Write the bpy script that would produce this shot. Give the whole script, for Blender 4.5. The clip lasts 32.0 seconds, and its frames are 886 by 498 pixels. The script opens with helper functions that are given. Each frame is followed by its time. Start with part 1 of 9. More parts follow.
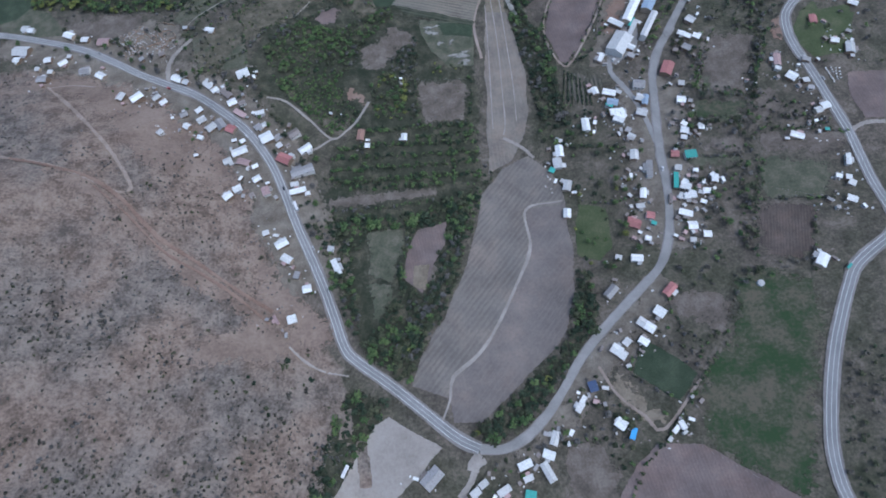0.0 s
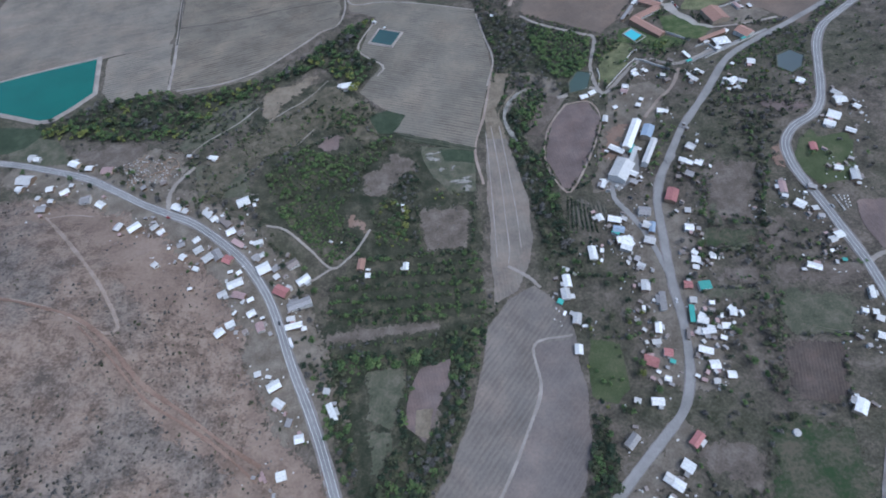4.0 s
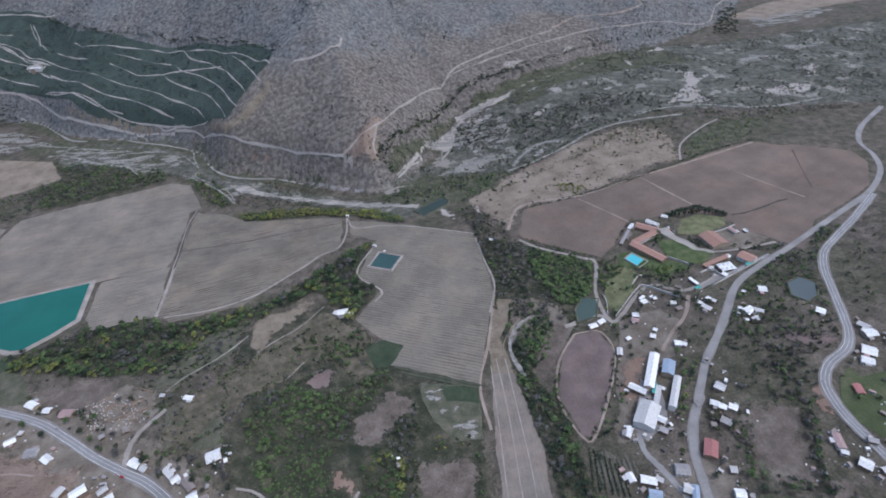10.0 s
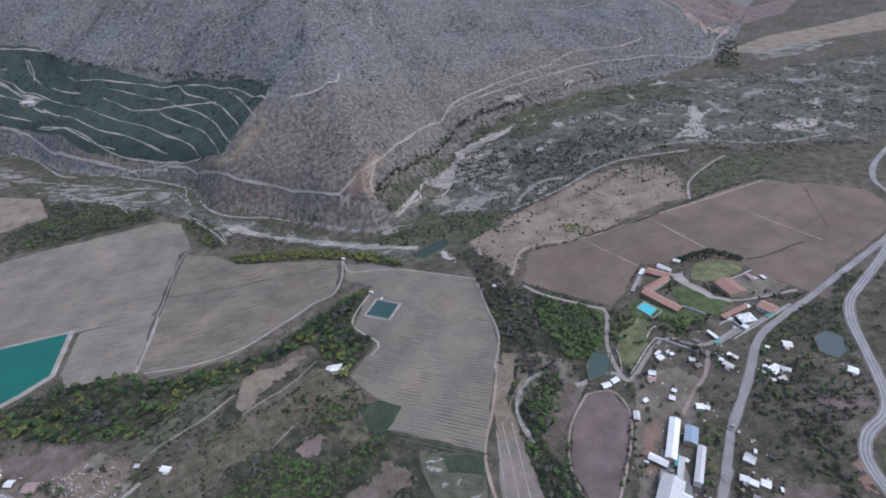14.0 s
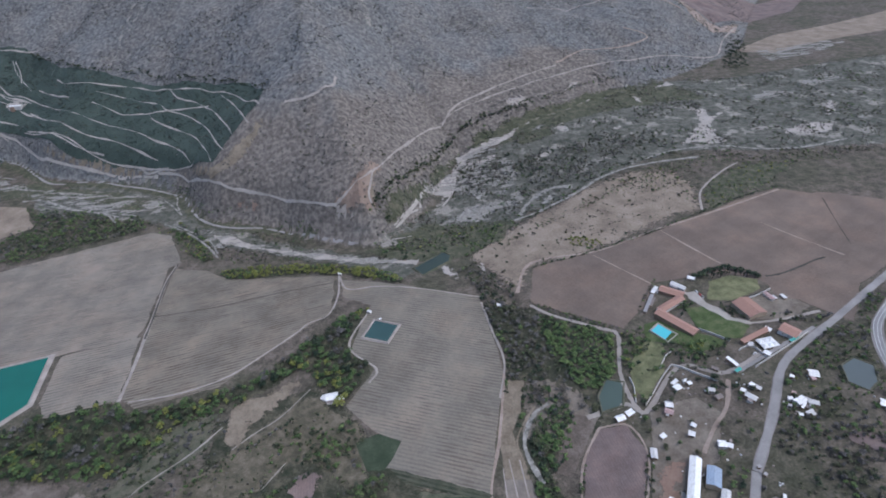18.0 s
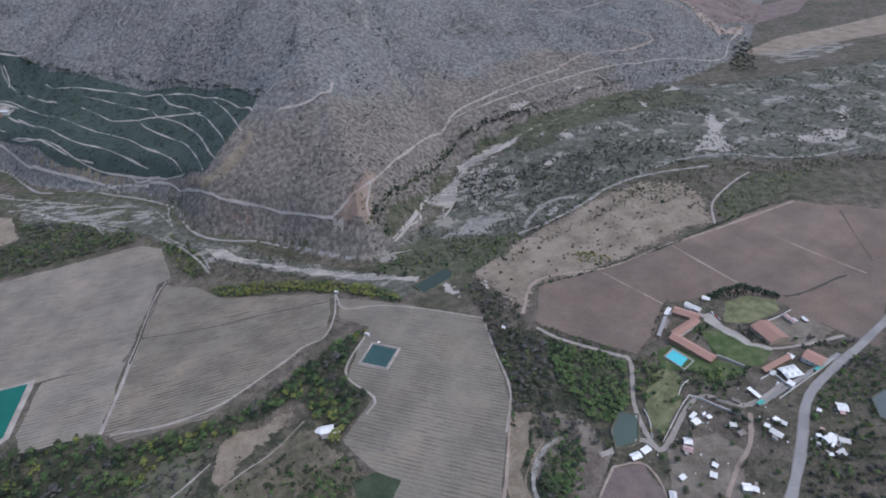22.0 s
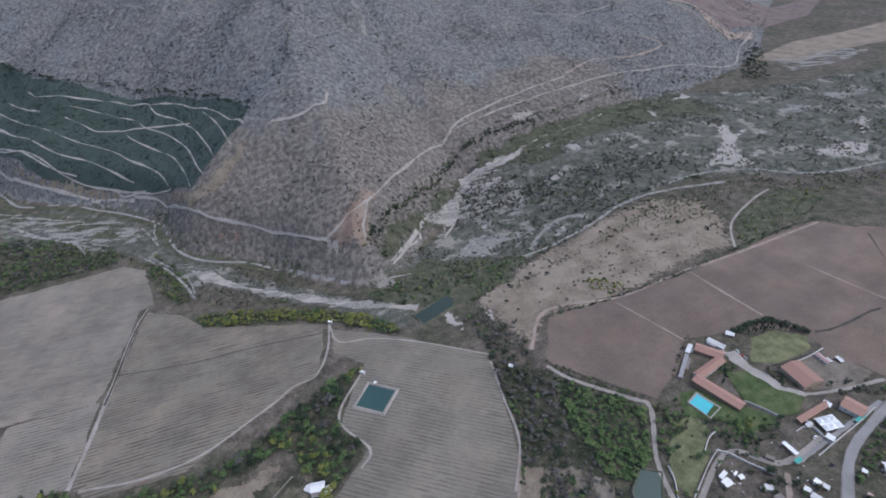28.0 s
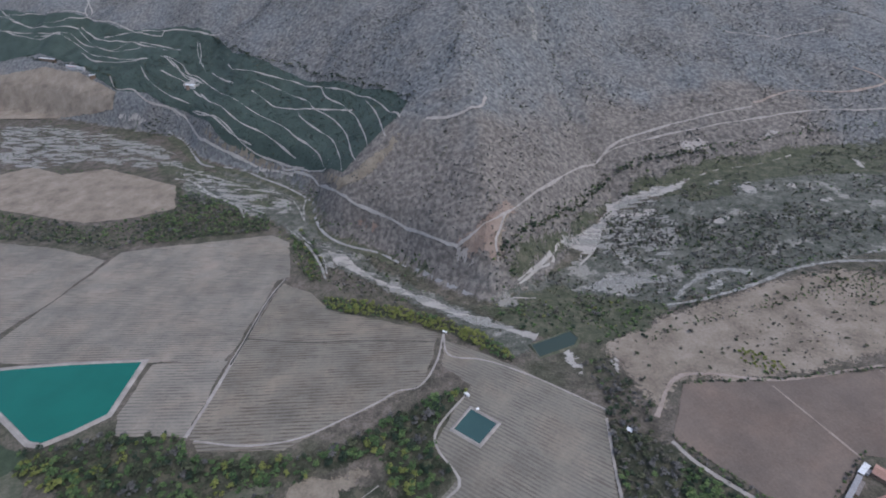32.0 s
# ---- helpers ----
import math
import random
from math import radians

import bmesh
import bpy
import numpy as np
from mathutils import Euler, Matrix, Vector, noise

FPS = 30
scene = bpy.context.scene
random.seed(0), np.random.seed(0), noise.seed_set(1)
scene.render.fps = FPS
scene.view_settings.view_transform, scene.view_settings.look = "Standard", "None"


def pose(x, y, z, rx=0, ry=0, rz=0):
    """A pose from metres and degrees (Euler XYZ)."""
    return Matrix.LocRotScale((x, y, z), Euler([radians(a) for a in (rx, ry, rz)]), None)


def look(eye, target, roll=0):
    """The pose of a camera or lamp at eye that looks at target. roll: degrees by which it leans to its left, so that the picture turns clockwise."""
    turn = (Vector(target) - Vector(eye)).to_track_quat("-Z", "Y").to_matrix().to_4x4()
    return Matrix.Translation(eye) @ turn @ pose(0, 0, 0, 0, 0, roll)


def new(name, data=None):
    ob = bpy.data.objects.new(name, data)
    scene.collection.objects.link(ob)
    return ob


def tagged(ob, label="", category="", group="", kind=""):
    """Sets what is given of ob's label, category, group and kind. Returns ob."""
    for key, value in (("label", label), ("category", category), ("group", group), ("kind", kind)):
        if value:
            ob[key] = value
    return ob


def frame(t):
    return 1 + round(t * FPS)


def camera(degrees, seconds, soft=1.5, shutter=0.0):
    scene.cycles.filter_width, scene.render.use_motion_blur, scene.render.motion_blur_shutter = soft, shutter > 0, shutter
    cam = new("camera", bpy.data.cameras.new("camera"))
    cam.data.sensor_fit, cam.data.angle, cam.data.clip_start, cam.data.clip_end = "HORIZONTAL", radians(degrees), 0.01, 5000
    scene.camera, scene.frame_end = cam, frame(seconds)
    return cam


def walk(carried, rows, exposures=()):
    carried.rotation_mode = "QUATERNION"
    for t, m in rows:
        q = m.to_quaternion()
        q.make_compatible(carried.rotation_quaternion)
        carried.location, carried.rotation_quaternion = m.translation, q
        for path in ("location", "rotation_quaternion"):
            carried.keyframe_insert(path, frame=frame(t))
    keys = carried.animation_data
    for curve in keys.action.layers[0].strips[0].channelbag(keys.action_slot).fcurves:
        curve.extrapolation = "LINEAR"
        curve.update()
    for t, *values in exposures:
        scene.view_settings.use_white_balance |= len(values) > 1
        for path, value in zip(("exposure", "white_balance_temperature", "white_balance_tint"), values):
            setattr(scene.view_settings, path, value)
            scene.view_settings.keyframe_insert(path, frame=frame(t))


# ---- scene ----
cam = camera(81.1, 32.0, soft=1.85)
METRES, EYE, TILT, LEAN, TURN = 344.0, 400.0, 0.0, 0.0, 0.0
ROWS = [
    (0.0, 0.0, 0.0, 0.0, -6.86, -66.23, 3.04),
    (0.5, 0.0011, 0.0174, 0.0001, -6.92, -65.34, 3.06),
    (1.0, 0.0035, 0.0346, -0.0003, -6.98, -64.44, 3.13),
    (1.5, 0.0064, 0.0512, -0.0003, -7.0, -63.51, 3.25),
    (2.0, 0.0068, 0.0691, 0.0, -7.07, -62.57, 3.25),
    (2.5, 0.0084, 0.0871, 0.0003, -7.12, -61.55, 3.31),
    (3.0, 0.0103, 0.1055, 0.001, -7.13, -60.34, 3.35),
    (3.5, 0.0119, 0.1231, 0.0015, -7.17, -58.66, 3.41),
    (5.5, 0.0165, 0.1952, 0.0046, -7.35, -52.14, 3.5),
    (6.0, 0.0181, 0.2123, 0.0054, -7.4, -50.58, 3.52),
    (6.5, 0.0211, 0.2286, 0.0052, -7.43, -48.87, 3.56),
    (7.0, 0.0213, 0.2466, 0.0059, -7.47, -47.23, 3.54),
    (7.5, 0.023, 0.2649, 0.0068, -7.51, -45.58, 3.55),
    (8.0, 0.0243, 0.2828, 0.0074, -7.56, -43.92, 3.54),
    (8.5, 0.0261, 0.2995, 0.0072, -7.58, -42.21, 3.55),
    (9.0, 0.0276, 0.318, 0.0086, -7.61, -40.55, 3.54),
    (9.5, 0.0303, 0.3352, 0.0089, -7.59, -38.85, 3.56),
    (10.0, 0.0323, 0.3533, 0.0096, -7.59, -37.21, 3.56),
    (10.5, 0.0344, 0.371, 0.0103, -7.62, -35.53, 3.58),
    (11.0, 0.0361, 0.3898, 0.0108, -7.63, -33.97, 3.57),
    (11.5, 0.0373, 0.4046, 0.0109, -7.65, -34.06, 3.56),
    (12.0, 0.0389, 0.4204, 0.0115, -7.67, -34.16, 3.54),
    (12.5, 0.0401, 0.436, 0.0118, -7.67, -34.24, 3.58),
    (13.0, 0.0415, 0.4515, 0.0122, -7.7, -34.34, 3.58),
    (13.5, 0.0427, 0.467, 0.0124, -7.71, -34.41, 3.56),
    (14.0, 0.0437, 0.4823, 0.0127, -7.74, -34.49, 3.57),
    (14.5, 0.0449, 0.4979, 0.0131, -7.78, -34.56, 3.6),
    (16.5, 0.0498, 0.5597, 0.016, -7.79, -34.82, 3.61),
    (17.0, 0.0513, 0.5749, 0.0162, -7.82, -34.85, 3.62),
    (17.5, 0.0525, 0.59, 0.0166, -7.84, -34.88, 3.63),
    (18.0, 0.0534, 0.605, 0.0166, -7.85, -34.91, 3.63),
    (18.5, 0.0547, 0.6201, 0.0168, -7.85, -34.94, 3.61),
    (19.0, 0.0554, 0.6347, 0.017, -7.87, -34.96, 3.62),
    (19.5, 0.0564, 0.6493, 0.0174, -7.88, -34.99, 3.62),
    (20.0, 0.0571, 0.6637, 0.0176, -7.9, -35.0, 3.63),
    (20.5, 0.058, 0.678, 0.0179, -7.92, -35.03, 3.63),
    (21.0, 0.059, 0.6922, 0.0182, -7.9, -35.06, 3.65),
    (21.5, 0.0598, 0.7056, 0.0184, -7.91, -35.05, 3.63),
    (22.0, 0.0608, 0.7197, 0.0188, -7.95, -35.06, 3.62),
    (22.5, 0.062, 0.7336, 0.0188, -7.93, -35.07, 3.62),
    (23.0, 0.063, 0.7474, 0.0196, -7.97, -35.1, 3.6),
    (23.5, 0.0642, 0.7612, 0.0199, -7.96, -35.11, 3.58),
    (24.0, 0.0654, 0.775, 0.0202, -7.95, -35.1, 3.57),
    (24.5, 0.0666, 0.7887, 0.0204, -7.96, -35.11, 3.58),
    (25.0, 0.0677, 0.8025, 0.0203, -7.97, -35.12, 3.56),
    (25.5, 0.0689, 0.8164, 0.0207, -7.99, -35.14, 3.55),
    (27.5, 0.074, 0.872, 0.0224, -7.98, -35.18, 3.54),
    (28.0, 0.0752, 0.8855, 0.0223, -8.01, -35.17, 3.54),
    (28.5, 0.076, 0.8992, 0.0226, -7.35, -35.13, 3.5),
    (29.0, 0.0761, 0.9133, 0.0235, -6.25, -35.07, 3.47),
    (29.5, 0.0764, 0.9268, 0.0233, -4.16, -34.92, 3.43),
    (30.0, 0.0751, 0.9405, 0.0242, -1.54, -34.79, 3.29),
    (30.5, 0.0731, 0.9541, 0.0242, 1.52, -34.61, 3.11),
    (31.0, 0.0709, 0.9679, 0.0252, 4.41, -34.48, 2.97),
    (31.5, 0.0683, 0.9811, 0.0264, 7.06, -34.36, 2.84),
    (32.0, 0.0649, 0.9948, 0.0267, 9.68, -34.24, 2.7),
]
walk(cam, [(t, pose(0, 0, EYE, TILT, LEAN, TURN) @ pose(METRES * x, METRES * y, METRES * z, 90 + pitch, roll, yaw)) for t, x, y, z, yaw, pitch, roll in ROWS], exposures=[(0.0, 0.42, 5180, 6), (3.0, 0.45, 5220, 6), (8.0, 0.52, 5540, 10), (16.0, 0.51, 5640, 11), (32.0, 0.46, 5640, 10)])


# ---- sky, sun and exposure ----
world = bpy.data.worlds.new("sky")
scene.world = world
world.use_nodes = True
wn = world.node_tree
sky = wn.nodes.new("ShaderNodeTexSky")
sky.sky_type, sky.sun_disc = "NISHITA", False
sky.sun_elevation, sky.sun_rotation = radians(64), radians(112)
sky.air_density, sky.dust_density = 1.0, 4.0
wn.links.new(sky.outputs[0], wn.nodes["Background"].inputs[0])
wn.nodes["Background"].inputs[1].default_value = 0.15
sun = new("sun", bpy.data.lights.new("sun", "SUN"))
sun.data.energy, sun.data.angle, sun.data.color = 0.7, radians(60), (1.0, 0.94, 0.88)
sun.matrix_world = look((0, 0, 900), (-150 * math.sin(radians(112)), -150 * math.cos(radians(112)), 900 - 150 * math.tan(radians(64))))


# ---- the lie of the land ----
def smooth(v):
    v = np.clip(v, 0, 1)
    return v * v * (3 - 2 * v)


def lattice(ix, iy, seed):
    n = np.sin(ix * 127.1 + iy * 311.7 + seed * 74.7) * 43758.5453
    return n - np.floor(n)


def ripple(x, y, size, seed):
    """Smooth value noise from -1 to 1."""
    u, v = x / size, y / size
    iu, iv = np.floor(u), np.floor(v)
    fu, fv = smooth(u - iu), smooth(v - iv)
    a = lattice(iu, iv, seed) * (1 - fu) + lattice(iu + 1, iv, seed) * fu
    b = lattice(iu, iv + 1, seed) * (1 - fu) + lattice(iu + 1, iv + 1, seed) * fu
    return 2 * (a * (1 - fv) + b * fv) - 1


def off_line(x, y, line):
    """Distance of the points from a polyline."""
    best = np.full(np.shape(x), 1e9)
    for (ax, ay), (bx, by) in zip(line, line[1:]):
        ux, uy = bx - ax, by - ay
        f = np.clip(((x - ax) * ux + (y - ay) * uy) / (ux * ux + uy * uy), 0, 1)
        best = np.minimum(best, np.hypot(x - ax - f * ux, y - ay - f * uy))
    return best


def inside(x, y, ring):
    """Which of the points lie in the ring."""
    hit = np.zeros(np.shape(x), bool)
    for (ax, ay), (bx, by) in zip(ring, ring[1:] + ring[:1]):
        if ay != by:
            hit ^= ((ay > y) != (by > y)) & (x < (bx - ax) * (y - ay) / (by - ay) + ax)
    return hit


HILL_FOOT = [(-70, -900), (-64, 0), (-96, 95), (-135, 140), (-166, 235), (-190, 300), (-235, 365), (-300, 410), (-400, 440), (-1400, 520)]
SCARP_FOOT = [(-3500, 1900), (-1300, 1500), (-790, 1365), (-690, 1268), (-610, 1232), (-510, 1195), (-448, 1163), (-400, 1133), (-368, 1104), (-348, 1062), (-318, 1020), (-286, 992), (-230, 972), (-172, 943), (-120, 895), (-30, 848), (38, 905), (90, 1010), (150, 1140), (230, 1175), (340, 1225), (470, 1270), (620, 1330), (760, 1400), (980, 1530), (1250, 1900), (1900, 2700), (4600, 3600)]

RAVINE = [(150, 1165), (120, 1215), (75, 1290), (55, 1370), (30, 1450), (10, 1560), (-40, 1700)]


def height(x, y):
    x, y = np.asarray(x, float), np.asarray(y, float)
    east = smooth((x - 80) / 330)
    z = -9 + 31 * east * (1 - 0.75 * smooth((y - 380) / 260)) + 3 * smooth((y - 380) / 150)
    z = z - 24 * smooth((y - 650) / 300) * (1 - smooth((x - 60) / 420))
    z = z + np.maximum(0, x - 420) * 0.09 * (1 - smooth((y - 420) / 300))
    z = z - 5 * np.exp(-((x - 60) / 60) ** 2) * (1 - smooth((y - 330) / 120))
    z = z + 13 * smooth((-70 - x) / 110) * (1 - smooth((y - 400) / 160))
    d = off_line(x, y, HILL_FOOT) * inside(x, y, HILL_FOOT + [(-4600, 520), (-4600, -900)])
    z = z + 330 * (1 - np.exp(-0.42 * np.maximum(0, d - 8) / 330)) + smooth(d / 150) * (5 * ripple(x, y, 60, 3) + 1.6 * ripple(x, y, 22, 4))
    d = off_line(x, y, SCARP_FOOT) * inside(x, y, SCARP_FOOT + [(4600, 4600), (-4600, 4600), (-4600, 1900)])
    z = z + (8 + 28 * (1 - smooth((x + 20) / 180))) * smooth(d / 48) + 900 * (1 - np.exp(-(0.70 - 0.31 * smooth((x + 80) / 500)) * d / 900)) + smooth(d / 220) * (20 * ripple(x, y, 170, 5) + 9 * ripple(x, y, 70, 6) + 3 * ripple(x, y, 28, 7))
    ravine = off_line(x, y, RAVINE)
    z = z - 15 * np.exp(-(ravine / 24) ** 2)
    return z


# ---- materials ----
def ramp(nt, fac, stops):
    node = nt.nodes.new("ShaderNodeValToRGB")
    while len(node.color_ramp.elements) < len(stops):
        node.color_ramp.elements.new(0.5)
    for e, (p, c) in zip(node.color_ramp.elements, stops):
        e.position, e.color = p, (*c, 1)
    nt.links.new(fac, node.inputs[0])
    return node.outputs[0]


def noise_node(nt, coord, size, detail=5, rough=0.6):
    n = nt.nodes.new("ShaderNodeTexNoise")
    n.inputs["Scale"].default_value, n.inputs["Detail"].default_value, n.inputs["Roughness"].default_value = 1 / size, detail, rough
    nt.links.new(coord, n.inputs["Vector"])
    return n.outputs[0]


def mix(nt, fac, a, b, how="MIX"):
    n = nt.nodes.new("ShaderNodeMix")
    n.data_type, n.blend_type = "RGBA", how
    for sock, v in ((n.inputs[0], fac), (n.inputs[6], a), (n.inputs[7], b)):
        if isinstance(v, (int, float)):
            sock.default_value = v
        elif isinstance(v, tuple):
            sock.default_value = (*v, 1)
        else:
            nt.links.new(v, sock)
    return n.outputs[2]


def math_node(nt, op, a, b=0.0):
    n = nt.nodes.new("ShaderNodeMath")
    n.operation, n.use_clamp = op, op in ("MULTIPLY_ADD",)
    for sock, v in ((n.inputs[0], a), (n.inputs[1], b)):
        if isinstance(v, (int, float)):
            sock.default_value = v
        else:
            nt.links.new(v, sock)
    return n.outputs[0]


def blank(name, rough=0.9):
    m = bpy.data.materials.new(name)
    m.use_nodes = True
    nt = m.node_tree
    bsdf = nt.nodes["Principled BSDF"]
    bsdf.inputs["Roughness"].default_value = rough
    bsdf.inputs["Specular IOR Level"].default_value = 0.25
    return m, nt, bsdf


def place(nt):
    return nt.nodes.new("ShaderNodeNewGeometry").outputs["Position"]


def bump(nt, bsdf, fac, depth, strength=0.6):
    b = nt.nodes.new("ShaderNodeBump")
    b.inputs["Strength"].default_value, b.inputs["Distance"].default_value = strength, depth
    nt.links.new(fac, b.inputs["Height"])
    nt.links.new(b.outputs[0], bsdf.inputs["Normal"])


def fray(nt, bsdf, p):
    """Land cover thins out in tatters towards its worn edge."""
    worn = nt.nodes.new("ShaderNodeAttribute")
    worn.attribute_name = "worn"
    frayed = math_node(nt, "SUBTRACT", ramp(nt, noise_node(nt, p, 4.5, 4, 0.7), [(0.28, (0.06, 0.06, 0.06)), (0.72, (0.98, 0.98, 0.98))]), worn.outputs["Fac"])
    nt.links.new(ramp(nt, frayed, [(0.0, (0, 0, 0)), (0.06, (1, 1, 1))]), bsdf.inputs["Alpha"])


def earth(name, dark, mid, light, patch_size=30, grain=1.6, rows=None, row_tone=None, row_mix=0.5, row_gap=3.0, contrast=0.16, depth=0.5):
    """Soil, grass or gravel: patches, grain and, if given, plough rows along an angle in degrees."""
    m, nt, bsdf = blank(name, 0.95)
    p = place(nt)
    large, fine = noise_node(nt, p, patch_size, 4), noise_node(nt, p, grain, 3, 0.7)
    f = math_node(nt, "ADD", math_node(nt, "MULTIPLY", large, 0.62), math_node(nt, "MULTIPLY", fine, 0.38))
    col = ramp(nt, f, [(0.5 - contrast, dark), (0.5, mid), (0.5 + contrast, light)])
    height_fac = fine
    if rows is not None:
        turn = nt.nodes.new("ShaderNodeMapping")
        turn.inputs["Rotation"].default_value = (0, 0, radians(90 - rows))
        nt.links.new(p, turn.inputs["Vector"])
        w = nt.nodes.new("ShaderNodeTexWave")
        w.bands_direction = "X"
        w.inputs["Scale"].default_value = 0.314 / row_gap
        w.inputs["Distortion"].default_value, w.inputs["Detail"].default_value, w.inputs["Detail Scale"].default_value = 0.9, 3, 0.5
        nt.links.new(turn.outputs[0], w.inputs["Vector"])
        streak = nt.nodes.new("ShaderNodeMapping")
        streak.inputs["Scale"].default_value = (1.0, 0.075, 1.0)
        nt.links.new(turn.outputs[0], streak.inputs["Vector"])
        s = noise_node(nt, streak.outputs[0], row_gap * 0.5, 4, 0.75)
        zone = ramp(nt, noise_node(nt, p, patch_size * 0.6, 3), [(0.36, (0.15, 0.15, 0.15)), (0.58, (1, 1, 1))])
        cut = math_node(nt, "ADD", math_node(nt, "MULTIPLY", s, 0.8), math_node(nt, "MULTIPLY", w.outputs[1], 0.2))
        dark_line = math_node(nt, "MULTIPLY", math_node(nt, "MULTIPLY", ramp(nt, cut, [(0.425, (1, 1, 1)), (0.465, (0, 0, 0))]), zone), row_mix)
        pale_line = math_node(nt, "MULTIPLY", ramp(nt, cut, [(0.55, (0, 0, 0)), (0.61, (1, 1, 1))]), row_mix * 0.6)
        damp = nt.nodes.new("ShaderNodeMapping")
        damp.inputs["Scale"].default_value = (0.16, 1.0, 1.0)
        nt.links.new(turn.outputs[0], damp.inputs["Vector"])
        tongue = ramp(nt, noise_node(nt, damp.outputs[0], 16, 4, 0.6), [(0.5, (0, 0, 0)), (0.7, (0.3, 0.3, 0.3))])
        blotch = noise_node(nt, p, patch_size * 0.8, 5, 0.65)
        col = mix(nt, 1.0, col, ramp(nt, blotch, [(0.36, (0.86, 0.88, 0.9)), (0.5, (1, 1, 1)), (0.64, (1.18, 1.12, 1.09))]), "MULTIPLY")
        col = mix(nt, tongue, col, mix(nt, 1.0, col, (0.66, 0.66, 0.68), "MULTIPLY"))
        col = mix(nt, dark_line, col, row_tone)
        col = mix(nt, pale_line, col, light)
        height_fac, depth = cut, depth * 0.5
    nt.links.new(col, bsdf.inputs["Base Color"])
    bump(nt, bsdf, height_fac, depth)
    fray(nt, bsdf, p)
    return m


def silt(name):
    """Riverbed: dull scrubby silt broken by drifts of pale sand."""
    m, nt, bsdf = blank(name, 0.95)
    p = place(nt)
    drift, spot, fine = noise_node(nt, p, 46, 6, 0.68), noise_node(nt, p, 11, 4, 0.65), noise_node(nt, p, 2.4, 3, 0.7)
    soil = ramp(nt, math_node(nt, "ADD", math_node(nt, "MULTIPLY", spot, 0.6), math_node(nt, "MULTIPLY", fine, 0.4)), [(0.38, (0.043, 0.048, 0.036)), (0.5, (0.082, 0.084, 0.067)), (0.62, (0.14, 0.134, 0.112))])
    pale = ramp(nt, fine, [(0.35, (0.17, 0.158, 0.135)), (0.65, (0.29, 0.272, 0.24))])
    nt.links.new(mix(nt, ramp(nt, drift, [(0.555, (0, 0, 0)), (0.61, (0.85, 0.85, 0.85))]), soil, pale), bsdf.inputs["Base Color"])
    bump(nt, bsdf, spot, 0.8)
    fray(nt, bsdf, p)
    return m


def braid(name, angle):
    """Pale river stones lying in broken threads along the flow."""
    m, nt, bsdf = blank(name, 0.95)
    p = place(nt)
    flow = nt.nodes.new("ShaderNodeMapping")
    flow.inputs["Rotation"].default_value, flow.inputs["Scale"].default_value = (0, 0, radians(-angle)), (0.28, 1.0, 1.0)
    nt.links.new(p, flow.inputs["Vector"])
    thread, fine = noise_node(nt, flow.outputs[0], 11, 5, 0.66), noise_node(nt, p, 2.2, 3, 0.7)
    nt.links.new(ramp(nt, fine, [(0.33, (0.12, 0.116, 0.1)), (0.5, (0.2, 0.192, 0.17)), (0.68, (0.29, 0.278, 0.25))]), bsdf.inputs["Base Color"])
    worn = nt.nodes.new("ShaderNodeAttribute")
    worn.attribute_name = "worn"
    left = math_node(nt, "SUBTRACT", ramp(nt, thread, [(0.42, (0.0, 0.0, 0.0)), (0.68, (0.98, 0.98, 0.98))]), math_node(nt, "ADD", math_node(nt, "MULTIPLY", worn.outputs["Fac"], 0.7), 0.2))
    nt.links.new(ramp(nt, left, [(0.0, (0, 0, 0)), (0.1, (1, 1, 1))]), bsdf.inputs["Alpha"])
    bump(nt, bsdf, fine, 0.4)
    return m


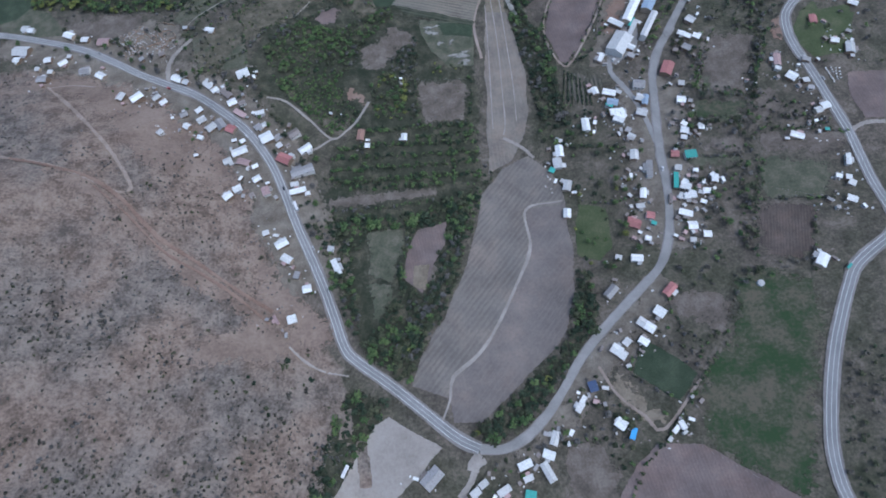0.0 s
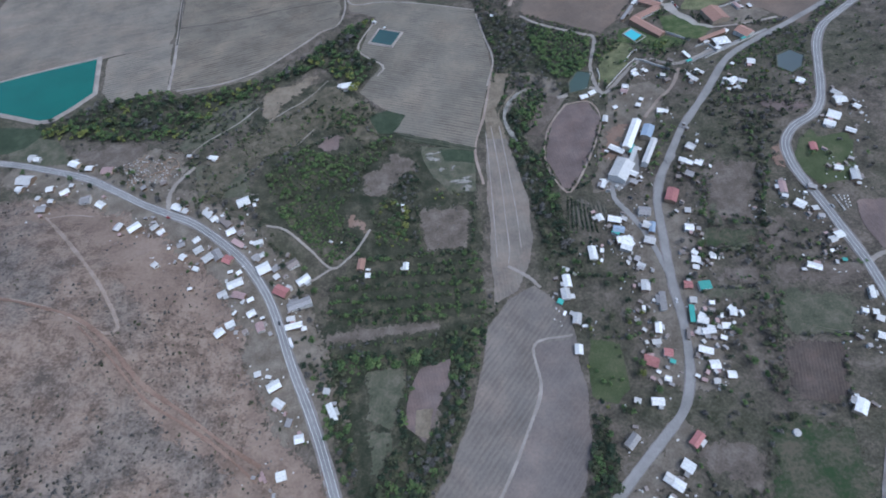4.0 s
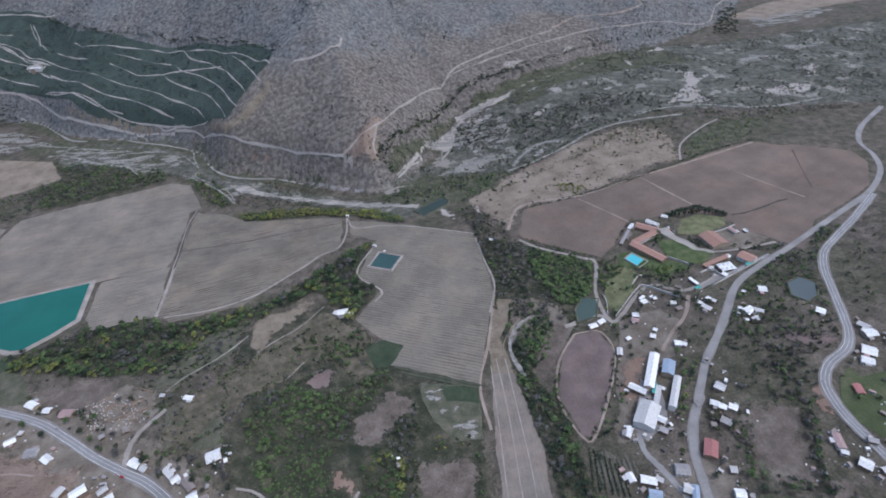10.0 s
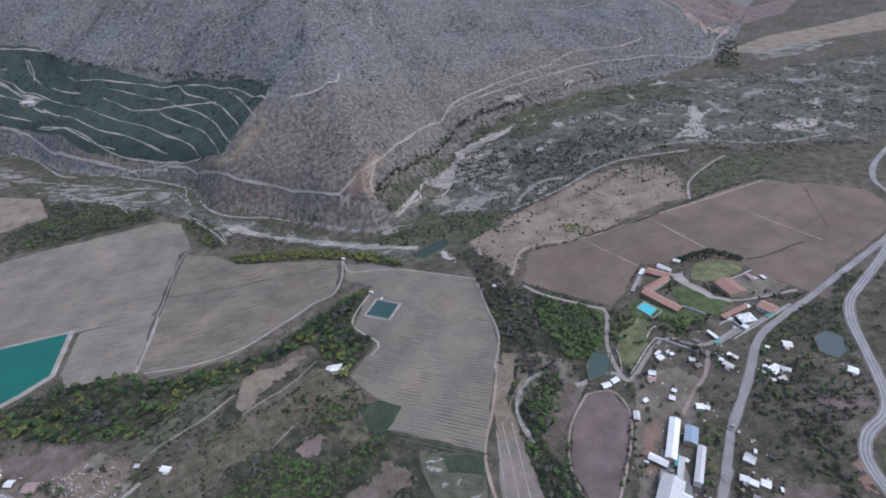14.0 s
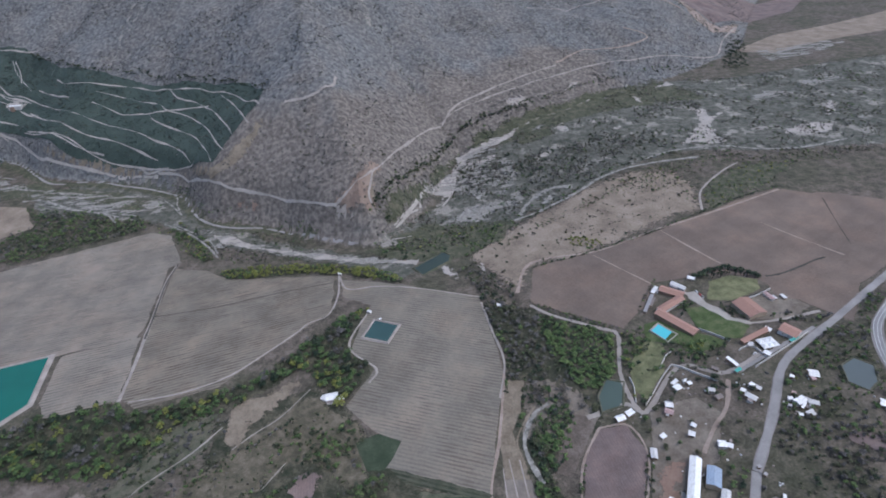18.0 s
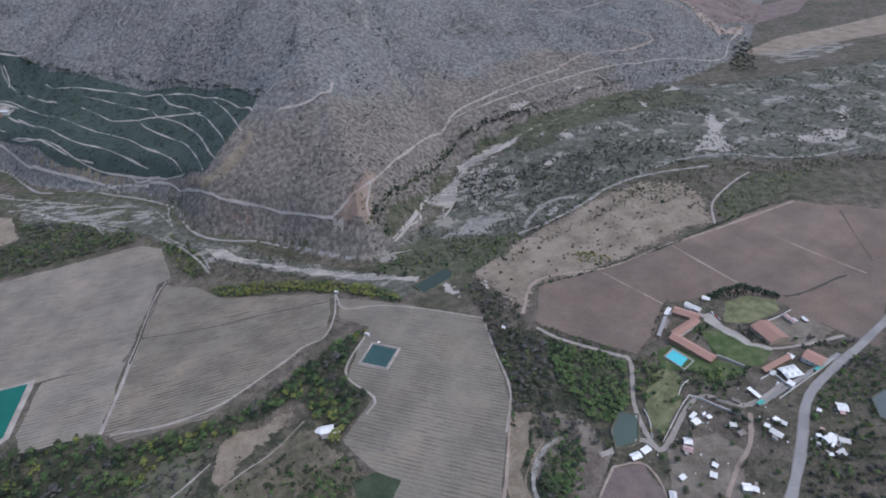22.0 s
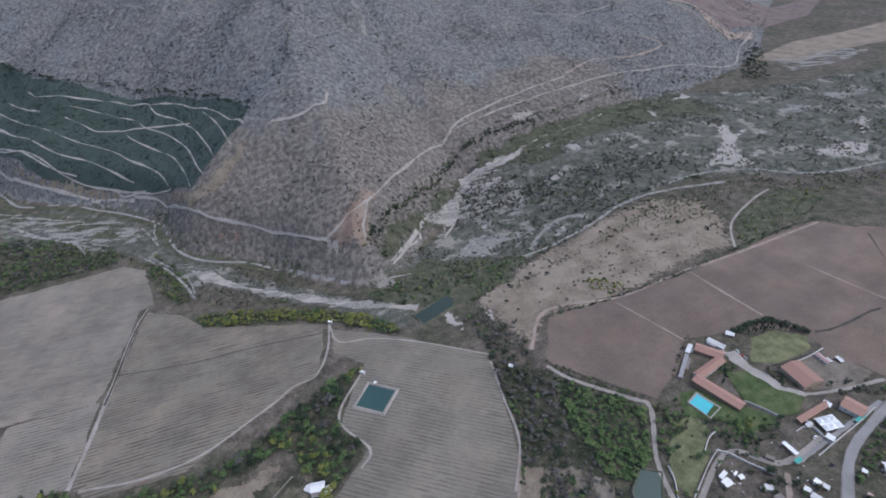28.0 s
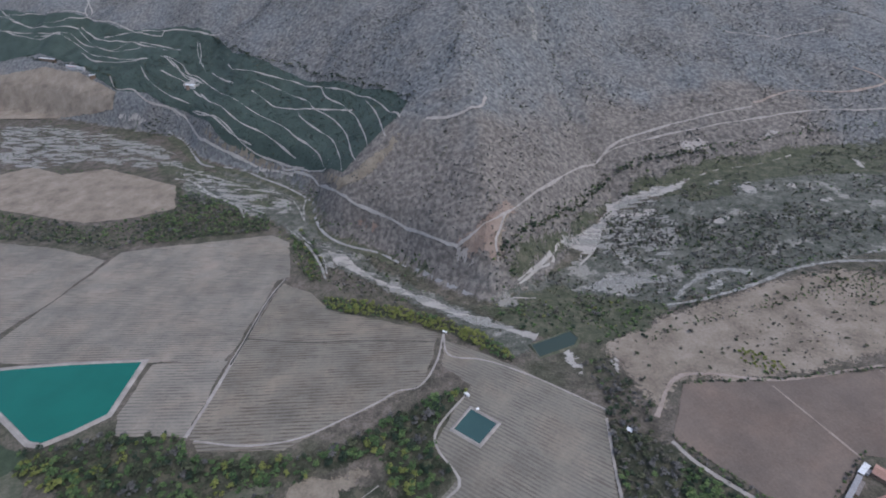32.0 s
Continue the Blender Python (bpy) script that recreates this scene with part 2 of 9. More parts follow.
def ground_skin():
    """The one sheet: damp valley soil and weeds, brown scrub hillside, grey stony scarp, by the sheet's own zones."""
    m, nt, bsdf = blank("ground_skin", 0.97)
    p = place(nt)
    big, med, fine = noise_node(nt, p, 90, 5), noise_node(nt, p, 14, 5, 0.65), noise_node(nt, p, 2.2, 4, 0.7)
    both = math_node(nt, "ADD", math_node(nt, "MULTIPLY", med, 0.55), math_node(nt, "MULTIPLY", fine, 0.45))
    valley = mix(nt, ramp(nt, big, [(0.4, (0, 0, 0)), (0.62, (1, 1, 1))]), ramp(nt, both, VALLEY_A), ramp(nt, both, VALLEY_B))
    hill = mix(nt, ramp(nt, big, [(0.46, (0, 0, 0)), (0.62, (1, 1, 1))]), ramp(nt, both, HILL_A), ramp(nt, both, HILL_B))
    rough = noise_node(nt, p, 7.0, 3, 0.55)
    rocky = math_node(nt, "ADD", math_node(nt, "MULTIPLY", both, 0.4), math_node(nt, "MULTIPLY", rough, 0.6))
    scarp = mix(nt, ramp(nt, big, [(0.4, (0, 0, 0)), (0.62, (1, 1, 1))]), ramp(nt, rocky, SCARP_A), ramp(nt, rocky, SCARP_B))
    foot = ramp(nt, rocky, FOOT)
    zone = nt.nodes.new("ShaderNodeAttribute")
    zone.attribute_name = "zone"
    sep = nt.nodes.new("ShaderNodeSeparateColor")
    nt.links.new(zone.outputs["Color"], sep.inputs[0])
    edge = math_node(nt, "MULTIPLY", math_node(nt, "SUBTRACT", med, 0.5), 0.8)
    brown = math_node(nt, "ADD", sep.outputs[2], math_node(nt, "MULTIPLY", math_node(nt, "SUBTRACT", big, 0.5), 1.6))
    scarp = mix(nt, ramp(nt, brown, [(0.25, (0, 0, 0)), (0.75, (0.9, 0.9, 0.9))]), scarp, foot)
    for channel, tone in ((0, hill), (1, scarp)):
        f = ramp(nt, math_node(nt, "ADD", sep.outputs[channel], edge), [(0.4, (0, 0, 0)), (0.6, (1, 1, 1))])
        valley = mix(nt, f, valley, tone)
    nt.links.new(valley, bsdf.inputs["Base Color"])
    bump(nt, bsdf, both, 1.2)
    return m


def paint(name, tone, rough=0.6, spread=0.12, metal=0.0, grain=1.2):
    """Painted sheet or plaster with weather stains, each piece a little different."""
    m, nt, bsdf = blank(name, rough)
    p = place(nt)
    f = noise_node(nt, p, grain, 4, 0.65)
    info = nt.nodes.new("ShaderNodeObjectInfo")
    base = mix(nt, 1.0, tone, ramp(nt, info.outputs["Random"], [(0, (1 - spread * 2,) * 3), (1, (1, 1, 1))]), "MULTIPLY")
    stain = mix(nt, ramp(nt, f, [(0.45, (0, 0, 0)), (0.75, (1, 1, 1))]), base, mix(nt, 1.0, base, (0.62, 0.58, 0.54), "MULTIPLY"))
    nt.links.new(stain, bsdf.inputs["Base Color"])
    bsdf.inputs["Metallic"].default_value = metal
    return m


def leafage(name, dark, mid, light):
    """Leaves: one tone a plant from its own attribute, one shade a clump."""
    m, nt, bsdf = blank(name, 0.75)
    geo = nt.nodes.new("ShaderNodeNewGeometry")
    own = nt.nodes.new("ShaderNodeAttribute")
    own.attribute_name = "tone"
    info = nt.nodes.new("ShaderNodeObjectInfo")
    f = math_node(nt, "ADD", math_node(nt, "MULTIPLY", geo.outputs["Random Per Island"], 0.45), math_node(nt, "MULTIPLY", own.outputs["Fac"], 0.4))
    f = math_node(nt, "ADD", f, math_node(nt, "MULTIPLY", info.outputs["Random"], 0.15))
    col = ramp(nt, f, [(0.1, dark), (0.5, mid), (0.95, light)])
    nt.links.new(col, bsdf.inputs["Base Color"])
    through_light, both = nt.nodes.new("ShaderNodeBsdfTranslucent"), nt.nodes.new("ShaderNodeMixShader")
    nt.links.new(col, through_light.inputs["Color"])
    both.inputs[0].default_value = 0.25
    nt.links.new(bsdf.outputs[0], both.inputs[1]), nt.links.new(through_light.outputs[0], both.inputs[2])
    nt.links.new(both.outputs[0], nt.nodes["Material Output"].inputs["Surface"])
    return m


VALLEY_A = [(0.38, (0.044, 0.039, 0.03)), (0.5, (0.09, 0.077, 0.061)), (0.62, (0.152, 0.13, 0.106))]
VALLEY_B = [(0.38, (0.03, 0.034, 0.02)), (0.5, (0.062, 0.06, 0.04)), (0.62, (0.112, 0.1, 0.076))]
HILL_A = [(0.41, (0.094, 0.071, 0.055)), (0.5, (0.172, 0.129, 0.1)), (0.59, (0.23, 0.182, 0.146))]
HILL_B = [(0.41, (0.07, 0.06, 0.051)), (0.5, (0.136, 0.115, 0.097)), (0.59, (0.196, 0.166, 0.14))]
SCARP_A = [(0.37, (0.076, 0.08, 0.08)), (0.49, (0.116, 0.119, 0.117)), (0.61, (0.178, 0.176, 0.168))]
SCARP_B = [(0.37, (0.08, 0.079, 0.074)), (0.49, (0.123, 0.118, 0.11)), (0.61, (0.188, 0.177, 0.161))]
FOOT = [(0.37, (0.076, 0.069, 0.06)), (0.49, (0.123, 0.108, 0.092)), (0.61, (0.188, 0.165, 0.141))]
SKIN = ground_skin()
M = dict(
    asphalt=earth("asphalt", (0.145, 0.145, 0.143), (0.205, 0.203, 0.2), (0.262, 0.258, 0.253), 18, 0.8, contrast=0.2, depth=0.05),
    shoulder=earth("shoulder_gravel", (0.12, 0.11, 0.10), (0.18, 0.165, 0.155), (0.25, 0.235, 0.22), 12, 1.0, depth=0.1),
    gravel_road=earth("gravel_road", (0.165, 0.16, 0.152), (0.222, 0.214, 0.203), (0.28, 0.27, 0.258), 25, 1.2, depth=0.08),
    dirt=earth("dirt_track", (0.17, 0.13, 0.105), (0.24, 0.195, 0.16), (0.31, 0.26, 0.22), 14, 1.0, depth=0.1),
    pale_dirt=earth("pale_dirt", (0.19, 0.168, 0.146), (0.25, 0.226, 0.199), (0.32, 0.29, 0.258), 14, 1.0, depth=0.1),
    red_dirt=earth("red_dirt", (0.13, 0.085, 0.062), (0.185, 0.127, 0.097), (0.23, 0.17, 0.135), 20, 1.3, depth=0.15),
    marking=paint("road_marking", (0.62, 0.62, 0.60), 0.7),
    ditch=earth("ditch_soil", (0.03, 0.03, 0.024), (0.05, 0.048, 0.04), (0.075, 0.07, 0.058), 8, 1.2),
    sand=earth("pale_sand", (0.215, 0.198, 0.172), (0.29, 0.268, 0.238), (0.35, 0.325, 0.29), 22, 2.0),
    stones=earth("river_stones", (0.09, 0.09, 0.078), (0.20, 0.193, 0.172), (0.31, 0.297, 0.268), 9, 2.0, contrast=0.11),
    riverbed=silt("riverbed_silt"),
    braid_west=braid("braided_stones_west", -33),
    braid_east=braid("braided_stones_east", 24),
    scree=braid("scree_streak", 72),
    lot=earth("bare_lot", (0.205, 0.18, 0.156), (0.262, 0.235, 0.207), (0.305, 0.278, 0.249), 24, 2.0),
    dark_rows=earth("dark_turned_soil", (0.058, 0.046, 0.038), (0.083, 0.066, 0.055), (0.115, 0.093, 0.079), 18, 1.6, rows=72, row_tone=(0.055, 0.044, 0.037), row_mix=0.5, row_gap=2.2),
    dry_flat=earth("dry_flat", (0.132, 0.108, 0.082), (0.188, 0.156, 0.119), (0.242, 0.206, 0.163), 30, 3.0, contrast=0.13),
    grass=earth("grass", (0.035, 0.048, 0.02), (0.06, 0.075, 0.034), (0.105, 0.105, 0.062), 22, 1.4),
    lawn=earth("lawn", (0.036, 0.055, 0.02), (0.06, 0.084, 0.031), (0.1, 0.112, 0.055), 12, 1.4, contrast=0.11),
    dry_lawn=earth("dry_lawn", (0.075, 0.082, 0.042), (0.118, 0.124, 0.064), (0.168, 0.166, 0.09), 9, 1.4, contrast=0.12),
    weeds=earth("weeds", (0.042, 0.05, 0.03), (0.08, 0.082, 0.055), (0.135, 0.123, 0.093), 11, 1.6),
    yard=earth("yard_soil", (0.082, 0.07, 0.054), (0.142, 0.122, 0.097), (0.213, 0.188, 0.157), 14, 1.4),
    fallow=earth("fallow_soil", (0.07, 0.058, 0.046), (0.112, 0.094, 0.077), (0.165, 0.141, 0.118), 14, 1.8, contrast=0.13),
    plum=earth("plum_soil", (0.1, 0.077, 0.07), (0.136, 0.106, 0.096), (0.172, 0.138, 0.126), 26, 1.6, rows=95, row_tone=(0.105, 0.082, 0.075), row_mix=0.3, row_gap=2.4),
    crop=earth("low_crop", (0.024, 0.036, 0.02), (0.036, 0.05, 0.029), (0.06, 0.074, 0.046), 14, 1.2),
    orchard=earth("orchard_soil", (0.034, 0.048, 0.04), (0.046, 0.064, 0.053), (0.06, 0.08, 0.066), 30, 2.2),
    # dull weeds and soil, darkened further for the shade between crowns
    shade_toned_floor=earth("grove_floor", (0.02, 0.025, 0.014), (0.04, 0.042, 0.027), (0.09, 0.08, 0.056), 12, 1.6, contrast=0.12),
    pasture=earth("rough_pasture", (0.028, 0.05, 0.02), (0.051, 0.058, 0.034), (0.092, 0.082, 0.058), 20, 2.6, contrast=0.085),
    wet_green=earth("wet_meadow", (0.036, 0.042, 0.024), (0.064, 0.067, 0.042), (0.112, 0.107, 0.074), 12, 2.6, contrast=0.13),
    brown_weeds=earth("dry_weeds", (0.05, 0.047, 0.031), (0.09, 0.081, 0.056), (0.142, 0.123, 0.091), 9, 1.5, contrast=0.13),
    tan=earth("tan_soil", (0.12, 0.1, 0.072), (0.165, 0.138, 0.102), (0.21, 0.178, 0.136), 16, 2.0, contrast=0.13),
    hill_soil=earth("bare_hill_soil", (0.128, 0.094, 0.073), (0.18, 0.136, 0.107), (0.228, 0.178, 0.143), 26, 2.4, contrast=0.13),
)
LEAF = dict(
    green=leafage("green_leaves", (0.03, 0.055, 0.021), (0.075, 0.118, 0.042), (0.14, 0.182, 0.068)),
    olive=leafage("olive_leaves", (0.03, 0.038, 0.021), (0.06, 0.068, 0.037), (0.11, 0.113, 0.065)),
    yellow=leafage("yellowing_leaves", (0.07, 0.086, 0.022), (0.14, 0.156, 0.04), (0.215, 0.216, 0.066)),
    grey=leafage("bare_grey_twigs", (0.055, 0.054, 0.05), (0.095, 0.091, 0.084), (0.16, 0.152, 0.14)),
    dark=leafage("dark_leaves", (0.016, 0.028, 0.016), (0.03, 0.046, 0.026), (0.06, 0.078, 0.044)),
    deep=leafage("orchard_leaves", (0.036, 0.053, 0.042), (0.045, 0.064, 0.051), (0.057, 0.077, 0.061)),
    thorn=leafage("mountain_thorn", (0.038, 0.042, 0.038), (0.062, 0.064, 0.056), (0.1, 0.098, 0.086)),
    scrub=leafage("dry_scrub", (0.045, 0.043, 0.034), (0.085, 0.078, 0.062), (0.145, 0.13, 0.105)),
)


# ---- building blocks ----
def mesh_object(name, verts, faces, material, parent=None, smooth_faces=False):
    me = bpy.data.meshes.new(name)
    me.from_pydata(verts, [], faces)
    me.update()
    me.materials.append(material)
    ob = new(name, me)
    if parent is not None:
        ob.parent = parent
    return ob


def part(name, bm, material, parent, label=""):
    me = bpy.data.meshes.new(name)
    bm.normal_update()
    bm.to_mesh(me)
    bm.free()
    me.materials.append(material)
    ob = new(name, me)
    ob.parent = parent
    return tagged(ob, label)


def ragged(ring, step, wobble, seed):
    """The ring with points every few metres, its edge wandering as real edges do."""
    out = []
    for (ax, ay), (bx, by) in zip(ring, ring[1:] + ring[:1]):
        n = max(1, int(math.hypot(bx - ax, by - ay) / step))
        out += [(ax + (bx - ax) * i / n, ay + (by - ay) * i / n) for i in range(n)]
    x, y = np.array([v[0] for v in out]), np.array([v[1] for v in out])
    dx = ripple(x, y, 23, 11) + 0.6 * ripple(x, y, 8, 12)
    dy = ripple(x, y, 23, 13) + 0.6 * ripple(x, y, 8, 14)
    return [(float(u), float(v)) for u, v in zip(x + wobble * dx, y + wobble * dy)]


def grown(ring, by):
    """The ring pushed outwards by some metres."""
    n, out = len(ring), []
    area = sum(a[0] * b[1] - b[0] * a[1] for a, b in zip(ring, ring[1:] + ring[:1]))
    turn = 1 if area > 0 else -1
    for i in range(n):
        p, q, r = Vector(ring[i - 1]), Vector(ring[i]), Vector(ring[(i + 1) % n])
        u, v = (q - p).normalized(), (r - q).normalized()
        nu, nv = Vector((u.y, -u.x)) * turn, Vector((v.y, -v.x)) * turn
        m = (nu + nv).normalized()
        out.append(tuple(q + m * (by / max(0.45, m.dot(nu)))))
    return out


LAID = []
CLEAR = []   # rings kept free of wild plants
LANES = []   # lines and half widths kept free of plants


def patch(name, ring, material, lift, label, category, wobble=1.3, cell=12.0, kind="structure", clear=True, level=None, soft=0.9):
    """A piece of land cover laid over the ground."""
    ring = [tuple(p) for p in ring]
    if clear:
        CLEAR.append(ring)
    LAID.append(name)
    lift += 0.0006 * len(LAID)
    line = ragged(grown(ring, 0.38 * soft) if soft > 3 else ring, 4.5, wobble, len(ring) + ring[0][0])
    bm = bmesh.new()
    edges = [bm.verts.new((x, y, 0)) for x, y in line]
    bm.faces.new(edges)
    bmesh.ops.triangulate(bm, faces=bm.faces[:])
    xs, ys = [p[0] for p in line], [p[1] for p in line]
    for axis, lo, hi in ((0, min(xs), max(xs)), (1, min(ys), max(ys))):
        v = (math.floor(lo / cell) + 1) * cell
        while v < hi:
            co, no = [0, 0, 0], [0, 0, 0]
            co[axis], no[axis] = v, 1
            bmesh.ops.bisect_plane(bm, geom=bm.verts[:] + bm.edges[:] + bm.faces[:], plane_co=co, plane_no=no)
            v += cell
    at = np.array([v.co[:2] for v in bm.verts])
    zs = height(at[:, 0], at[:, 1]) + lift if level is None else np.full(len(at), level)
    for v, z in zip(bm.verts, zs):
        v.co.z = z
    if soft <= 3:
        out = grown(line, 1.5)
        low = height(np.array([q[0] for q in out]), np.array([q[1] for q in out])) + lift - 0.1
        hem = [bm.verts.new((q[0], q[1], z)) for q, z in zip(out, low)]
        top = height(np.array([q[0] for q in line]), np.array([q[1] for q in line])) + lift
        seam = [bm.verts.new((q[0], q[1], z)) for q, z in zip(line, top)]
        for i in range(len(line)):
            j = (i + 1) % len(line)
            bm.faces.new((seam[i], seam[j], hem[j], hem[i]))
    bm.normal_update()
    for f in bm.faces:
        if f.normal.z < 0:
            f.normal_flip()
    me = bpy.data.meshes.new(name)
    bm.to_mesh(me)
    bm.free()
    worn = np.clip(1 - off_line(at[:, 0], at[:, 1], line + line[:1]) / soft, 0, 1) if soft > 3 else np.concatenate([np.zeros(len(at)), np.ones(len(line)), np.zeros(len(line))])
    me.attributes.new("worn", "FLOAT", "POINT").data.foreach_set("value", worn)
    me.materials.append(material)
    return tagged(new(name, me), label, category, kind=kind)


def flowing(line, step=4.0):
    """A smooth line through the points (Catmull-Rom), a point every few metres."""
    p = [np.array(v, float) for v in line]
    p = [2 * p[0] - p[1]] + p + [2 * p[-1] - p[-2]]
    out = []
    for a, b, c, d in zip(p, p[1:], p[2:], p[3:]):
        n = max(1, int(np.linalg.norm(c - b) / step))
        for i in range(n):
            f = i / n
            out.append(0.5 * (2 * b + (c - a) * f + (2 * a - 5 * b + 4 * c - d) * f * f + (3 * b - a - 3 * c + d) * f ** 3))
    out.append(p[-2])
    return np.array(out)


def ribbon(name, line, width, material, lift, label, category, wobble=0.0, thick=0.0, shift=0.0, kind="structure", parent=None, dash=None, lane=True, bench=0.0):
    """A strip of road, track, wall or marking that follows the ground."""
    c = flowing(line)
    if lane:
        LANES.append((c[::3], width / 2 + 1.5))
    d = np.gradient(c, axis=0)
    d /= np.linalg.norm(d, axis=1)[:, None] + 1e-9
    side = np.stack([-d[:, 1], d[:, 0]], 1)
    rng = np.random.RandomState(int(abs(c[0, 0])) % 1000)
    half = width / 2 * np.ones(len(c)) + 1.6 * wobble * np.convolve(rng.uniform(-1, 1, len(c) + 6), np.ones(7) / 7, "valid")
    c = c + side * shift
    a, b = c + side * half[:, None], c - side * half[:, None]
    mid = height(c[:, 0], c[:, 1])
    za, zb = height(a[:, 0], a[:, 1]) + lift, height(b[:, 0], b[:, 1]) + lift
    if bench:
        near, far = c + side * (bench - shift), c - side * (bench + shift)
        lean = np.clip((height(near[:, 0], near[:, 1]) - height(far[:, 0], far[:, 1])) / (2 * bench), -0.1, 0.1)
        axle = c - side * shift
        level = height(axle[:, 0], axle[:, 1])
        level = np.convolve(np.pad(level, 4, "edge"), np.ones(9) / 9, "valid")
        za, zb = level + lift + lean * (shift + half), level + lift + lean * (shift - half)
    verts, faces = [], []
    if thick:
        for i in range(len(c)):
            verts += [(*a[i], za[i] - 0.4), (*a[i], za[i] + thick), (*b[i], zb[i] + thick), (*b[i], zb[i] - 0.4)]
        for i in range(len(c) - 1):
            k = 4 * i
            faces += [(k, k + 4, k + 5, k + 1), (k + 1, k + 5, k + 6, k + 2), (k + 2, k + 6, k + 7, k + 3)]
        faces += [(0, 1, 2, 3), (len(verts) - 1, len(verts) - 2, len(verts) - 3, len(verts) - 4)]
    elif not bench:
        for k in (0.65, 0.3, -0.3, -0.65):
            q = c + side * (half * 2 * k)[:, None]
            verts += [(u, v, z) for (u, v), z in zip(q, height(q[:, 0], q[:, 1]) + lift - (0.15 if abs(k) > 0.5 else 0))]
        n = len(c)
        faces = [(k * n + i, k * n + n + i, k * n + n + i + 1, k * n + i + 1) for k in range(3) for i in range(n - 1)]
    else:
        for i in range(len(c)):
            verts += [(*a[i], za[i]), (*b[i], zb[i])]
        faces = [(2 * i, 2 * i + 1, 2 * i + 3, 2 * i + 2) for i in range(len(c) - 1) if dash is None or i % dash < dash // 2]
    ob = mesh_object(name, verts, faces, material, parent)
    if not bench and not thick:
        edge = np.zeros(len(verts))
        edge[:len(c)], edge[-len(c):] = 1, 1
        ob.data.attributes.new("worn", "FLOAT", "POINT").data.foreach_set("value", edge)
    return ob if parent is not None else tagged(ob, label, category, kind=kind)


# ---- the ground sheet ----
def axis(lo, hi, fine, far):
    n, k = np.arange(lo, hi + 1, fine), np.cumsum(30 * 1.16 ** np.arange(24))
    return np.concatenate([np.maximum(-far, lo - k[k < far * 2])[::-1], n, np.minimum(far, hi + k[k < far * 2])])


def ground_sheet():
    xs, ys = np.unique(axis(-1980, 1704, 12, 4600)), np.unique(axis(-252, 2304, 12, 4600))
    gx, gy = np.meshgrid(xs, ys)
    gz = height(gx, gy)
    verts = np.stack([gx.ravel(), gy.ravel(), gz.ravel()], 1)
    w, h = len(xs), len(ys)
    i = (np.arange(h - 1)[:, None] * w + np.arange(w - 1)[None]).ravel()
    quads = np.stack([i, i + 1, i + w + 1, i + w], 1)
    me = bpy.data.meshes.new("ground")
    me.vertices.add(len(verts)), me.loops.add(quads.size), me.polygons.add(len(quads))
    me.vertices.foreach_set("co", verts.ravel())
    me.loops.foreach_set("vertex_index", quads.ravel())
    me.polygons.foreach_set("loop_start", np.arange(0, quads.size, 4))
    me.polygons.foreach_set("use_smooth", np.ones(len(quads), bool))
    me.update(calc_edges=True)
    hill = smooth(0.5 + np.where(inside(gx, gy, HILL_FOOT + [(-4600, 520), (-4600, -900)]), 1, -1) * off_line(gx, gy, HILL_FOOT) / 40)
    scarp = smooth(0.5 + np.where(inside(gx, gy, SCARP_FOOT + [(4600, 4600), (-4600, 4600), (-4600, 1900)]), 1, -1) * off_line(gx, gy, SCARP_FOOT) / 30)
    spur = smooth(1.15 - off_line(gx, gy, [(-300, 1080), (-190, 1010), (-60, 960), (60, 1050), (160, 1200), (420, 1330)]) / 190)
    zone = me.attributes.new("zone", "FLOAT_COLOR", "POINT")
    zone.data.foreach_set("color", np.stack([hill, scarp, spur, 0 * hill + 1], 2).ravel())
    me.materials.append(SKIN)
    return tagged(new("ground", me), "valley floor of dull soil rising to brown scrub hills", "ground", kind="structure")


ground_sheet()


# ---- the plan of the valley ----

# roads
LINE = [(-570, 540), (-497, 516), (-455, 505), (-413, 489), (-357, 464), (-316, 437), (-283, 413), (-252, 394), (-225, 378), (-192, 348), (-169, 322), (-150, 291), (-138, 261), (-125, 219), (-114, 189), (-103, 157), (-95, 129), (-88, 105), (-79, 94), (-55, 73), (-31, 50), (-8, 28), (8, 18)]
ribbon("road_shoulder", LINE, 10.0, M["shoulder"], 0.45, "gravel shoulder beside the road", "road shoulder", wobble=1.0, bench=8.0)
road = ribbon("road", LINE, 7.0, M["asphalt"], 0.6, "grey two-lane asphalt road with pale edge lines", "road", wobble=0.1, bench=8.0)
for s in (-2.9, 2.9):
    ribbon("edge_line", LINE, 0.3, M["marking"], 0.72, "", "", shift=s, parent=road, lane=False, bench=8.0)
ribbon("centre_line", LINE, 0.28, M["marking"], 0.72, "", "", parent=road, lane=False, bench=8.0)
LINE = [(8, 18), (25, 16), (43, 22), (63, 37), (80, 55), (97, 75), (122, 97), (153, 121), (173, 137), (184, 153), (193, 177), (200, 209), (203, 238), (208, 267), (214, 298), (221, 330), (235, 359), (255, 383), (245, 372), (273, 411)]
ribbon("road_shoulder", LINE, 7.8, M["shoulder"], 0.45, "gravel shoulder beside the road", "road shoulder", wobble=1.0, bench=8.0)
road = ribbon("road", LINE, 6.2, M["gravel_road"], 0.6, "pale grey compacted village road with worn edges", "road", wobble=0.1, bench=8.0)
LINE = [(273, 411), (316, 455), (358, 502), (400, 528), (461, 557), (531, 593), (594, 625), (645, 652), (702, 700), (729, 744), (743, 789), (788, 838), (876, 899)]
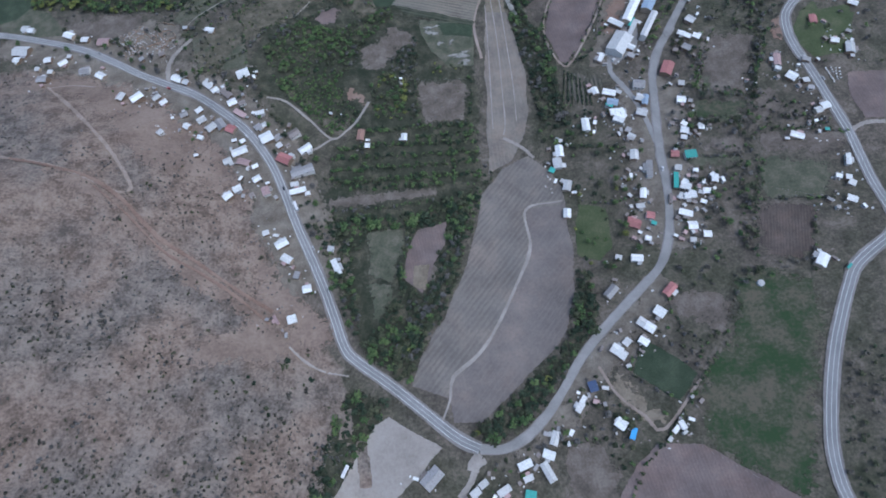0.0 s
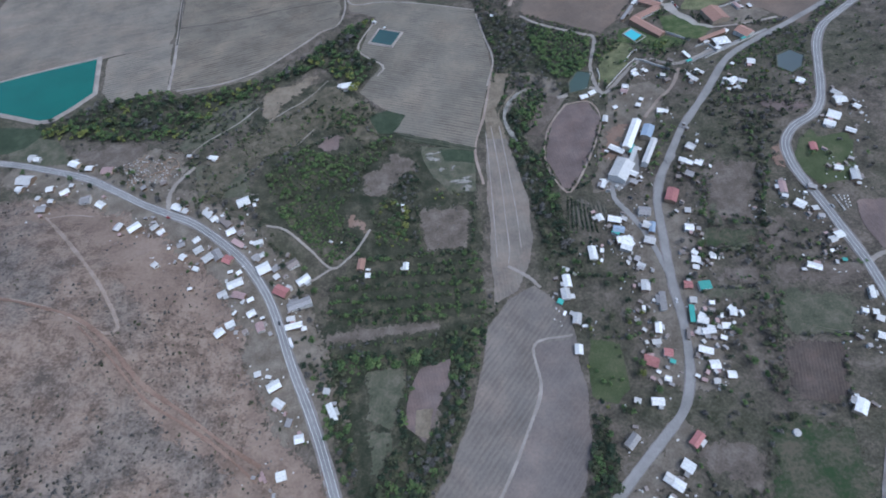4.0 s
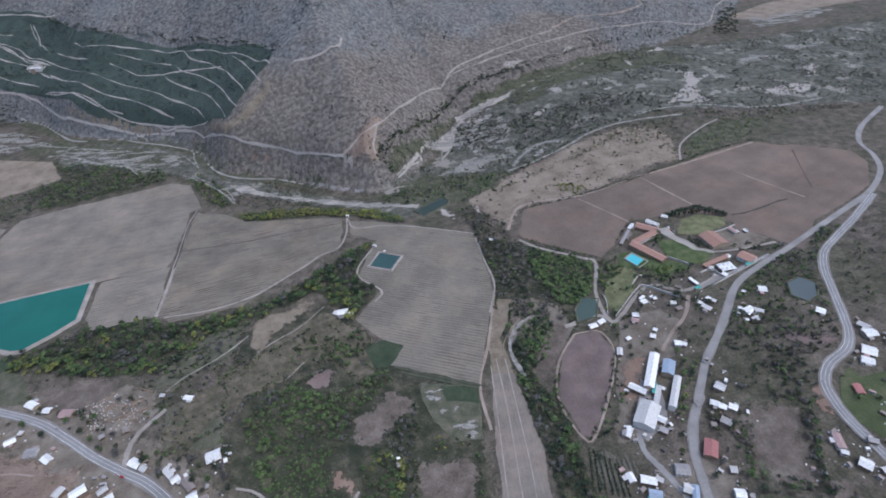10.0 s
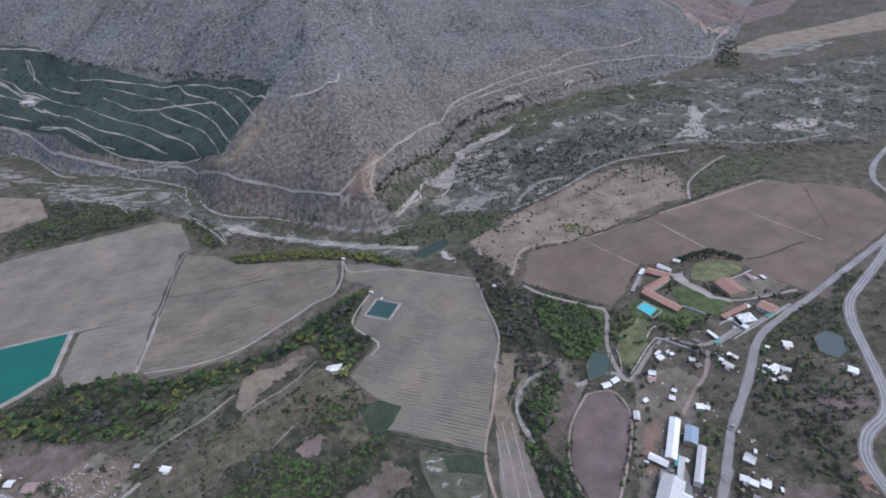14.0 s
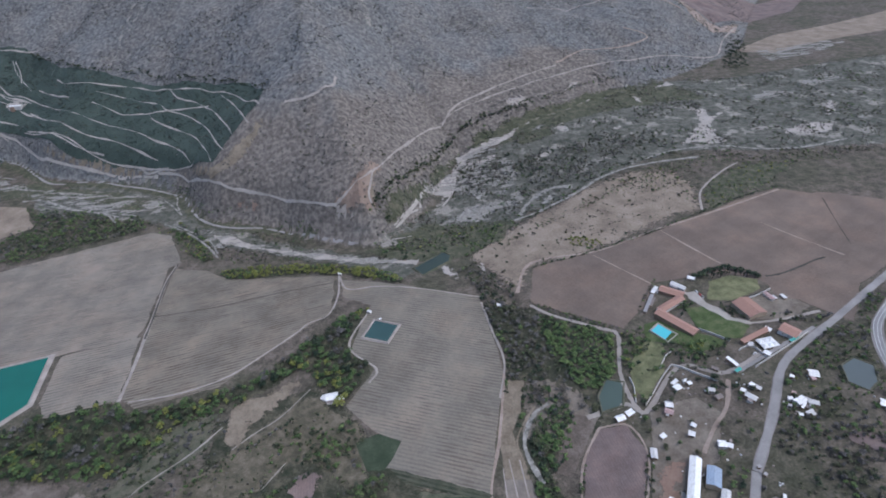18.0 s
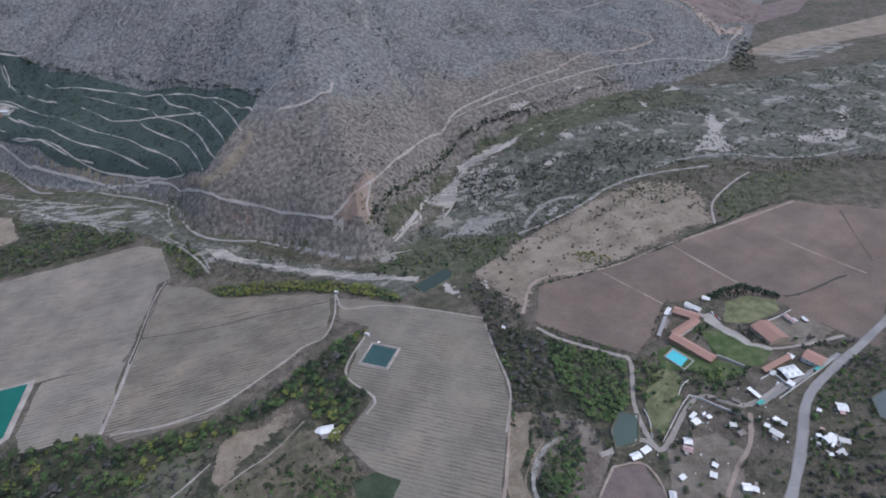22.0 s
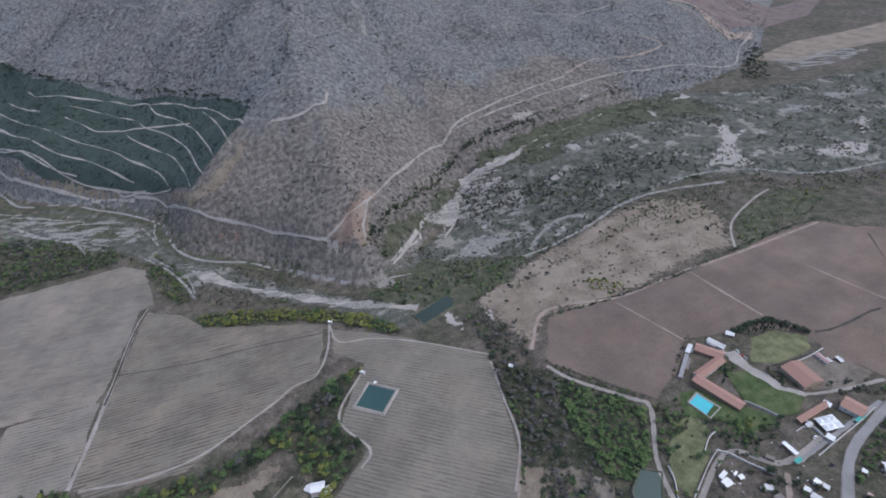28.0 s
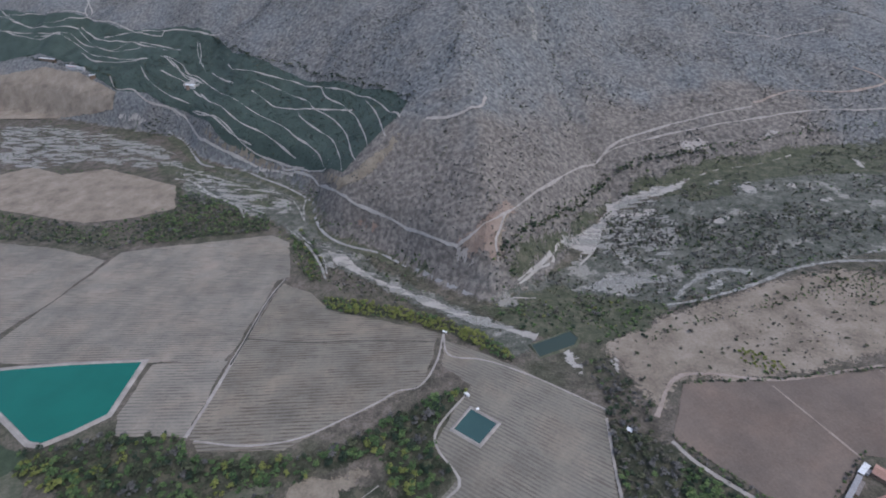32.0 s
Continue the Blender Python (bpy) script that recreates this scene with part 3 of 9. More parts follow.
ribbon("road_shoulder", LINE, 8.0, M["shoulder"], 0.45, "gravel shoulder beside the road", "road shoulder", wobble=1.0, bench=8.0)
road = ribbon("road", LINE, 6.4, M["gravel_road"], 0.6, "pale grey compacted valley road past the estate", "road", wobble=0.1, bench=8.0)
LINE = [(247, -68), (244, -42), (244, -28), (248, -7), (259, 22), (273, 52), (287, 76), (300, 96), (312, 112), (329, 123), (345, 132), (353, 141), (355, 153), (353, 179), (354, 207), (355, 230), (354, 251), (351, 299), (348, 327), (349, 348), (355, 367), (371, 383), (396, 395), (412, 411), (425, 434), (441, 467), (461, 505), (486, 536), (520, 560), (573, 595), (642, 644)]
ribbon("road_shoulder", LINE, 10.2, M["shoulder"], 0.45, "gravel shoulder beside the road", "road shoulder", wobble=1.0, bench=8.0)
road = ribbon("road", LINE, 7.2, M["asphalt"], 0.6, "grey asphalt road winding along the slope", "road", wobble=0.1, bench=8.0)
for s in (-3.0, 3.0):
    ribbon("edge_line", LINE, 0.3, M["marking"], 0.72, "", "", shift=s, parent=road, lane=False, bench=8.0)
ribbon("centre_line", LINE, 0.28, M["marking"], 0.72, "", "", parent=road, lane=False, bench=8.0)

# lanes and tracks
ribbon("track", [(-372, 405), (-343, 375), (-312, 340), (-284, 305), (-263, 272), (-256, 256), (-264, 252), (-286, 265), (-319, 281), (-365, 296)], 3.2, M["dirt"], 0.5, "reddish dirt track winding over the hillside", "track", wobble=0.5)
ribbon("track", [(-370, 402), (-348, 406), (-320, 400), (-290, 400)], 3.0, M["dirt"], 0.5, "dirt track joining the road", "track", wobble=0.5)
patch("bare_slope", [(-324, 280), (-289, 269), (-260, 246), (-230, 210), (-201, 186), (-164, 157), (-140, 141), (-123, 129), (-128, 112), (-154, 127), (-177, 144), (-208, 163), (-237, 196), (-263, 225), (-293, 257), (-330, 275)], M["hill_soil"], 0.5, "worn reddish soil along the hillside track", "slope", wobble=4, clear=False, soft=12)
patch("bare_slope", [(-411, 434), (-343, 420), (-272, 380), (-223, 345), (-187, 301), (-158, 246), (-162, 225), (-190, 248), (-215, 271), (-232, 276), (-261, 294), (-280, 320), (-332, 381), (-380, 397)], M["hill_soil"], 0.5, "bare reddish ground behind the hillside houses", "slope", wobble=6, clear=False, soft=16)
patch("bare_slope", [(-171, 226), (-147, 203), (-133, 164), (-107, 135), (-94, 113), (-107, 99), (-136, 101), (-196, 95), (-190, 117), (-161, 127), (-161, 166)], M["hill_soil"], 0.48, "bare reddish ground below the lowest house", "slope", wobble=6, clear=False, soft=16)
ribbon("track", [(-356, 293), (-320, 280), (-289, 268), (-260, 245), (-230, 209), (-201, 186), (-172, 162), (-144, 141)], 3.2, M["red_dirt"], 1.2, "wheel-worn reddish dirt track fading on the slope", "track", wobble=1.0)
ribbon("track", [(-282, 258), (-255, 231), (-224, 195), (-195, 174), (-171, 155), (-145, 130)], 1.8, M["red_dirt"], 1.25, "second rut of the hillside track", "track", wobble=1.2)
ribbon("track", [(-130, 110), (-119, 98), (-106, 89), (-86, 83)], 1.8, M["pale_dirt"], 1.3, "narrow pale footpath to the house", "track", wobble=0.5)
ribbon("track", [(-252, 395), (-255, 418), (-250, 435), (-235, 456)], 5, M["pale_dirt"], 0.5, "pale dirt lane off the road", "track", wobble=0.5)
ribbon("track", [(111, 214), (78, 211), (75, 174), (56, 140), (32, 104), (16, 87), (-5, 72), (-10, 55), (-18, 40)], 2.8, M["pale_dirt"], 0.5, "pale dirt farm track across the field", "track", wobble=0.5)
ribbon("track", [(204, 253), (202, 278), (198, 303), (191, 325), (185, 341), (187, 359)], 5, M["gravel_road"], 0.5, "grey lane between village houses", "track", wobble=0.5)
ribbon("track", [(6, 16), (-2, 6), (11, 10)], 5, M["pale_dirt"], 0.5, "pale dirt turnout by the road", "track", wobble=0.5)
ribbon("track", [(7, 14), (-1, -2), (-11, -13)], 5, M["pale_dirt"], 0.5, "pale dirt lane between houses", "track", wobble=0.5)
ribbon("track", [(387, 232), (370, 234), (356, 228)], 4, M["pale_dirt"], 0.5, "pale dirt lane joining the road", "track", wobble=0.5)
ribbon("track", [(-153, 364), (-135, 358), (-113, 335), (-92, 311), (-77, 320), (-67, 330), (-54, 351)], 2.6, M["pale_dirt"], 0.6, "narrow dirt lane between orchards", "track", wobble=0.5)
ribbon("track", [(-92, 311), (-108, 300), (-121, 294)], 2.6, M["pale_dirt"], 0.6, "narrow dirt lane to the road", "track", wobble=0.5)
ribbon("track", [(108, 66), (117, 43), (132, 26), (143, 15), (178, 46)], 2.5, M["dirt"], 0.5, "narrow dirt path between plots", "track", wobble=0.5)
ribbon("track", [(166, 493), (206, 498), (219, 486), (258, 520), (280, 528), (307, 510), (354, 525)], 5, M["pale_dirt"], 0.5, "pale lane beside the estate wall", "track", wobble=0.5)
ribbon("track", [(215, 484), (212, 504), (216, 537), (235, 587), (222, 601), (177, 635), (158, 657)], 4.5, M["pale_dirt"], 0.5, "pale lane along the field edge", "track", wobble=0.5)
ribbon("track", [(305, 501), (286, 473), (266, 457), (244, 436)], 4, M["dirt"], 0.5, "dirt lane into the village", "track", wobble=0.5)
ribbon("track", [(335, 640), (356, 580), (370, 571), (402, 568), (453, 571)], 4, M["pale_dirt"], 0.5, "pale drive through the estate garden", "track", wobble=0.5)
ribbon("track", [(317, 507), (376, 529), (429, 549)], 4, M["gravel_road"], 0.5, "lane beside the white tent", "track", wobble=0.5)
ribbon("track", [(-314, 873), (-314, 825), (-301, 735), (-293, 658), (-291, 600)], 4.4, M["pale_dirt"], 0.5, "pale farm track beside a ditch between fields", "track", wobble=0.5)
ribbon("track", [(-313, 873), (-313, 822), (-300, 733), (-296, 694)], 2.2, M["ditch"], 0.75, "dark ditch between fields", "track", wobble=0.3)
ribbon("track", [(-299, 739), (-228, 742), (-156, 755), (-79, 764)], 1.6, M["ditch"], 0.5, "dark furrow between ploughed fields", "track", wobble=0.3)
ribbon("track", [(-72, 779), (-71, 731), (-81, 693), (-103, 682), (-118, 666), (-147, 641), (-183, 614), (-229, 600), (-281, 598)], 2.6, M["pale_dirt"], 0.5, "pale track along the field edge", "track", wobble=0.5)
ribbon("track", [(-72, 779), (-59, 743), (-20, 740), (30, 723), (106, 685)], 2.6, M["pale_dirt"], 0.5, "pale track at the head of the field", "track", wobble=0.5)
ribbon("track", [(-33, 687), (-55, 633), (-26, 594), (-34, 576)], 2.6, M["pale_dirt"], 0.5, "pale track beside the small pond", "track", wobble=0.5)
ribbon("track", [(103, 676), (105, 630), (108, 578), (93, 532)], 2.6, M["pale_dirt"], 0.5, "pale track along the field edge", "track", wobble=0.5)
ribbon("track", [(104, 561), (83, 490), (64, 437), (65, 390)], 3, M["dirt"], 0.5, "pale dirt farm track", "track", wobble=0.5)
ribbon("track", [(-74, 908), (-50, 916), (-13, 953), (31, 1037), (98, 1162), (136, 1214), (202, 1272), (306, 1324), (421, 1384)], 3.4, M["pale_dirt"], 1.2, "dirt track climbing the mountain", "track", wobble=1.6)
ribbon("track", [(136, 1214), (223, 1267), (326, 1310), (482, 1375), (678, 1431), (862, 1472), (935, 1549), (1060, 1688)], 3.0, M["pale_dirt"], 1.2, "dirt track along the mountain foot", "track", wobble=1.6)
ribbon("track", [(-151, 1117), (-105, 1110), (-69, 1127), (-61, 1167)], 4, M["pale_dirt"], 1.2, "pale cut track on the mountain", "track", wobble=1.2)
ribbon("track", [(801, 1700), (863, 1661), (952, 1631), (1029, 1641)], 5, M["dirt"], 1.2, "dirt track on the far slope", "track", wobble=1.0)
ribbon("track", [(640, 1527), (694, 1500), (609, 1464), (522, 1450), (424, 1393)], 4, M["dirt"], 1.2, "dirt track on the far slope", "track", wobble=1.0)
ribbon("track", [(149, 683), (174, 734), (208, 746), (276, 743), (370, 769), (443, 785), (589, 827)], 4, M["dirt"], 0.5, "dirt track along the field boundary", "track", wobble=0.8)
ribbon("track", [(450, 796), (480, 851), (542, 900), (585, 924)], 3, M["pale_dirt"], 0.5, "pale footpath through scrub", "track", wobble=0.5)

# riverside and wild land
patch("riverbed", [(-655, 1158), (-623, 1208), (-555, 1223), (-434, 1177), (-345, 1094), (-292, 1005), (-186, 917), (-48, 835), (36, 788), (48, 767), (6, 749), (-91, 819), (-194, 877), (-281, 925), (-354, 983), (-441, 1040), (-530, 1069), (-618, 1089)], M["riverbed"], 0.2, "scrubby riverbed with pale stones", "riverbed", clear=False, wobble=6, soft=16)
patch("riverbed", [(-33, 856), (15, 898), (108, 982), (156, 1097), (279, 1176), (439, 1253), (646, 1358), (820, 1320), (1175, 1365), (1572, 1417), (1253, 1044), (980, 905), (788, 937), (645, 956), (523, 988), (416, 961), (316, 914), (220, 876), (143, 817), (67, 806), (10, 827)], M["riverbed"], 0.22, "wide dry riverbed with scrub and pale sand", "riverbed", clear=False, wobble=6, soft=16)
patch("meadow", [(-13, 894), (41, 983), (130, 1117), (195, 1190), (319, 1242), (493, 1302), (670, 1351), (714, 1213), (598, 1217), (414, 1188), (239, 1147), (165, 1147), (122, 1069), (52, 953), (7, 888)], M["wet_green"], 0.3, "damp green meadow along the mountain foot", "meadow", wobble=7, clear=False, soft=14)
patch("meadow", [(-34, 838), (12, 854), (90, 863), (173, 879), (196, 848), (156, 813), (107, 788), (50, 785), (2, 803)], M["wet_green"], 0.3, "damp green meadow by the river", "meadow", wobble=7, clear=False, soft=14)
patch("dry_flat", [(113, 797), (143, 817), (189, 848), (240, 872), (296, 903), (355, 924), (403, 944), (468, 924), (474, 868), (448, 796), (410, 793), (363, 775), (286, 751), (228, 735), (181, 735), (155, 694), (139, 694), (132, 740), (110, 766)], M["dry_flat"], 0.25, "pale dry flat dotted with small bushes", "dry land", wobble=5, clear=False, soft=24)
patch("meadow", [(473, 846), (572, 918), (682, 908), (590, 847), (453, 789)], M["wet_green"], 0.28, "patchy green scrub beside the river", "meadow", wobble=7, clear=False, soft=14)
patch("sand_bank", [(107, 770), (125, 771), (132, 714), (130, 694), (119, 728)], M["sand"], 0.45, "pale sand and stones in the riverbed", "sand", wobble=6.0, clear=False, soft=7)
patch("sand_bank", [(55, 766), (76, 770), (91, 740), (92, 726), (71, 734)], M["sand"], 0.45, "pale sand and stones in the riverbed", "sand", wobble=6.0, clear=False, soft=7)
ribbon("river_channel", [(-280, 952), (-223, 909), (-163, 874), (-92, 838), (-33, 811), (36, 788)], 11, M["sand"], 0.5, "pale stony river channel", "river", wobble=7.0)
patch("yards", [(-428, 528), (-341, 493), (-264, 440), (-205, 404), (-168, 371), (-142, 341), (-120, 305), (-106, 271), (-93, 229), (-82, 200), (-71, 167), (-134, 146), (-145, 177), (-156, 208), (-169, 250), (-179, 276), (-195, 302), (-215, 324), (-244, 351), (-301, 385), (-372, 434), (-453, 467)], M["yard"], 0.18, "bare brown yards along the road", "yard", wobble=4.0, clear=False, soft=9)
patch("yards", [(157, 162), (166, 184), (172, 213), (175, 241), (180, 272), (186, 304), (194, 336), (249, 323), (241, 291), (235, 261), (230, 234), (227, 204), (219, 169), (210, 143)], M["yard"], 0.18, "bare yards along the village road", "yard", wobble=4.0, clear=False, soft=9)
patch("yards", [(29, 16), (43, 22), (63, 37), (80, 55), (97, 75), (122, 97), (153, 121), (173, 137), (187, 119), (167, 102), (136, 79), (113, 58), (97, 39), (78, 19), (55, 2), (38, -5)], M["yard"], 0.18, "bare yards along the village road", "yard", wobble=4.0, clear=False, soft=9)
patch("yards", [(223, 485), (268, 489), (276, 468), (251, 426), (210, 409), (181, 377), (190, 350), (167, 356), (192, 414)], M["yard"], 0.2, "bare yards of the upper village", "yard", wobble=3, clear=False)
patch("field", [(267, 335), (301, 325), (284, 287), (254, 305)], M["plum"], 0.3, "rough plum-brown plot behind houses", "field", wobble=2.5, soft=5)
patch("field", [(246, 291), (271, 285), (283, 278), (279, 263), (262, 261), (238, 275)], M["weeds"], 0.3, "weedy garden plot", "field", wobble=2.5, soft=5)
patch("grass_patch", [(267, 279), (280, 278), (277, 265), (266, 263)], M["grass"], 0.36, "green grassy corner", "grass", wobble=2.5, soft=6)
patch("field", [(242, 253), (276, 243), (268, 225), (239, 235)], M["fallow"], 0.3, "brown garden plot", "field", wobble=2.5, soft=5)
patch("field", [(223, 239), (266, 225), (262, 215), (224, 222)], M["weeds"], 0.3, "weedy garden plot", "field", wobble=2.5, soft=5)
# grove floors: the shade in the gaps between trees is part of their colour
patch("grove_floor", [(-53, 492), (-16, 485), (17, 446), (63, 423), (60, 365), (50, 297), (39, 242), (19, 192), (4, 151), (-14, 123), (-31, 88), (-42, 72), (-76, 94), (-85, 132), (-98, 174), (-109, 207), (-108, 241), (-93, 258), (-97, 290), (-74, 320), (-106, 344), (-154, 366), (-177, 405), (-162, 452), (-115, 483)], M["shade_toned_floor"], 0.14, "grassy ground under trees with shade darkened into its colour", "ground", wobble=4, clear=False, soft=9)
patch("grove_floor", [(-494, 563), (-456, 560), (-402, 575), (-348, 602), (-295, 601), (-277, 583), (-212, 585), (-148, 608), (-109, 644), (-65, 678), (-31, 698), (-43, 654), (-51, 632), (-31, 594), (-65, 551), (-78, 573), (-107, 610), (-164, 570), (-219, 553), (-256, 507), (-315, 511), (-390, 534), (-444, 536), (-478, 535)], M["shade_toned_floor"], 0.14, "grassy ground under trees with shade darkened into its colour", "ground", wobble=4, clear=False, soft=9)
patch("grove_floor", [(-188, 556), (-105, 578), (-78, 573), (-52, 539), (-22, 490), (-19, 459), (10, 454), (65, 437), (62, 417), (-20, 431), (-156, 409), (-162, 442), (-184, 501)], M["shade_toned_floor"], 0.14, "grassy ground under trees with shade darkened into its colour", "ground", wobble=4, clear=False, soft=9)
patch("grove_floor", [(123, 546), (144, 536), (157, 504), (133, 472), (118, 440), (133, 402), (134, 370), (133, 331), (135, 295), (111, 291), (107, 316), (107, 359), (102, 410), (99, 445), (102, 500)], M["shade_toned_floor"], 0.14, "grassy ground under trees with shade darkened into its colour", "ground", wobble=4, clear=False, soft=9)
patch("grove_floor", [(108, 147), (118, 145), (120, 107), (101, 82), (76, 57), (49, 33), (21, 21), (1, 28), (11, 36), (37, 51), (68, 74), (90, 95), (102, 122)], M["shade_toned_floor"], 0.14, "grassy ground under trees with shade darkened into its colour", "ground", wobble=4, clear=False, soft=9)
patch("grove_floor", [(-114, -6), (-106, 30), (-99, 53), (-84, 73), (-56, 59), (-70, 38), (-88, 12), (-99, -2), (-109, -17)], M["shade_toned_floor"], 0.14, "grassy ground under trees with shade darkened into its colour", "ground", wobble=4, clear=False, soft=9)
patch("grove_floor", [(104, 676), (158, 657), (201, 621), (228, 585), (213, 538), (185, 520), (181, 493), (170, 471), (149, 483), (126, 526), (110, 547), (108, 574), (105, 624)], M["shade_toned_floor"], 0.14, "grassy ground under trees with shade darkened into its colour", "ground", wobble=4, clear=False, soft=9)
patch("grove_floor", [(-245, 836), (-192, 834), (-119, 821), (-61, 803), (0, 765), (13, 742), (0, 743), (-60, 777), (-130, 798), (-199, 803), (-231, 808)], M["shade_toned_floor"], 0.14, "grassy ground under trees with shade darkened into its colour", "ground", wobble=4, clear=False, soft=9)

# fields
M["rows_west"] = earth("ploughed_rows_west", (0.14, 0.126, 0.103), (0.18, 0.161, 0.132), (0.216, 0.193, 0.158), 55, 2.2, rows=9.0, row_tone=(0.09, 0.079, 0.062), row_mix=0.75, row_gap=4.0, contrast=0.13)
M["rows_mid"] = earth("ploughed_rows_middle", (0.119, 0.105, 0.083), (0.152, 0.134, 0.106), (0.182, 0.161, 0.127), 55, 2.2, rows=11.0, row_tone=(0.07, 0.06, 0.046), row_mix=0.85, row_gap=4.0, contrast=0.13)
M["rows_pond"] = earth("ploughed_rows_pond", (0.123, 0.111, 0.089), (0.158, 0.142, 0.114), (0.19, 0.17, 0.137), 70, 2.2, rows=-24.1, row_tone=(0.085, 0.074, 0.06), row_mix=0.7, row_gap=3.8, contrast=0.13)
M["rows_strip"] = earth("ploughed_rows_strip", (0.133, 0.115, 0.097), (0.17, 0.148, 0.124), (0.204, 0.178, 0.149), 30, 2.2, rows=-91.7, row_tone=(0.22, 0.198, 0.17), row_mix=0.4, row_gap=3.4, contrast=0.13)
M["rows_river"] = earth("ploughed_rows_river", (0.121, 0.107, 0.094), (0.155, 0.137, 0.12), (0.186, 0.164, 0.144), 40, 2.2, rows=45.9, row_tone=(0.1, 0.087, 0.073), row_mix=0.5, row_gap=4.0, contrast=0.13)
M["smooth_field"] = earth("harrowed_field", (0.112, 0.097, 0.087), (0.143, 0.124, 0.112), (0.172, 0.149, 0.134), 40, 2.2, rows=45.9, row_tone=(0.175, 0.152, 0.14), row_mix=0.35, row_gap=4.0, contrast=0.13)
M["brown_field"] = earth("brown_bare_field", (0.104, 0.082, 0.066), (0.133, 0.105, 0.084), (0.16, 0.126, 0.101), 80, 2.2, rows=-63.4, row_tone=(0.15, 0.115, 0.09), row_mix=0.07, row_gap=5.0, contrast=0.13)
M["crop_rows"] = earth("crop_rows", (0.03, 0.04, 0.024), (0.05, 0.056, 0.036), (0.085, 0.082, 0.058), 12, 1.4, rows=-24.1, row_tone=(0.018, 0.024, 0.015), row_mix=0.9, row_gap=4.0)
patch("field", [(90, 266), (103, 249), (112, 232), (112, 210), (78, 211), (75, 174), (56, 140), (32, 104), (16, 87), (-5, 72), (-9, 57), (-37, 70), (-28, 92), (-4, 122), (12, 155), (32, 196), (43, 232), (65, 256)], M["rows_river"], 0.4, "grey ploughed field with fine furrows", "field")
patch("field", [(112, 210), (110, 173), (102, 127), (88, 96), (66, 76), (35, 54), (11, 38), (-8, 40), (-9, 57), (-5, 72), (16, 87), (32, 104), (56, 140), (75, 174), (78, 211)], M["smooth_field"], 0.4, "smooth grey-brown harrowed field", "field")
patch("field", [(78, 449), (99, 445), (103, 403), (105, 363), (99, 318), (89, 291), (74, 264), (52, 255), (55, 279), (61, 326), (68, 379)], M["rows_strip"], 0.4, "long narrow field with pale wheel lines", "field")
patch("field", [(102, 551), (122, 547), (107, 512), (95, 493), (99, 446), (78, 450), (84, 495)], M["tan"], 0.38, "narrow bare strip of fallow soil", "field")
patch("field", [(-57, 49), (-22, 23), (-37, 7), (-57, -8), (-99, -2), (-80, 27), (-67, 45)], M["lot"], 0.4, "pale bare sandy lot by the bridge", "lot")
patch("field", [(-609, 913), (-542, 938), (-390, 985), (-352, 968), (-312, 880), (-325, 868), (-305, 718), (-308, 699), (-388, 688), (-550, 663), (-573, 663), (-599, 687)], M["rows_west"], 0.4, "large grey-pink ploughed field in fine rows", "field")
patch("field", [(-952, 917), (-838, 916), (-728, 913), (-618, 888), (-606, 777), (-613, 701), (-636, 656)], M["rows_west"], 0.4, "grey ploughed field beside a ditch", "field")
patch("field", [(-385, 684), (-303, 698), (-292, 602), (-361, 593), (-375, 616)], M["rows_west"], 0.4, "ploughed field in coarse pale rows", "field")
patch("field", [(-314, 862), (-264, 843), (-226, 808), (-148, 794), (-79, 780), (-78, 696), (-94, 686), (-127, 655), (-168, 624), (-192, 601), (-271, 588), (-288, 601), (-296, 715)], M["rows_mid"], 0.4, "grey-brown ploughed field in long rows", "field")
patch("field", [(-66, 768), (16, 733), (101, 684), (103, 620), (104, 566), (80, 491), (62, 438), (-19, 479), (-6, 501), (-33, 519), (-57, 551), (-25, 597), (-54, 627), (-29, 701), (-65, 727)], M["rows_pond"], 0.4, "pale grey ploughed field round a pond", "field")
patch("field", [(183, 732), (267, 740), (366, 762), (495, 805), (585, 830), (653, 788), (680, 755), (469, 546), (449, 589), (431, 638), (420, 649), (386, 665), (357, 659), (311, 661), (283, 627), (245, 596), (211, 621), (161, 663)], M["brown_field"], 0.4, "large brown bare field", "field")
patch("field", [(540, 798), (640, 806), (707, 764), (705, 726), (657, 667), (582, 629), (500, 591), (443, 595), (428, 606), (439, 639), (458, 619), (532, 659)], M["brown_field"], 0.45, "brown bare field beyond the estate", "field")
patch("field", [(171, 478), (195, 476), (201, 449), (185, 416), (150, 365), (141, 369), (135, 409), (147, 448)], M["plum"], 0.4, "small plum-brown ploughed field", "field")
patch("field", [(156, 500), (175, 490), (150, 459), (133, 441), (123, 447), (139, 474)], M["fallow"], 0.38, "small strip of bare soil", "field")
patch("field", [(136, 6), (164, 1), (192, -20), (225, -46), (167, -60), (105, -43), (102, -26), (119, -5)], M["plum"], 0.4, "plum-brown ploughed field beside the slope", "field")
patch("field", [(185, 120), (218, 102), (204, 77), (175, 91), (172, 110)], M["fallow"], 0.4, "square grey bare plot behind houses", "field", wobble=3, soft=5)
patch("field", [(145, 78), (153, 74), (177, 51), (158, 35), (132, 58)], M["crop"], 0.4, "small dark green crop plot", "field")
patch("meadow", [(225, 123), (245, 125), (281, 109), (277, 77), (252, 23), (226, -40), (212, -35), (169, -2), (167, 20), (185, 54), (209, 76)], M["pasture"], 0.35, "rough green pasture with brown patches", "meadow", wobble=3, clear=False, soft=14)
patch("field", [(266, 180), (311, 167), (286, 124), (246, 132)], M["dark_rows"], 0.35, "brown fallow plot", "field", wobble=3, soft=5)
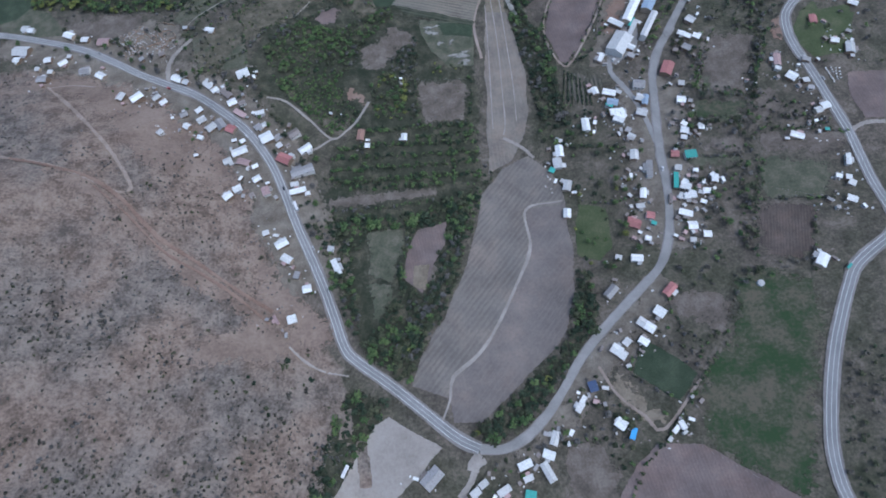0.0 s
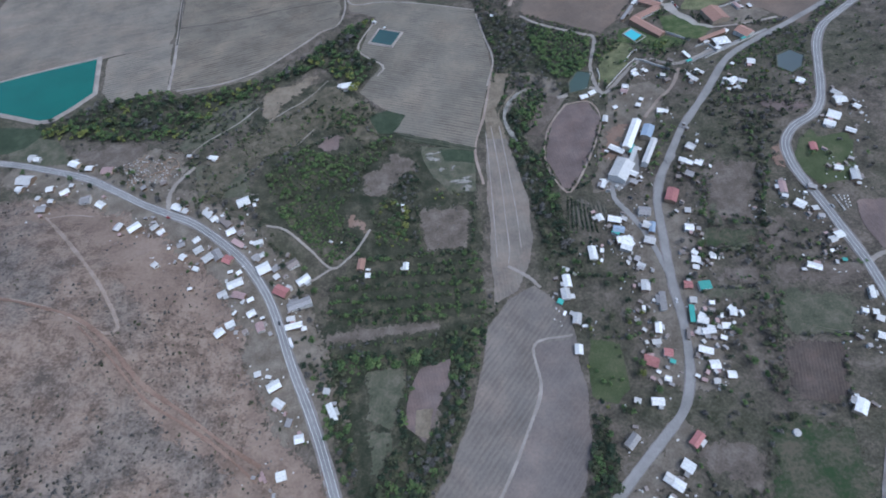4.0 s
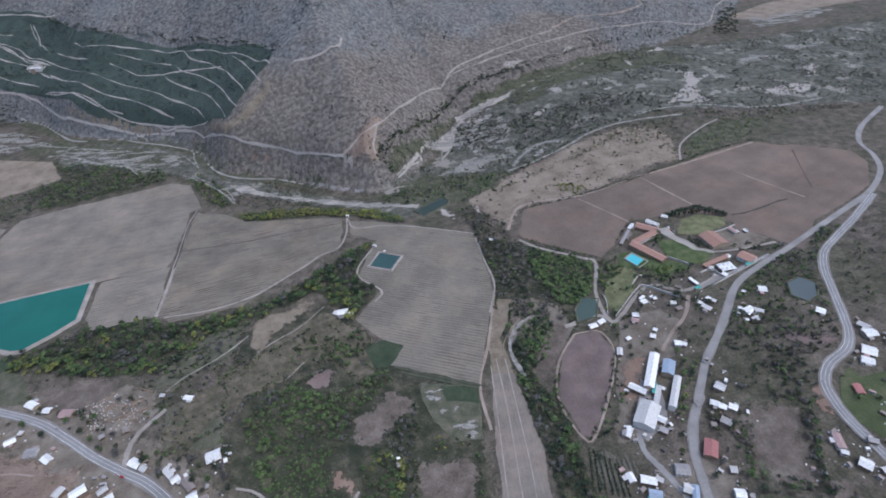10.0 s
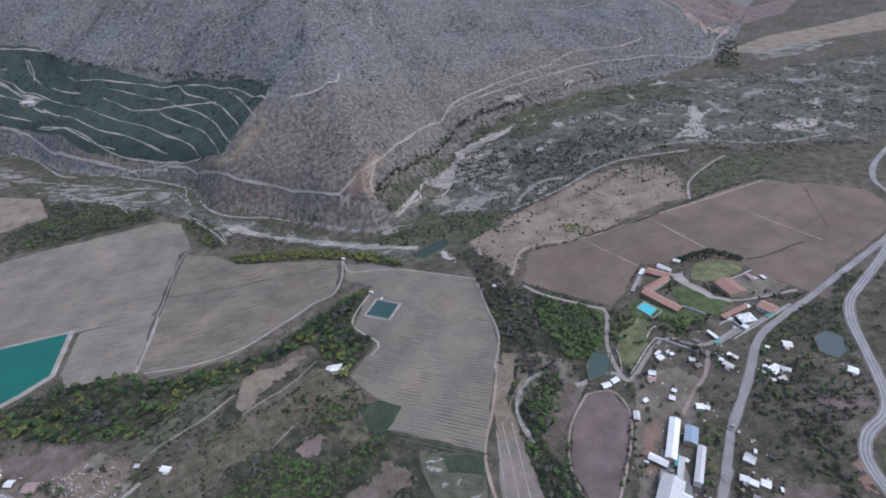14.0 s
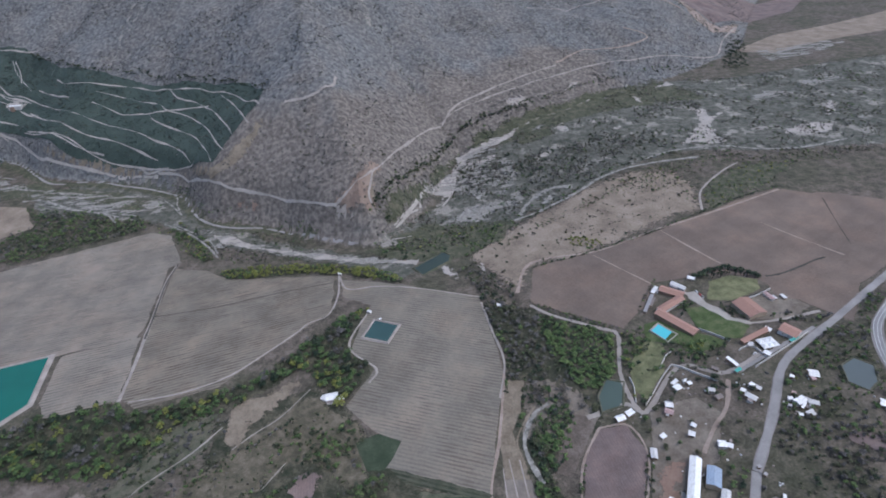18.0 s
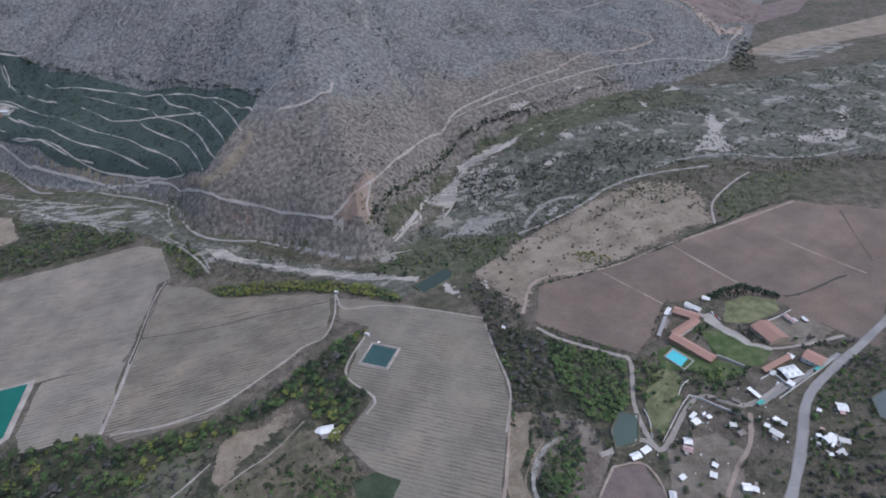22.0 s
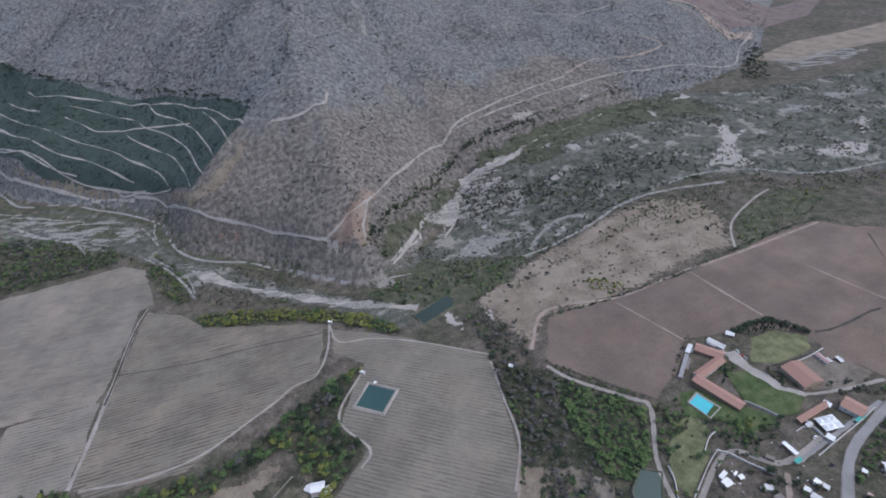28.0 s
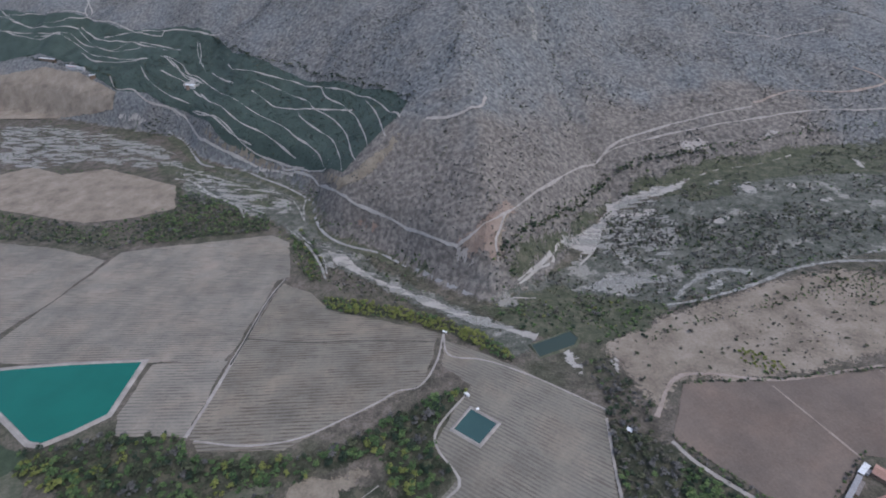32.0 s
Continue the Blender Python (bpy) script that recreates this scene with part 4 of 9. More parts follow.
patch("field", [(283, 222), (335, 204), (317, 171), (267, 182)], M["weeds"], 0.33, "weedy green-brown plot", "field", wobble=3, soft=5)
patch("field", [(289, 246), (354, 227), (342, 211), (281, 224)], M["fallow"], 0.35, "bare brown strip", "field", wobble=3, soft=5)
patch("field", [(379, 287), (422, 282), (400, 236), (373, 239), (371, 263)], M["plum"], 0.35, "brown bare plot beside the road", "field")
patch("field", [(276, 364), (319, 354), (292, 283), (282, 289), (256, 307)], M["fallow"], 0.3, "brown rough plot", "field", wobble=2.5, soft=5)
patch("lawn", [(385, 363), (396, 364), (414, 354), (384, 317), (359, 322), (355, 336), (367, 364), (384, 376)], M["grass"], 0.38, "green grass plot round small houses", "grass")
patch("lawn", [(350, 342), (370, 366), (413, 365), (394, 311), (359, 312)], M["grass"], 0.36, "green grass plot round small houses", "grass")
patch("meadow", [(124, 206), (144, 198), (142, 161), (129, 153), (112, 161)], M["grass"], 0.35, "green grassy plot", "grass")
patch("field", [(65, -12), (75, 14), (96, 13), (109, -8), (99, -32), (66, -28)], M["fallow"], 0.35, "brown bare plot between houses", "field", wobble=3, soft=5)
patch("yard", [(105, 71), (128, 58), (135, 32), (146, 26), (147, 16), (134, 19), (118, 39)], M["tan"], 0.33, "bare tan soil yard", "yard", wobble=2.5, soft=6)
patch("field", [(-381, 503), (-341, 516), (-308, 513), (-279, 483), (-296, 467), (-325, 465), (-364, 480)], M["fallow"], 0.35, "bare brown plot by the road", "field", wobble=3, soft=5)
patch("field", [(-454, 555), (-407, 533), (-375, 490), (-409, 493), (-449, 505), (-470, 541)], M["weeds"], 0.33, "weedy plot by the road", "field")
patch("field", [(-473, 568), (-431, 560), (-434, 542), (-443, 530), (-461, 524), (-499, 522), (-514, 576)], M["crop"], 0.36, "dark green crop field", "field")
patch("field", [(-255, 524), (-221, 563), (-182, 565), (-187, 519), (-228, 493), (-272, 470), (-256, 507)], M["weeds"], 0.3, "dry weedy bank", "field", wobble=3, clear=False, soft=8)
patch("field", [(-94, 487), (-77, 484), (-82, 463), (-90, 457), (-108, 470)], M["plum"], 0.36, "small dark bare plot", "field", wobble=3, soft=5)
patch("field", [(-59, 420), (-22, 448), (-5, 433), (2, 417), (-15, 416), (-43, 385), (-60, 398)], M["fallow"], 0.36, "bare brown clearing", "field", wobble=3, soft=5)
patch("field", [(-46, 508), (-23, 514), (-4, 498), (-23, 477), (-38, 478)], M["crop"], 0.36, "dark green crop corner", "field")
patch("field", [(-80, 373), (-69, 375), (-56, 356), (-59, 344), (-75, 356)], M["red_dirt"], 0.36, "reddish bare plot", "field", wobble=3, soft=5)
patch("field", [(-6, 370), (49, 367), (39, 316), (-3, 316), (-5, 345)], M["fallow"], 0.36, "greyish rough plot with a fence line", "field", wobble=3, soft=5)
patch("field", [(-98, 244), (-88, 249), (5, 245), (7, 233), (-93, 233)], M["fallow"], 0.36, "grey-brown strip between orchards", "field", wobble=3, soft=5)
patch("field", [(-23, 194), (2, 197), (-13, 153), (-27, 152), (-22, 175)], M["fallow"], 0.36, "brown plot among trees", "field", wobble=3, soft=5)
patch("field", [(-67, 160), (-48, 160), (-47, 137), (-63, 122), (-69, 130)], M["weeds"], 0.36, "rough bare plot among trees", "field", wobble=3, soft=5)
patch("field", [(-64, 208), (-29, 206), (-34, 182), (-43, 159), (-65, 165)], M["weeds"], 0.34, "green-brown garden plot", "field", wobble=3, soft=5)
patch("field", [(-235, 456), (-180, 454), (-172, 404), (-224, 409)], M["weeds"], 0.3, "rough weedy plot", "field", clear=False)
patch("field", [(6, 451), (62, 437), (56, 383), (30, 384), (16, 407), (7, 431)], M["weeds"], 0.34, "pale stony ground with weeds", "field", clear=False)
patch("field", [(26, 443), (61, 435), (59, 418), (30, 427)], M["crop"], 0.42, "dark green crop square", "field")
patch("field", [(-17, 476), (65, 438), (61, 434), (-8, 462)], M["crop_rows"], 0.46, "dark green crop strip along furrows", "field")
patch("lawn", [(245, 568), (271, 560), (255, 526), (225, 500), (219, 514)], M["dry_lawn"], 0.36, "yellow-green dry lawn", "grass")
patch("lawn", [(374, 646), (403, 653), (428, 639), (422, 624), (378, 609), (355, 618)], M["dry_lawn"], 0.42, "oval dry lawn of the estate", "grass")
patch("yard", [(414, 617), (442, 615), (448, 581), (425, 568), (385, 573), (386, 603)], M["yard"], 0.42, "bare soil yard of the estate", "yard")
patch("field", [(-1161, 1123), (-1083, 1155), (-1036, 1194), (-941, 1165), (-860, 1198), (-661, 1137), (-607, 1053), (-662, 1019), (-742, 992), (-945, 1020), (-1036, 1012)], M["dry_flat"], 0.4, "pale brown bare field by the river", "field")
patch("field", [(-1666, 1612), (-1486, 1597), (-1325, 1599), (-1180, 1554), (-1023, 1478), (-1029, 1453), (-1198, 1479), (-1400, 1466), (-1527, 1448)], M["dry_flat"], 2.2, "brown bare field beyond the river", "field")
patch("field", [(951, 1518), (1137, 1626), (1342, 1674), (1698, 1790), (1487, 1576), (1221, 1530), (1023, 1471)], M["dry_flat"], 0.5, "pale brown field far up the valley", "field")

# terraced orchard on the mountain foot
patch("orchard", [(-1894, 1895), (-1668, 1856), (-1429, 1774), (-1289, 1765), (-1141, 1705), (-952, 1663), (-808, 1619), (-688, 1499), (-521, 1398), (-360, 1303), (-225, 1217), (-190, 1165), (-200, 1135), (-258, 1096), (-285, 1071), (-356, 1133), (-441, 1185), (-563, 1238), (-619, 1266), (-774, 1395), (-856, 1424), (-920, 1460), (-1027, 1485), (-1226, 1597), (-1372, 1645), (-1513, 1641), (-1693, 1650)], M["orchard"], 0.8, "dark green orchard terraces on the mountain foot", "orchard", cell=10, clear=False)
ORCHARD = [(-1894, 1895), (-1668, 1856), (-1429, 1774), (-1289, 1765), (-1141, 1705), (-952, 1663), (-808, 1619), (-688, 1499), (-521, 1398), (-360, 1303), (-225, 1217), (-190, 1165), (-200, 1135), (-258, 1096), (-285, 1071), (-356, 1133), (-441, 1185), (-563, 1238), (-619, 1266), (-774, 1395), (-856, 1424), (-920, 1460), (-1027, 1485), (-1226, 1597), (-1372, 1645), (-1513, 1641), (-1693, 1650)]
ribbon("track", [(-690, 1470), (-648, 1429), (-560, 1392), (-533, 1382), (-479, 1362), (-390, 1306), (-307, 1254), (-253, 1207), (-210, 1150), (-197, 1130)], 1.9, M["sand"], 1.6, "pale dirt service track between orchard terraces", "track", wobble=1.3)
ribbon("track", [(-584, 1383), (-531, 1361), (-490, 1340), (-428, 1292), (-405, 1265), (-370, 1239), (-338, 1211), (-307, 1167), (-280, 1107), (-265, 1081)], 1.9, M["sand"], 1.6, "pale dirt service track between orchard terraces", "track", wobble=1.3)
ribbon("track", [(-404, 1315), (-380, 1279), (-332, 1241), (-297, 1200), (-266, 1143), (-248, 1100)], 1.9, M["sand"], 1.6, "pale dirt service track between orchard terraces", "track", wobble=1.3)
ribbon("track", [(-286, 1231), (-252, 1182), (-225, 1118), (-217, 1104)], 1.9, M["sand"], 1.6, "pale dirt service track between orchard terraces", "track", wobble=1.3)
ribbon("track", [(-581, 1358), (-547, 1338), (-510, 1309), (-454, 1284), (-430, 1255), (-381, 1213), (-341, 1178), (-308, 1121), (-289, 1075)], 1.9, M["sand"], 1.6, "pale dirt service track between orchard terraces", "track", wobble=1.3)
ribbon("track", [(-503, 1306), (-411, 1266), (-358, 1245), (-313, 1228)], 1.9, M["sand"], 1.6, "pale dirt service track between orchard terraces", "track", wobble=1.3)
ribbon("track", [(-918, 1563), (-855, 1532), (-817, 1495), (-749, 1452), (-647, 1361), (-595, 1329), (-559, 1305), (-490, 1263), (-454, 1237), (-433, 1218), (-392, 1186), (-364, 1159), (-344, 1129)], 1.9, M["sand"], 1.6, "pale dirt service track between orchard terraces", "track", wobble=1.3)
ribbon("track", [(-751, 1425), (-697, 1373), (-617, 1309), (-574, 1279), (-512, 1245), (-472, 1218), (-421, 1181)], 1.9, M["sand"], 1.6, "pale dirt service track between orchard terraces", "track", wobble=1.3)
ribbon("track", [(-747, 1379), (-641, 1299), (-593, 1264), (-541, 1238)], 1.9, M["sand"], 1.6, "pale dirt service track between orchard terraces", "track", wobble=1.3)
ribbon("track", [(-904, 1515), (-827, 1478), (-775, 1438), (-739, 1410)], 1.9, M["sand"], 1.6, "pale dirt service track between orchard terraces", "track", wobble=1.3)
ribbon("track", [(-738, 1472), (-638, 1388)], 1.9, M["sand"], 1.6, "pale dirt service track between orchard terraces", "track", wobble=1.3)
ribbon("track", [(-828, 1591), (-805, 1549), (-794, 1518)], 1.9, M["sand"], 1.6, "pale dirt service track between orchard terraces", "track", wobble=1.3)
ribbon("track", [(-711, 1491), (-701, 1505)], 1.9, M["sand"], 1.6, "pale dirt service track between orchard terraces", "track", wobble=1.3)
ribbon("track", [(-1146, 1716), (-980, 1644), (-948, 1654), (-749, 1591)], 1.9, M["sand"], 1.6, "pale dirt service track between orchard terraces", "track", wobble=1.3)
ribbon("track", [(-1281, 1717), (-1122, 1614), (-1051, 1642), (-877, 1577)], 1.9, M["sand"], 1.6, "pale dirt service track between orchard terraces", "track", wobble=1.3)
ribbon("track", [(-1427, 1704), (-1279, 1679), (-1154, 1603), (-968, 1559)], 1.9, M["sand"], 1.6, "pale dirt service track between orchard terraces", "track", wobble=1.3)
ribbon("track", [(-1576, 1742), (-1423, 1696), (-1305, 1699)], 1.9, M["sand"], 1.6, "pale dirt service track between orchard terraces", "track", wobble=1.3)
ribbon("track", [(-1307, 1831), (-1282, 1768), (-1146, 1716)], 1.9, M["sand"], 1.6, "pale dirt service track between orchard terraces", "track", wobble=1.3)
ribbon("track", [(-1640, 1821), (-1432, 1780), (-1294, 1775)], 1.9, M["sand"], 1.6, "pale dirt service track between orchard terraces", "track", wobble=1.3)
ribbon("track", [(-973, 1535), (-925, 1489), (-847, 1442), (-777, 1409)], 1.9, M["sand"], 1.6, "pale dirt service track between orchard terraces", "track", wobble=1.3)
ribbon("track", [(-1668, 1856), (-1532, 1769), (-1373, 1719), (-1283, 1721)], 1.9, M["sand"], 1.6, "pale dirt service track between orchard terraces", "track", wobble=1.3)
ribbon("track", [(-930, 1566), (-873, 1533), (-817, 1482), (-754, 1450)], 1.9, M["sand"], 1.6, "pale dirt service track between orchard terraces", "track", wobble=1.3)
ribbon("track", [(372, 764), (388, 720), (406, 675)], 1.9, M["dirt"], 0.55, "faint pale track across the brown field", "track", wobble=1.0)
ribbon("track", [(505, 755), (531, 706), (556, 659)], 1.9, M["dirt"], 0.55, "faint pale track across the brown field", "track", wobble=1.0)
ribbon("track", [(265, 734), (286, 696), (308, 658)], 1.9, M["dirt"], 0.55, "faint pale track across the brown field", "track", wobble=1.0)
ribbon("track", [(630, 789), (607, 738), (581, 678)], 1.8, M["ditch"], 0.55, "dark ditch across the brown field", "track", wobble=0.8)
M["vine_rows"] = earth("vine_rows", (0.06, 0.055, 0.045), (0.09, 0.082, 0.066), (0.12, 0.11, 0.09), 12, 1.2, rows=-93.3, row_tone=(0.025, 0.032, 0.022), row_mix=0.9, row_gap=3.6)
patch("field", [(144, 358), (164, 348), (181, 328), (156, 314), (138, 324)], M["vine_rows"], 0.42, "dark vine rows behind houses", "field", wobble=3, soft=5)
patch("yards", [(-305, 476), (-295, 502), (-255, 486), (-241, 456), (-249, 430), (-279, 436), (-303, 458)], M["yard"], 0.36, "rubble yard with ruined walls", "yard", wobble=4, clear=False, soft=10)
ribbon("track", [(-481, 1615), (-519, 1563), (-544, 1506), (-559, 1464)], 9, M["scree"], 1.2, "pale scree streak down the mountain", "track", wobble=2.0)
ribbon("track", [(-526, 1649), (-534, 1604), (-550, 1519)], 10, M["scree"], 1.2, "pale scree streak down the mountain", "track", wobble=2.5)
ribbon("track", [(-4, 1459), (5, 1441), (9, 1400)], 13, M["scree"], 1.2, "pale scree streak down the mountain", "track", wobble=4.0)
ribbon("track", [(418, 1635), (489, 1634), (567, 1671), (642, 1693)], 4, M["pale_dirt"], 1.2, "pale track high on the mountain", "track", wobble=1.0)
ribbon("track", [(86, 467), (84, 405), (80, 355), (76, 310), (72, 294)], 1.1, M["pale_dirt"], 0.55, "pale wheel line along the narrow field", "track", wobble=0.3)
ribbon("track", [(95, 465), (93, 403), (91, 352), (87, 308)], 1.1, M["pale_dirt"], 0.55, "pale wheel line along the narrow field", "track", wobble=0.3)
ribbon("track", [(79, 460), (74, 406), (69, 357), (63, 302)], 1.1, M["pale_dirt"], 0.55, "pale wheel line along the narrow field", "track", wobble=0.3)
ribbon("track", [(71, 291), (87, 276), (95, 263)], 3, M["pale_dirt"], 0.5, "pale track between two fields", "track", wobble=0.4)
patch("bare_slope", [(-75, 914), (-54, 915), (-27, 952), (-8, 983), (1, 974), (-12, 925), (-16, 911), (-12, 900), (-24, 888), (-58, 895), (-73, 906)], M["hill_soil"], 1.0, "reddish bare scar on the mountain foot", "slope", wobble=4, clear=False, soft=14)
ribbon("track", [(-9, 961), (-17, 920), (-15, 903)], 2.4, M["tan"], 1.1, "reddish bare gully on the mountain", "track", wobble=3)
patch("field", [(930, 1889), (985, 1682), (1136, 1774), (1376, 1876), (1602, 2101)], M["plum"], 0.9, "dark bare field far up the valley", "field", clear=False)
patch("bare_slope", [(878, 1877), (921, 1889), (981, 1649), (1122, 1753), (1023, 1632), (919, 1577)], M["dirt"], 1.0, "bare dirt bank at the valley's end", "slope", clear=False, soft=9)
patch("meadow", [(-770, 1244), (-707, 1247), (-584, 1191), (-458, 1135), (-395, 1097), (-435, 1065), (-563, 1139), (-738, 1184)], M["wet_green"], 0.32, "green riverside meadow", "meadow", wobble=7, clear=False, soft=14)

for run in ([(-1640, 1821), (-1503, 1756), (-1363, 1737), (-1274, 1770), (-1314, 1828)], [(-1278, 1727), (-1182, 1675), (-1072, 1646), (-925, 1587)], [(-1298, 1702), (-1177, 1640), (-1101, 1608), (-1022, 1620)], [(-1216, 1626), (-1129, 1578), (-964, 1558)], [(-1573, 1738), (-1432, 1713), (-1318, 1692)], [(-1178, 1683), (-1075, 1684), (-886, 1635), (-788, 1601)], [(-837, 1597), (-811, 1547), (-758, 1479)], [(-905, 1551), (-822, 1491), (-754, 1450)]):
    ribbon("track", run, 2.2, M["sand"], 1.6, "pale dirt service track between orchard terraces", "track", wobble=1.6)
patch("yard", [(-826, 1470), (-799, 1473), (-759, 1451), (-775, 1442), (-808, 1452)], M["sand"], 1.4, "pale bare pad in the orchard", "yard", wobble=2, soft=4)
patch("yard", [(-1029, 1446), (-949, 1436), (-903, 1418), (-918, 1413), (-998, 1434)], M["sand"], 0.9, "pale gravel pad by the river", "yard", wobble=3, soft=5)
ribbon("track", [(-1067, 1528), (-1027, 1488), (-971, 1477), (-912, 1440), (-837, 1415), (-804, 1396)], 3.2, M["pale_dirt"], 1.6, "pale lane round the orchard foot", "track", wobble=1.0)

# river bank under the orchard
patch("bank", [(-831, 1389), (-741, 1319), (-671, 1252), (-602, 1227), (-514, 1198), (-418, 1150), (-366, 1111), (-334, 1060), (-289, 998), (-221, 970), (-175, 949), (-102, 902), (-113, 883), (-186, 930), (-230, 949), (-302, 981), (-353, 1047), (-383, 1096), (-429, 1131), (-523, 1177), (-609, 1206), (-684, 1233), (-756, 1302), (-844, 1372)], M["wet_green"], 0.5, "olive-green bank beside the river track", "bank", wobble=4.0, clear=False, soft=9)
patch("bare_slope", [(-685, 1307), (-606, 1259), (-519, 1221), (-397, 1160), (-286, 1065), (-264, 1061), (-250, 1068), (-216, 1086), (-197, 1111), (-185, 1102), (-214, 1064), (-233, 1047), (-260, 1036), (-285, 1040), (-373, 1139), (-462, 1184), (-506, 1201), (-580, 1237), (-654, 1273), (-729, 1337)], M["tan"], 0.8, "bare brown slope below the orchard", "slope", wobble=3, clear=False, soft=6)
patch("bare_slope", [(-254, 1005), (-209, 992), (-201, 979), (-248, 993)], M["red_dirt"], 0.9, "reddish bare soil on the bank", "slope", wobble=3, clear=False, soft=7)
ribbon("track", [(-827, 1412), (-803, 1400), (-780, 1388), (-740, 1346), (-690, 1296), (-628, 1260), (-580, 1237), (-534, 1215), (-506, 1201), (-474, 1189), (-425, 1166)], 3.4, M["sand"], 1.3, "pale track below the orchard", "track", wobble=0.8)
ribbon("track", [(-424, 1169), (-374, 1137), (-311, 1063), (-264, 1021), (-220, 1000), (-175, 976), (-138, 951), (-100, 922), (-73, 908)], 2.6, M["sand"], 1.5, "pale dirt track cut along the mountain foot", "track", wobble=0.8)
ribbon("track", [(-756, 1384), (-704, 1342), (-633, 1298), (-579, 1256), (-535, 1229), (-495, 1210), (-447, 1185), (-398, 1160)], 1.8, M["sand"], 1.6, "pale path along the orchard edge", "track", wobble=0.6)
ribbon("track", [(-459, 1192), (-449, 1181), (-404, 1162), (-337, 1120)], 1.8, M["sand"], 1.6, "pale path along the orchard edge", "track", wobble=0.6)
ribbon("track", [(-838, 1385), (-777, 1351), (-713, 1284), (-665, 1236), (-627, 1221)], 4.6, M["gravel_road"], 1.5, "pale grey river track", "track", wobble=1.0)
ribbon("track", [(-606, 1224), (-553, 1211), (-507, 1184), (-448, 1155), (-400, 1125), (-363, 1095), (-342, 1053), (-316, 1012), (-286, 984), (-248, 966), (-204, 955), (-172, 937), (-136, 913), (-108, 894), (-76, 876), (-41, 856)], 4.6, M["gravel_road"], 1.5, "pale grey river track", "track", wobble=1.0)
ribbon("track", [(-387, 1128), (-376, 1094), (-371, 1074), (-361, 1053)], 3, M["stones"], 0.8, "pale stony rill", "track", wobble=1.2)
ribbon("track", [(-358, 1005), (-332, 982), (-311, 964)], 3.4, M["stones"], 0.8, "pale stony path to the river", "track", wobble=1.2)
ribbon("track", [(-286, 941), (-273, 919), (-261, 893)], 2.6, M["stones"], 0.8, "pale stony path to the river", "track", wobble=1.0)
ribbon("track", [(-681, 1166), (-642, 1159), (-588, 1123), (-527, 1089), (-499, 1076)], 4, M["stones"], 0.6, "pale stony thread of the river", "track", wobble=2.0)
ribbon("track", [(-742, 1239), (-701, 1218), (-652, 1200)], 4, M["stones"], 0.6, "pale stony thread of the river", "track", wobble=2.0)
ribbon("track", [(-807, 1303), (-767, 1286), (-745, 1274)], 3, M["stones"], 0.6, "pale stony thread of the river", "track", wobble=2.0)
ribbon("track", [(-500, 1078), (-463, 1065), (-432, 1051)], 3, M["stones"], 0.6, "pale stony thread of the river", "track", wobble=2.0)
ribbon("track", [(-476, 1063), (-463, 1034)], 3, M["stones"], 0.6, "pale stony thread of the river", "track", wobble=2.0)

# wide riverbed
patch("meadow", [(262, 1158), (312, 1220), (372, 1211), (335, 1131), (268, 1116)], M["wet_green"], 0.42, "green grassy stretch of the riverbed", "meadow", wobble=6, clear=False, soft=9)
patch("meadow", [(13, 873), (66, 910), (88, 886), (138, 885), (192, 868), (195, 846), (141, 822), (79, 823), (12, 853)], M["wet_green"], 0.42, "green damp ground by the river", "meadow", wobble=6, clear=False, soft=7)
patch("sand_bank", [(61, 983), (79, 1017), (107, 1049), (131, 1078), (148, 1136), (171, 1159), (206, 1171), (254, 1189), (292, 1208), (262, 1165), (216, 1145), (183, 1138), (161, 1105), (167, 1094), (203, 1108), (236, 1105), (197, 1080), (163, 1076), (138, 1059), (129, 1027), (112, 984), (95, 965), (91, 989), (81, 996), (66, 982)], M["sand"], 0.5, "pale sand drift in the riverbed", "sand", wobble=4.5, clear=False, soft=5)
patch("sand_bank", [(93, 895), (120, 924), (148, 935), (182, 930), (211, 932), (184, 918), (159, 904), (173, 890), (184, 898), (156, 882), (126, 888)], M["stones"], 0.5, "pale sand drift in the riverbed", "sand", wobble=4.5, clear=False, soft=5)
patch("sand_bank", [(61, 1009), (78, 1039), (71, 1013)], M["stones"], 0.5, "pale sand drift in the riverbed", "sand", wobble=4.5, clear=False, soft=4)
patch("sand_bank", [(353, 1155), (385, 1177), (371, 1141), (354, 1134)], M["stones"], 0.5, "pale sand drift in the riverbed", "sand", wobble=4.5, clear=False, soft=4)
patch("sand_bank", [(411, 1158), (436, 1177), (423, 1153)], M["stones"], 0.5, "pale sand drift in the riverbed", "sand", wobble=4.5, clear=False, soft=4)
patch("sand_bank", [(257, 1060), (290, 1070), (325, 1081), (292, 1057)], M["stones"], 0.5, "pale sand drift in the riverbed", "sand", wobble=4.5, clear=False, soft=4)
patch("sand_bank", [(379, 1068), (406, 1080), (395, 1060)], M["stones"], 0.5, "pale sand drift in the riverbed", "sand", wobble=4.5, clear=False, soft=4)
patch("sand_bank", [(453, 1122), (482, 1139), (463, 1119)], M["stones"], 0.5, "pale sand drift in the riverbed", "sand", wobble=4.5, clear=False, soft=4)
patch("sand_bank", [(308, 1184), (340, 1198), (318, 1164)], M["stones"], 0.5, "pale sand drift in the riverbed", "sand", wobble=4.5, clear=False, soft=4)
patch("sand_bank", [(255, 923), (270, 921), (266, 904), (247, 898)], M["stones"], 0.5, "pale sand drift in the riverbed", "sand", wobble=4.5, clear=False, soft=4)
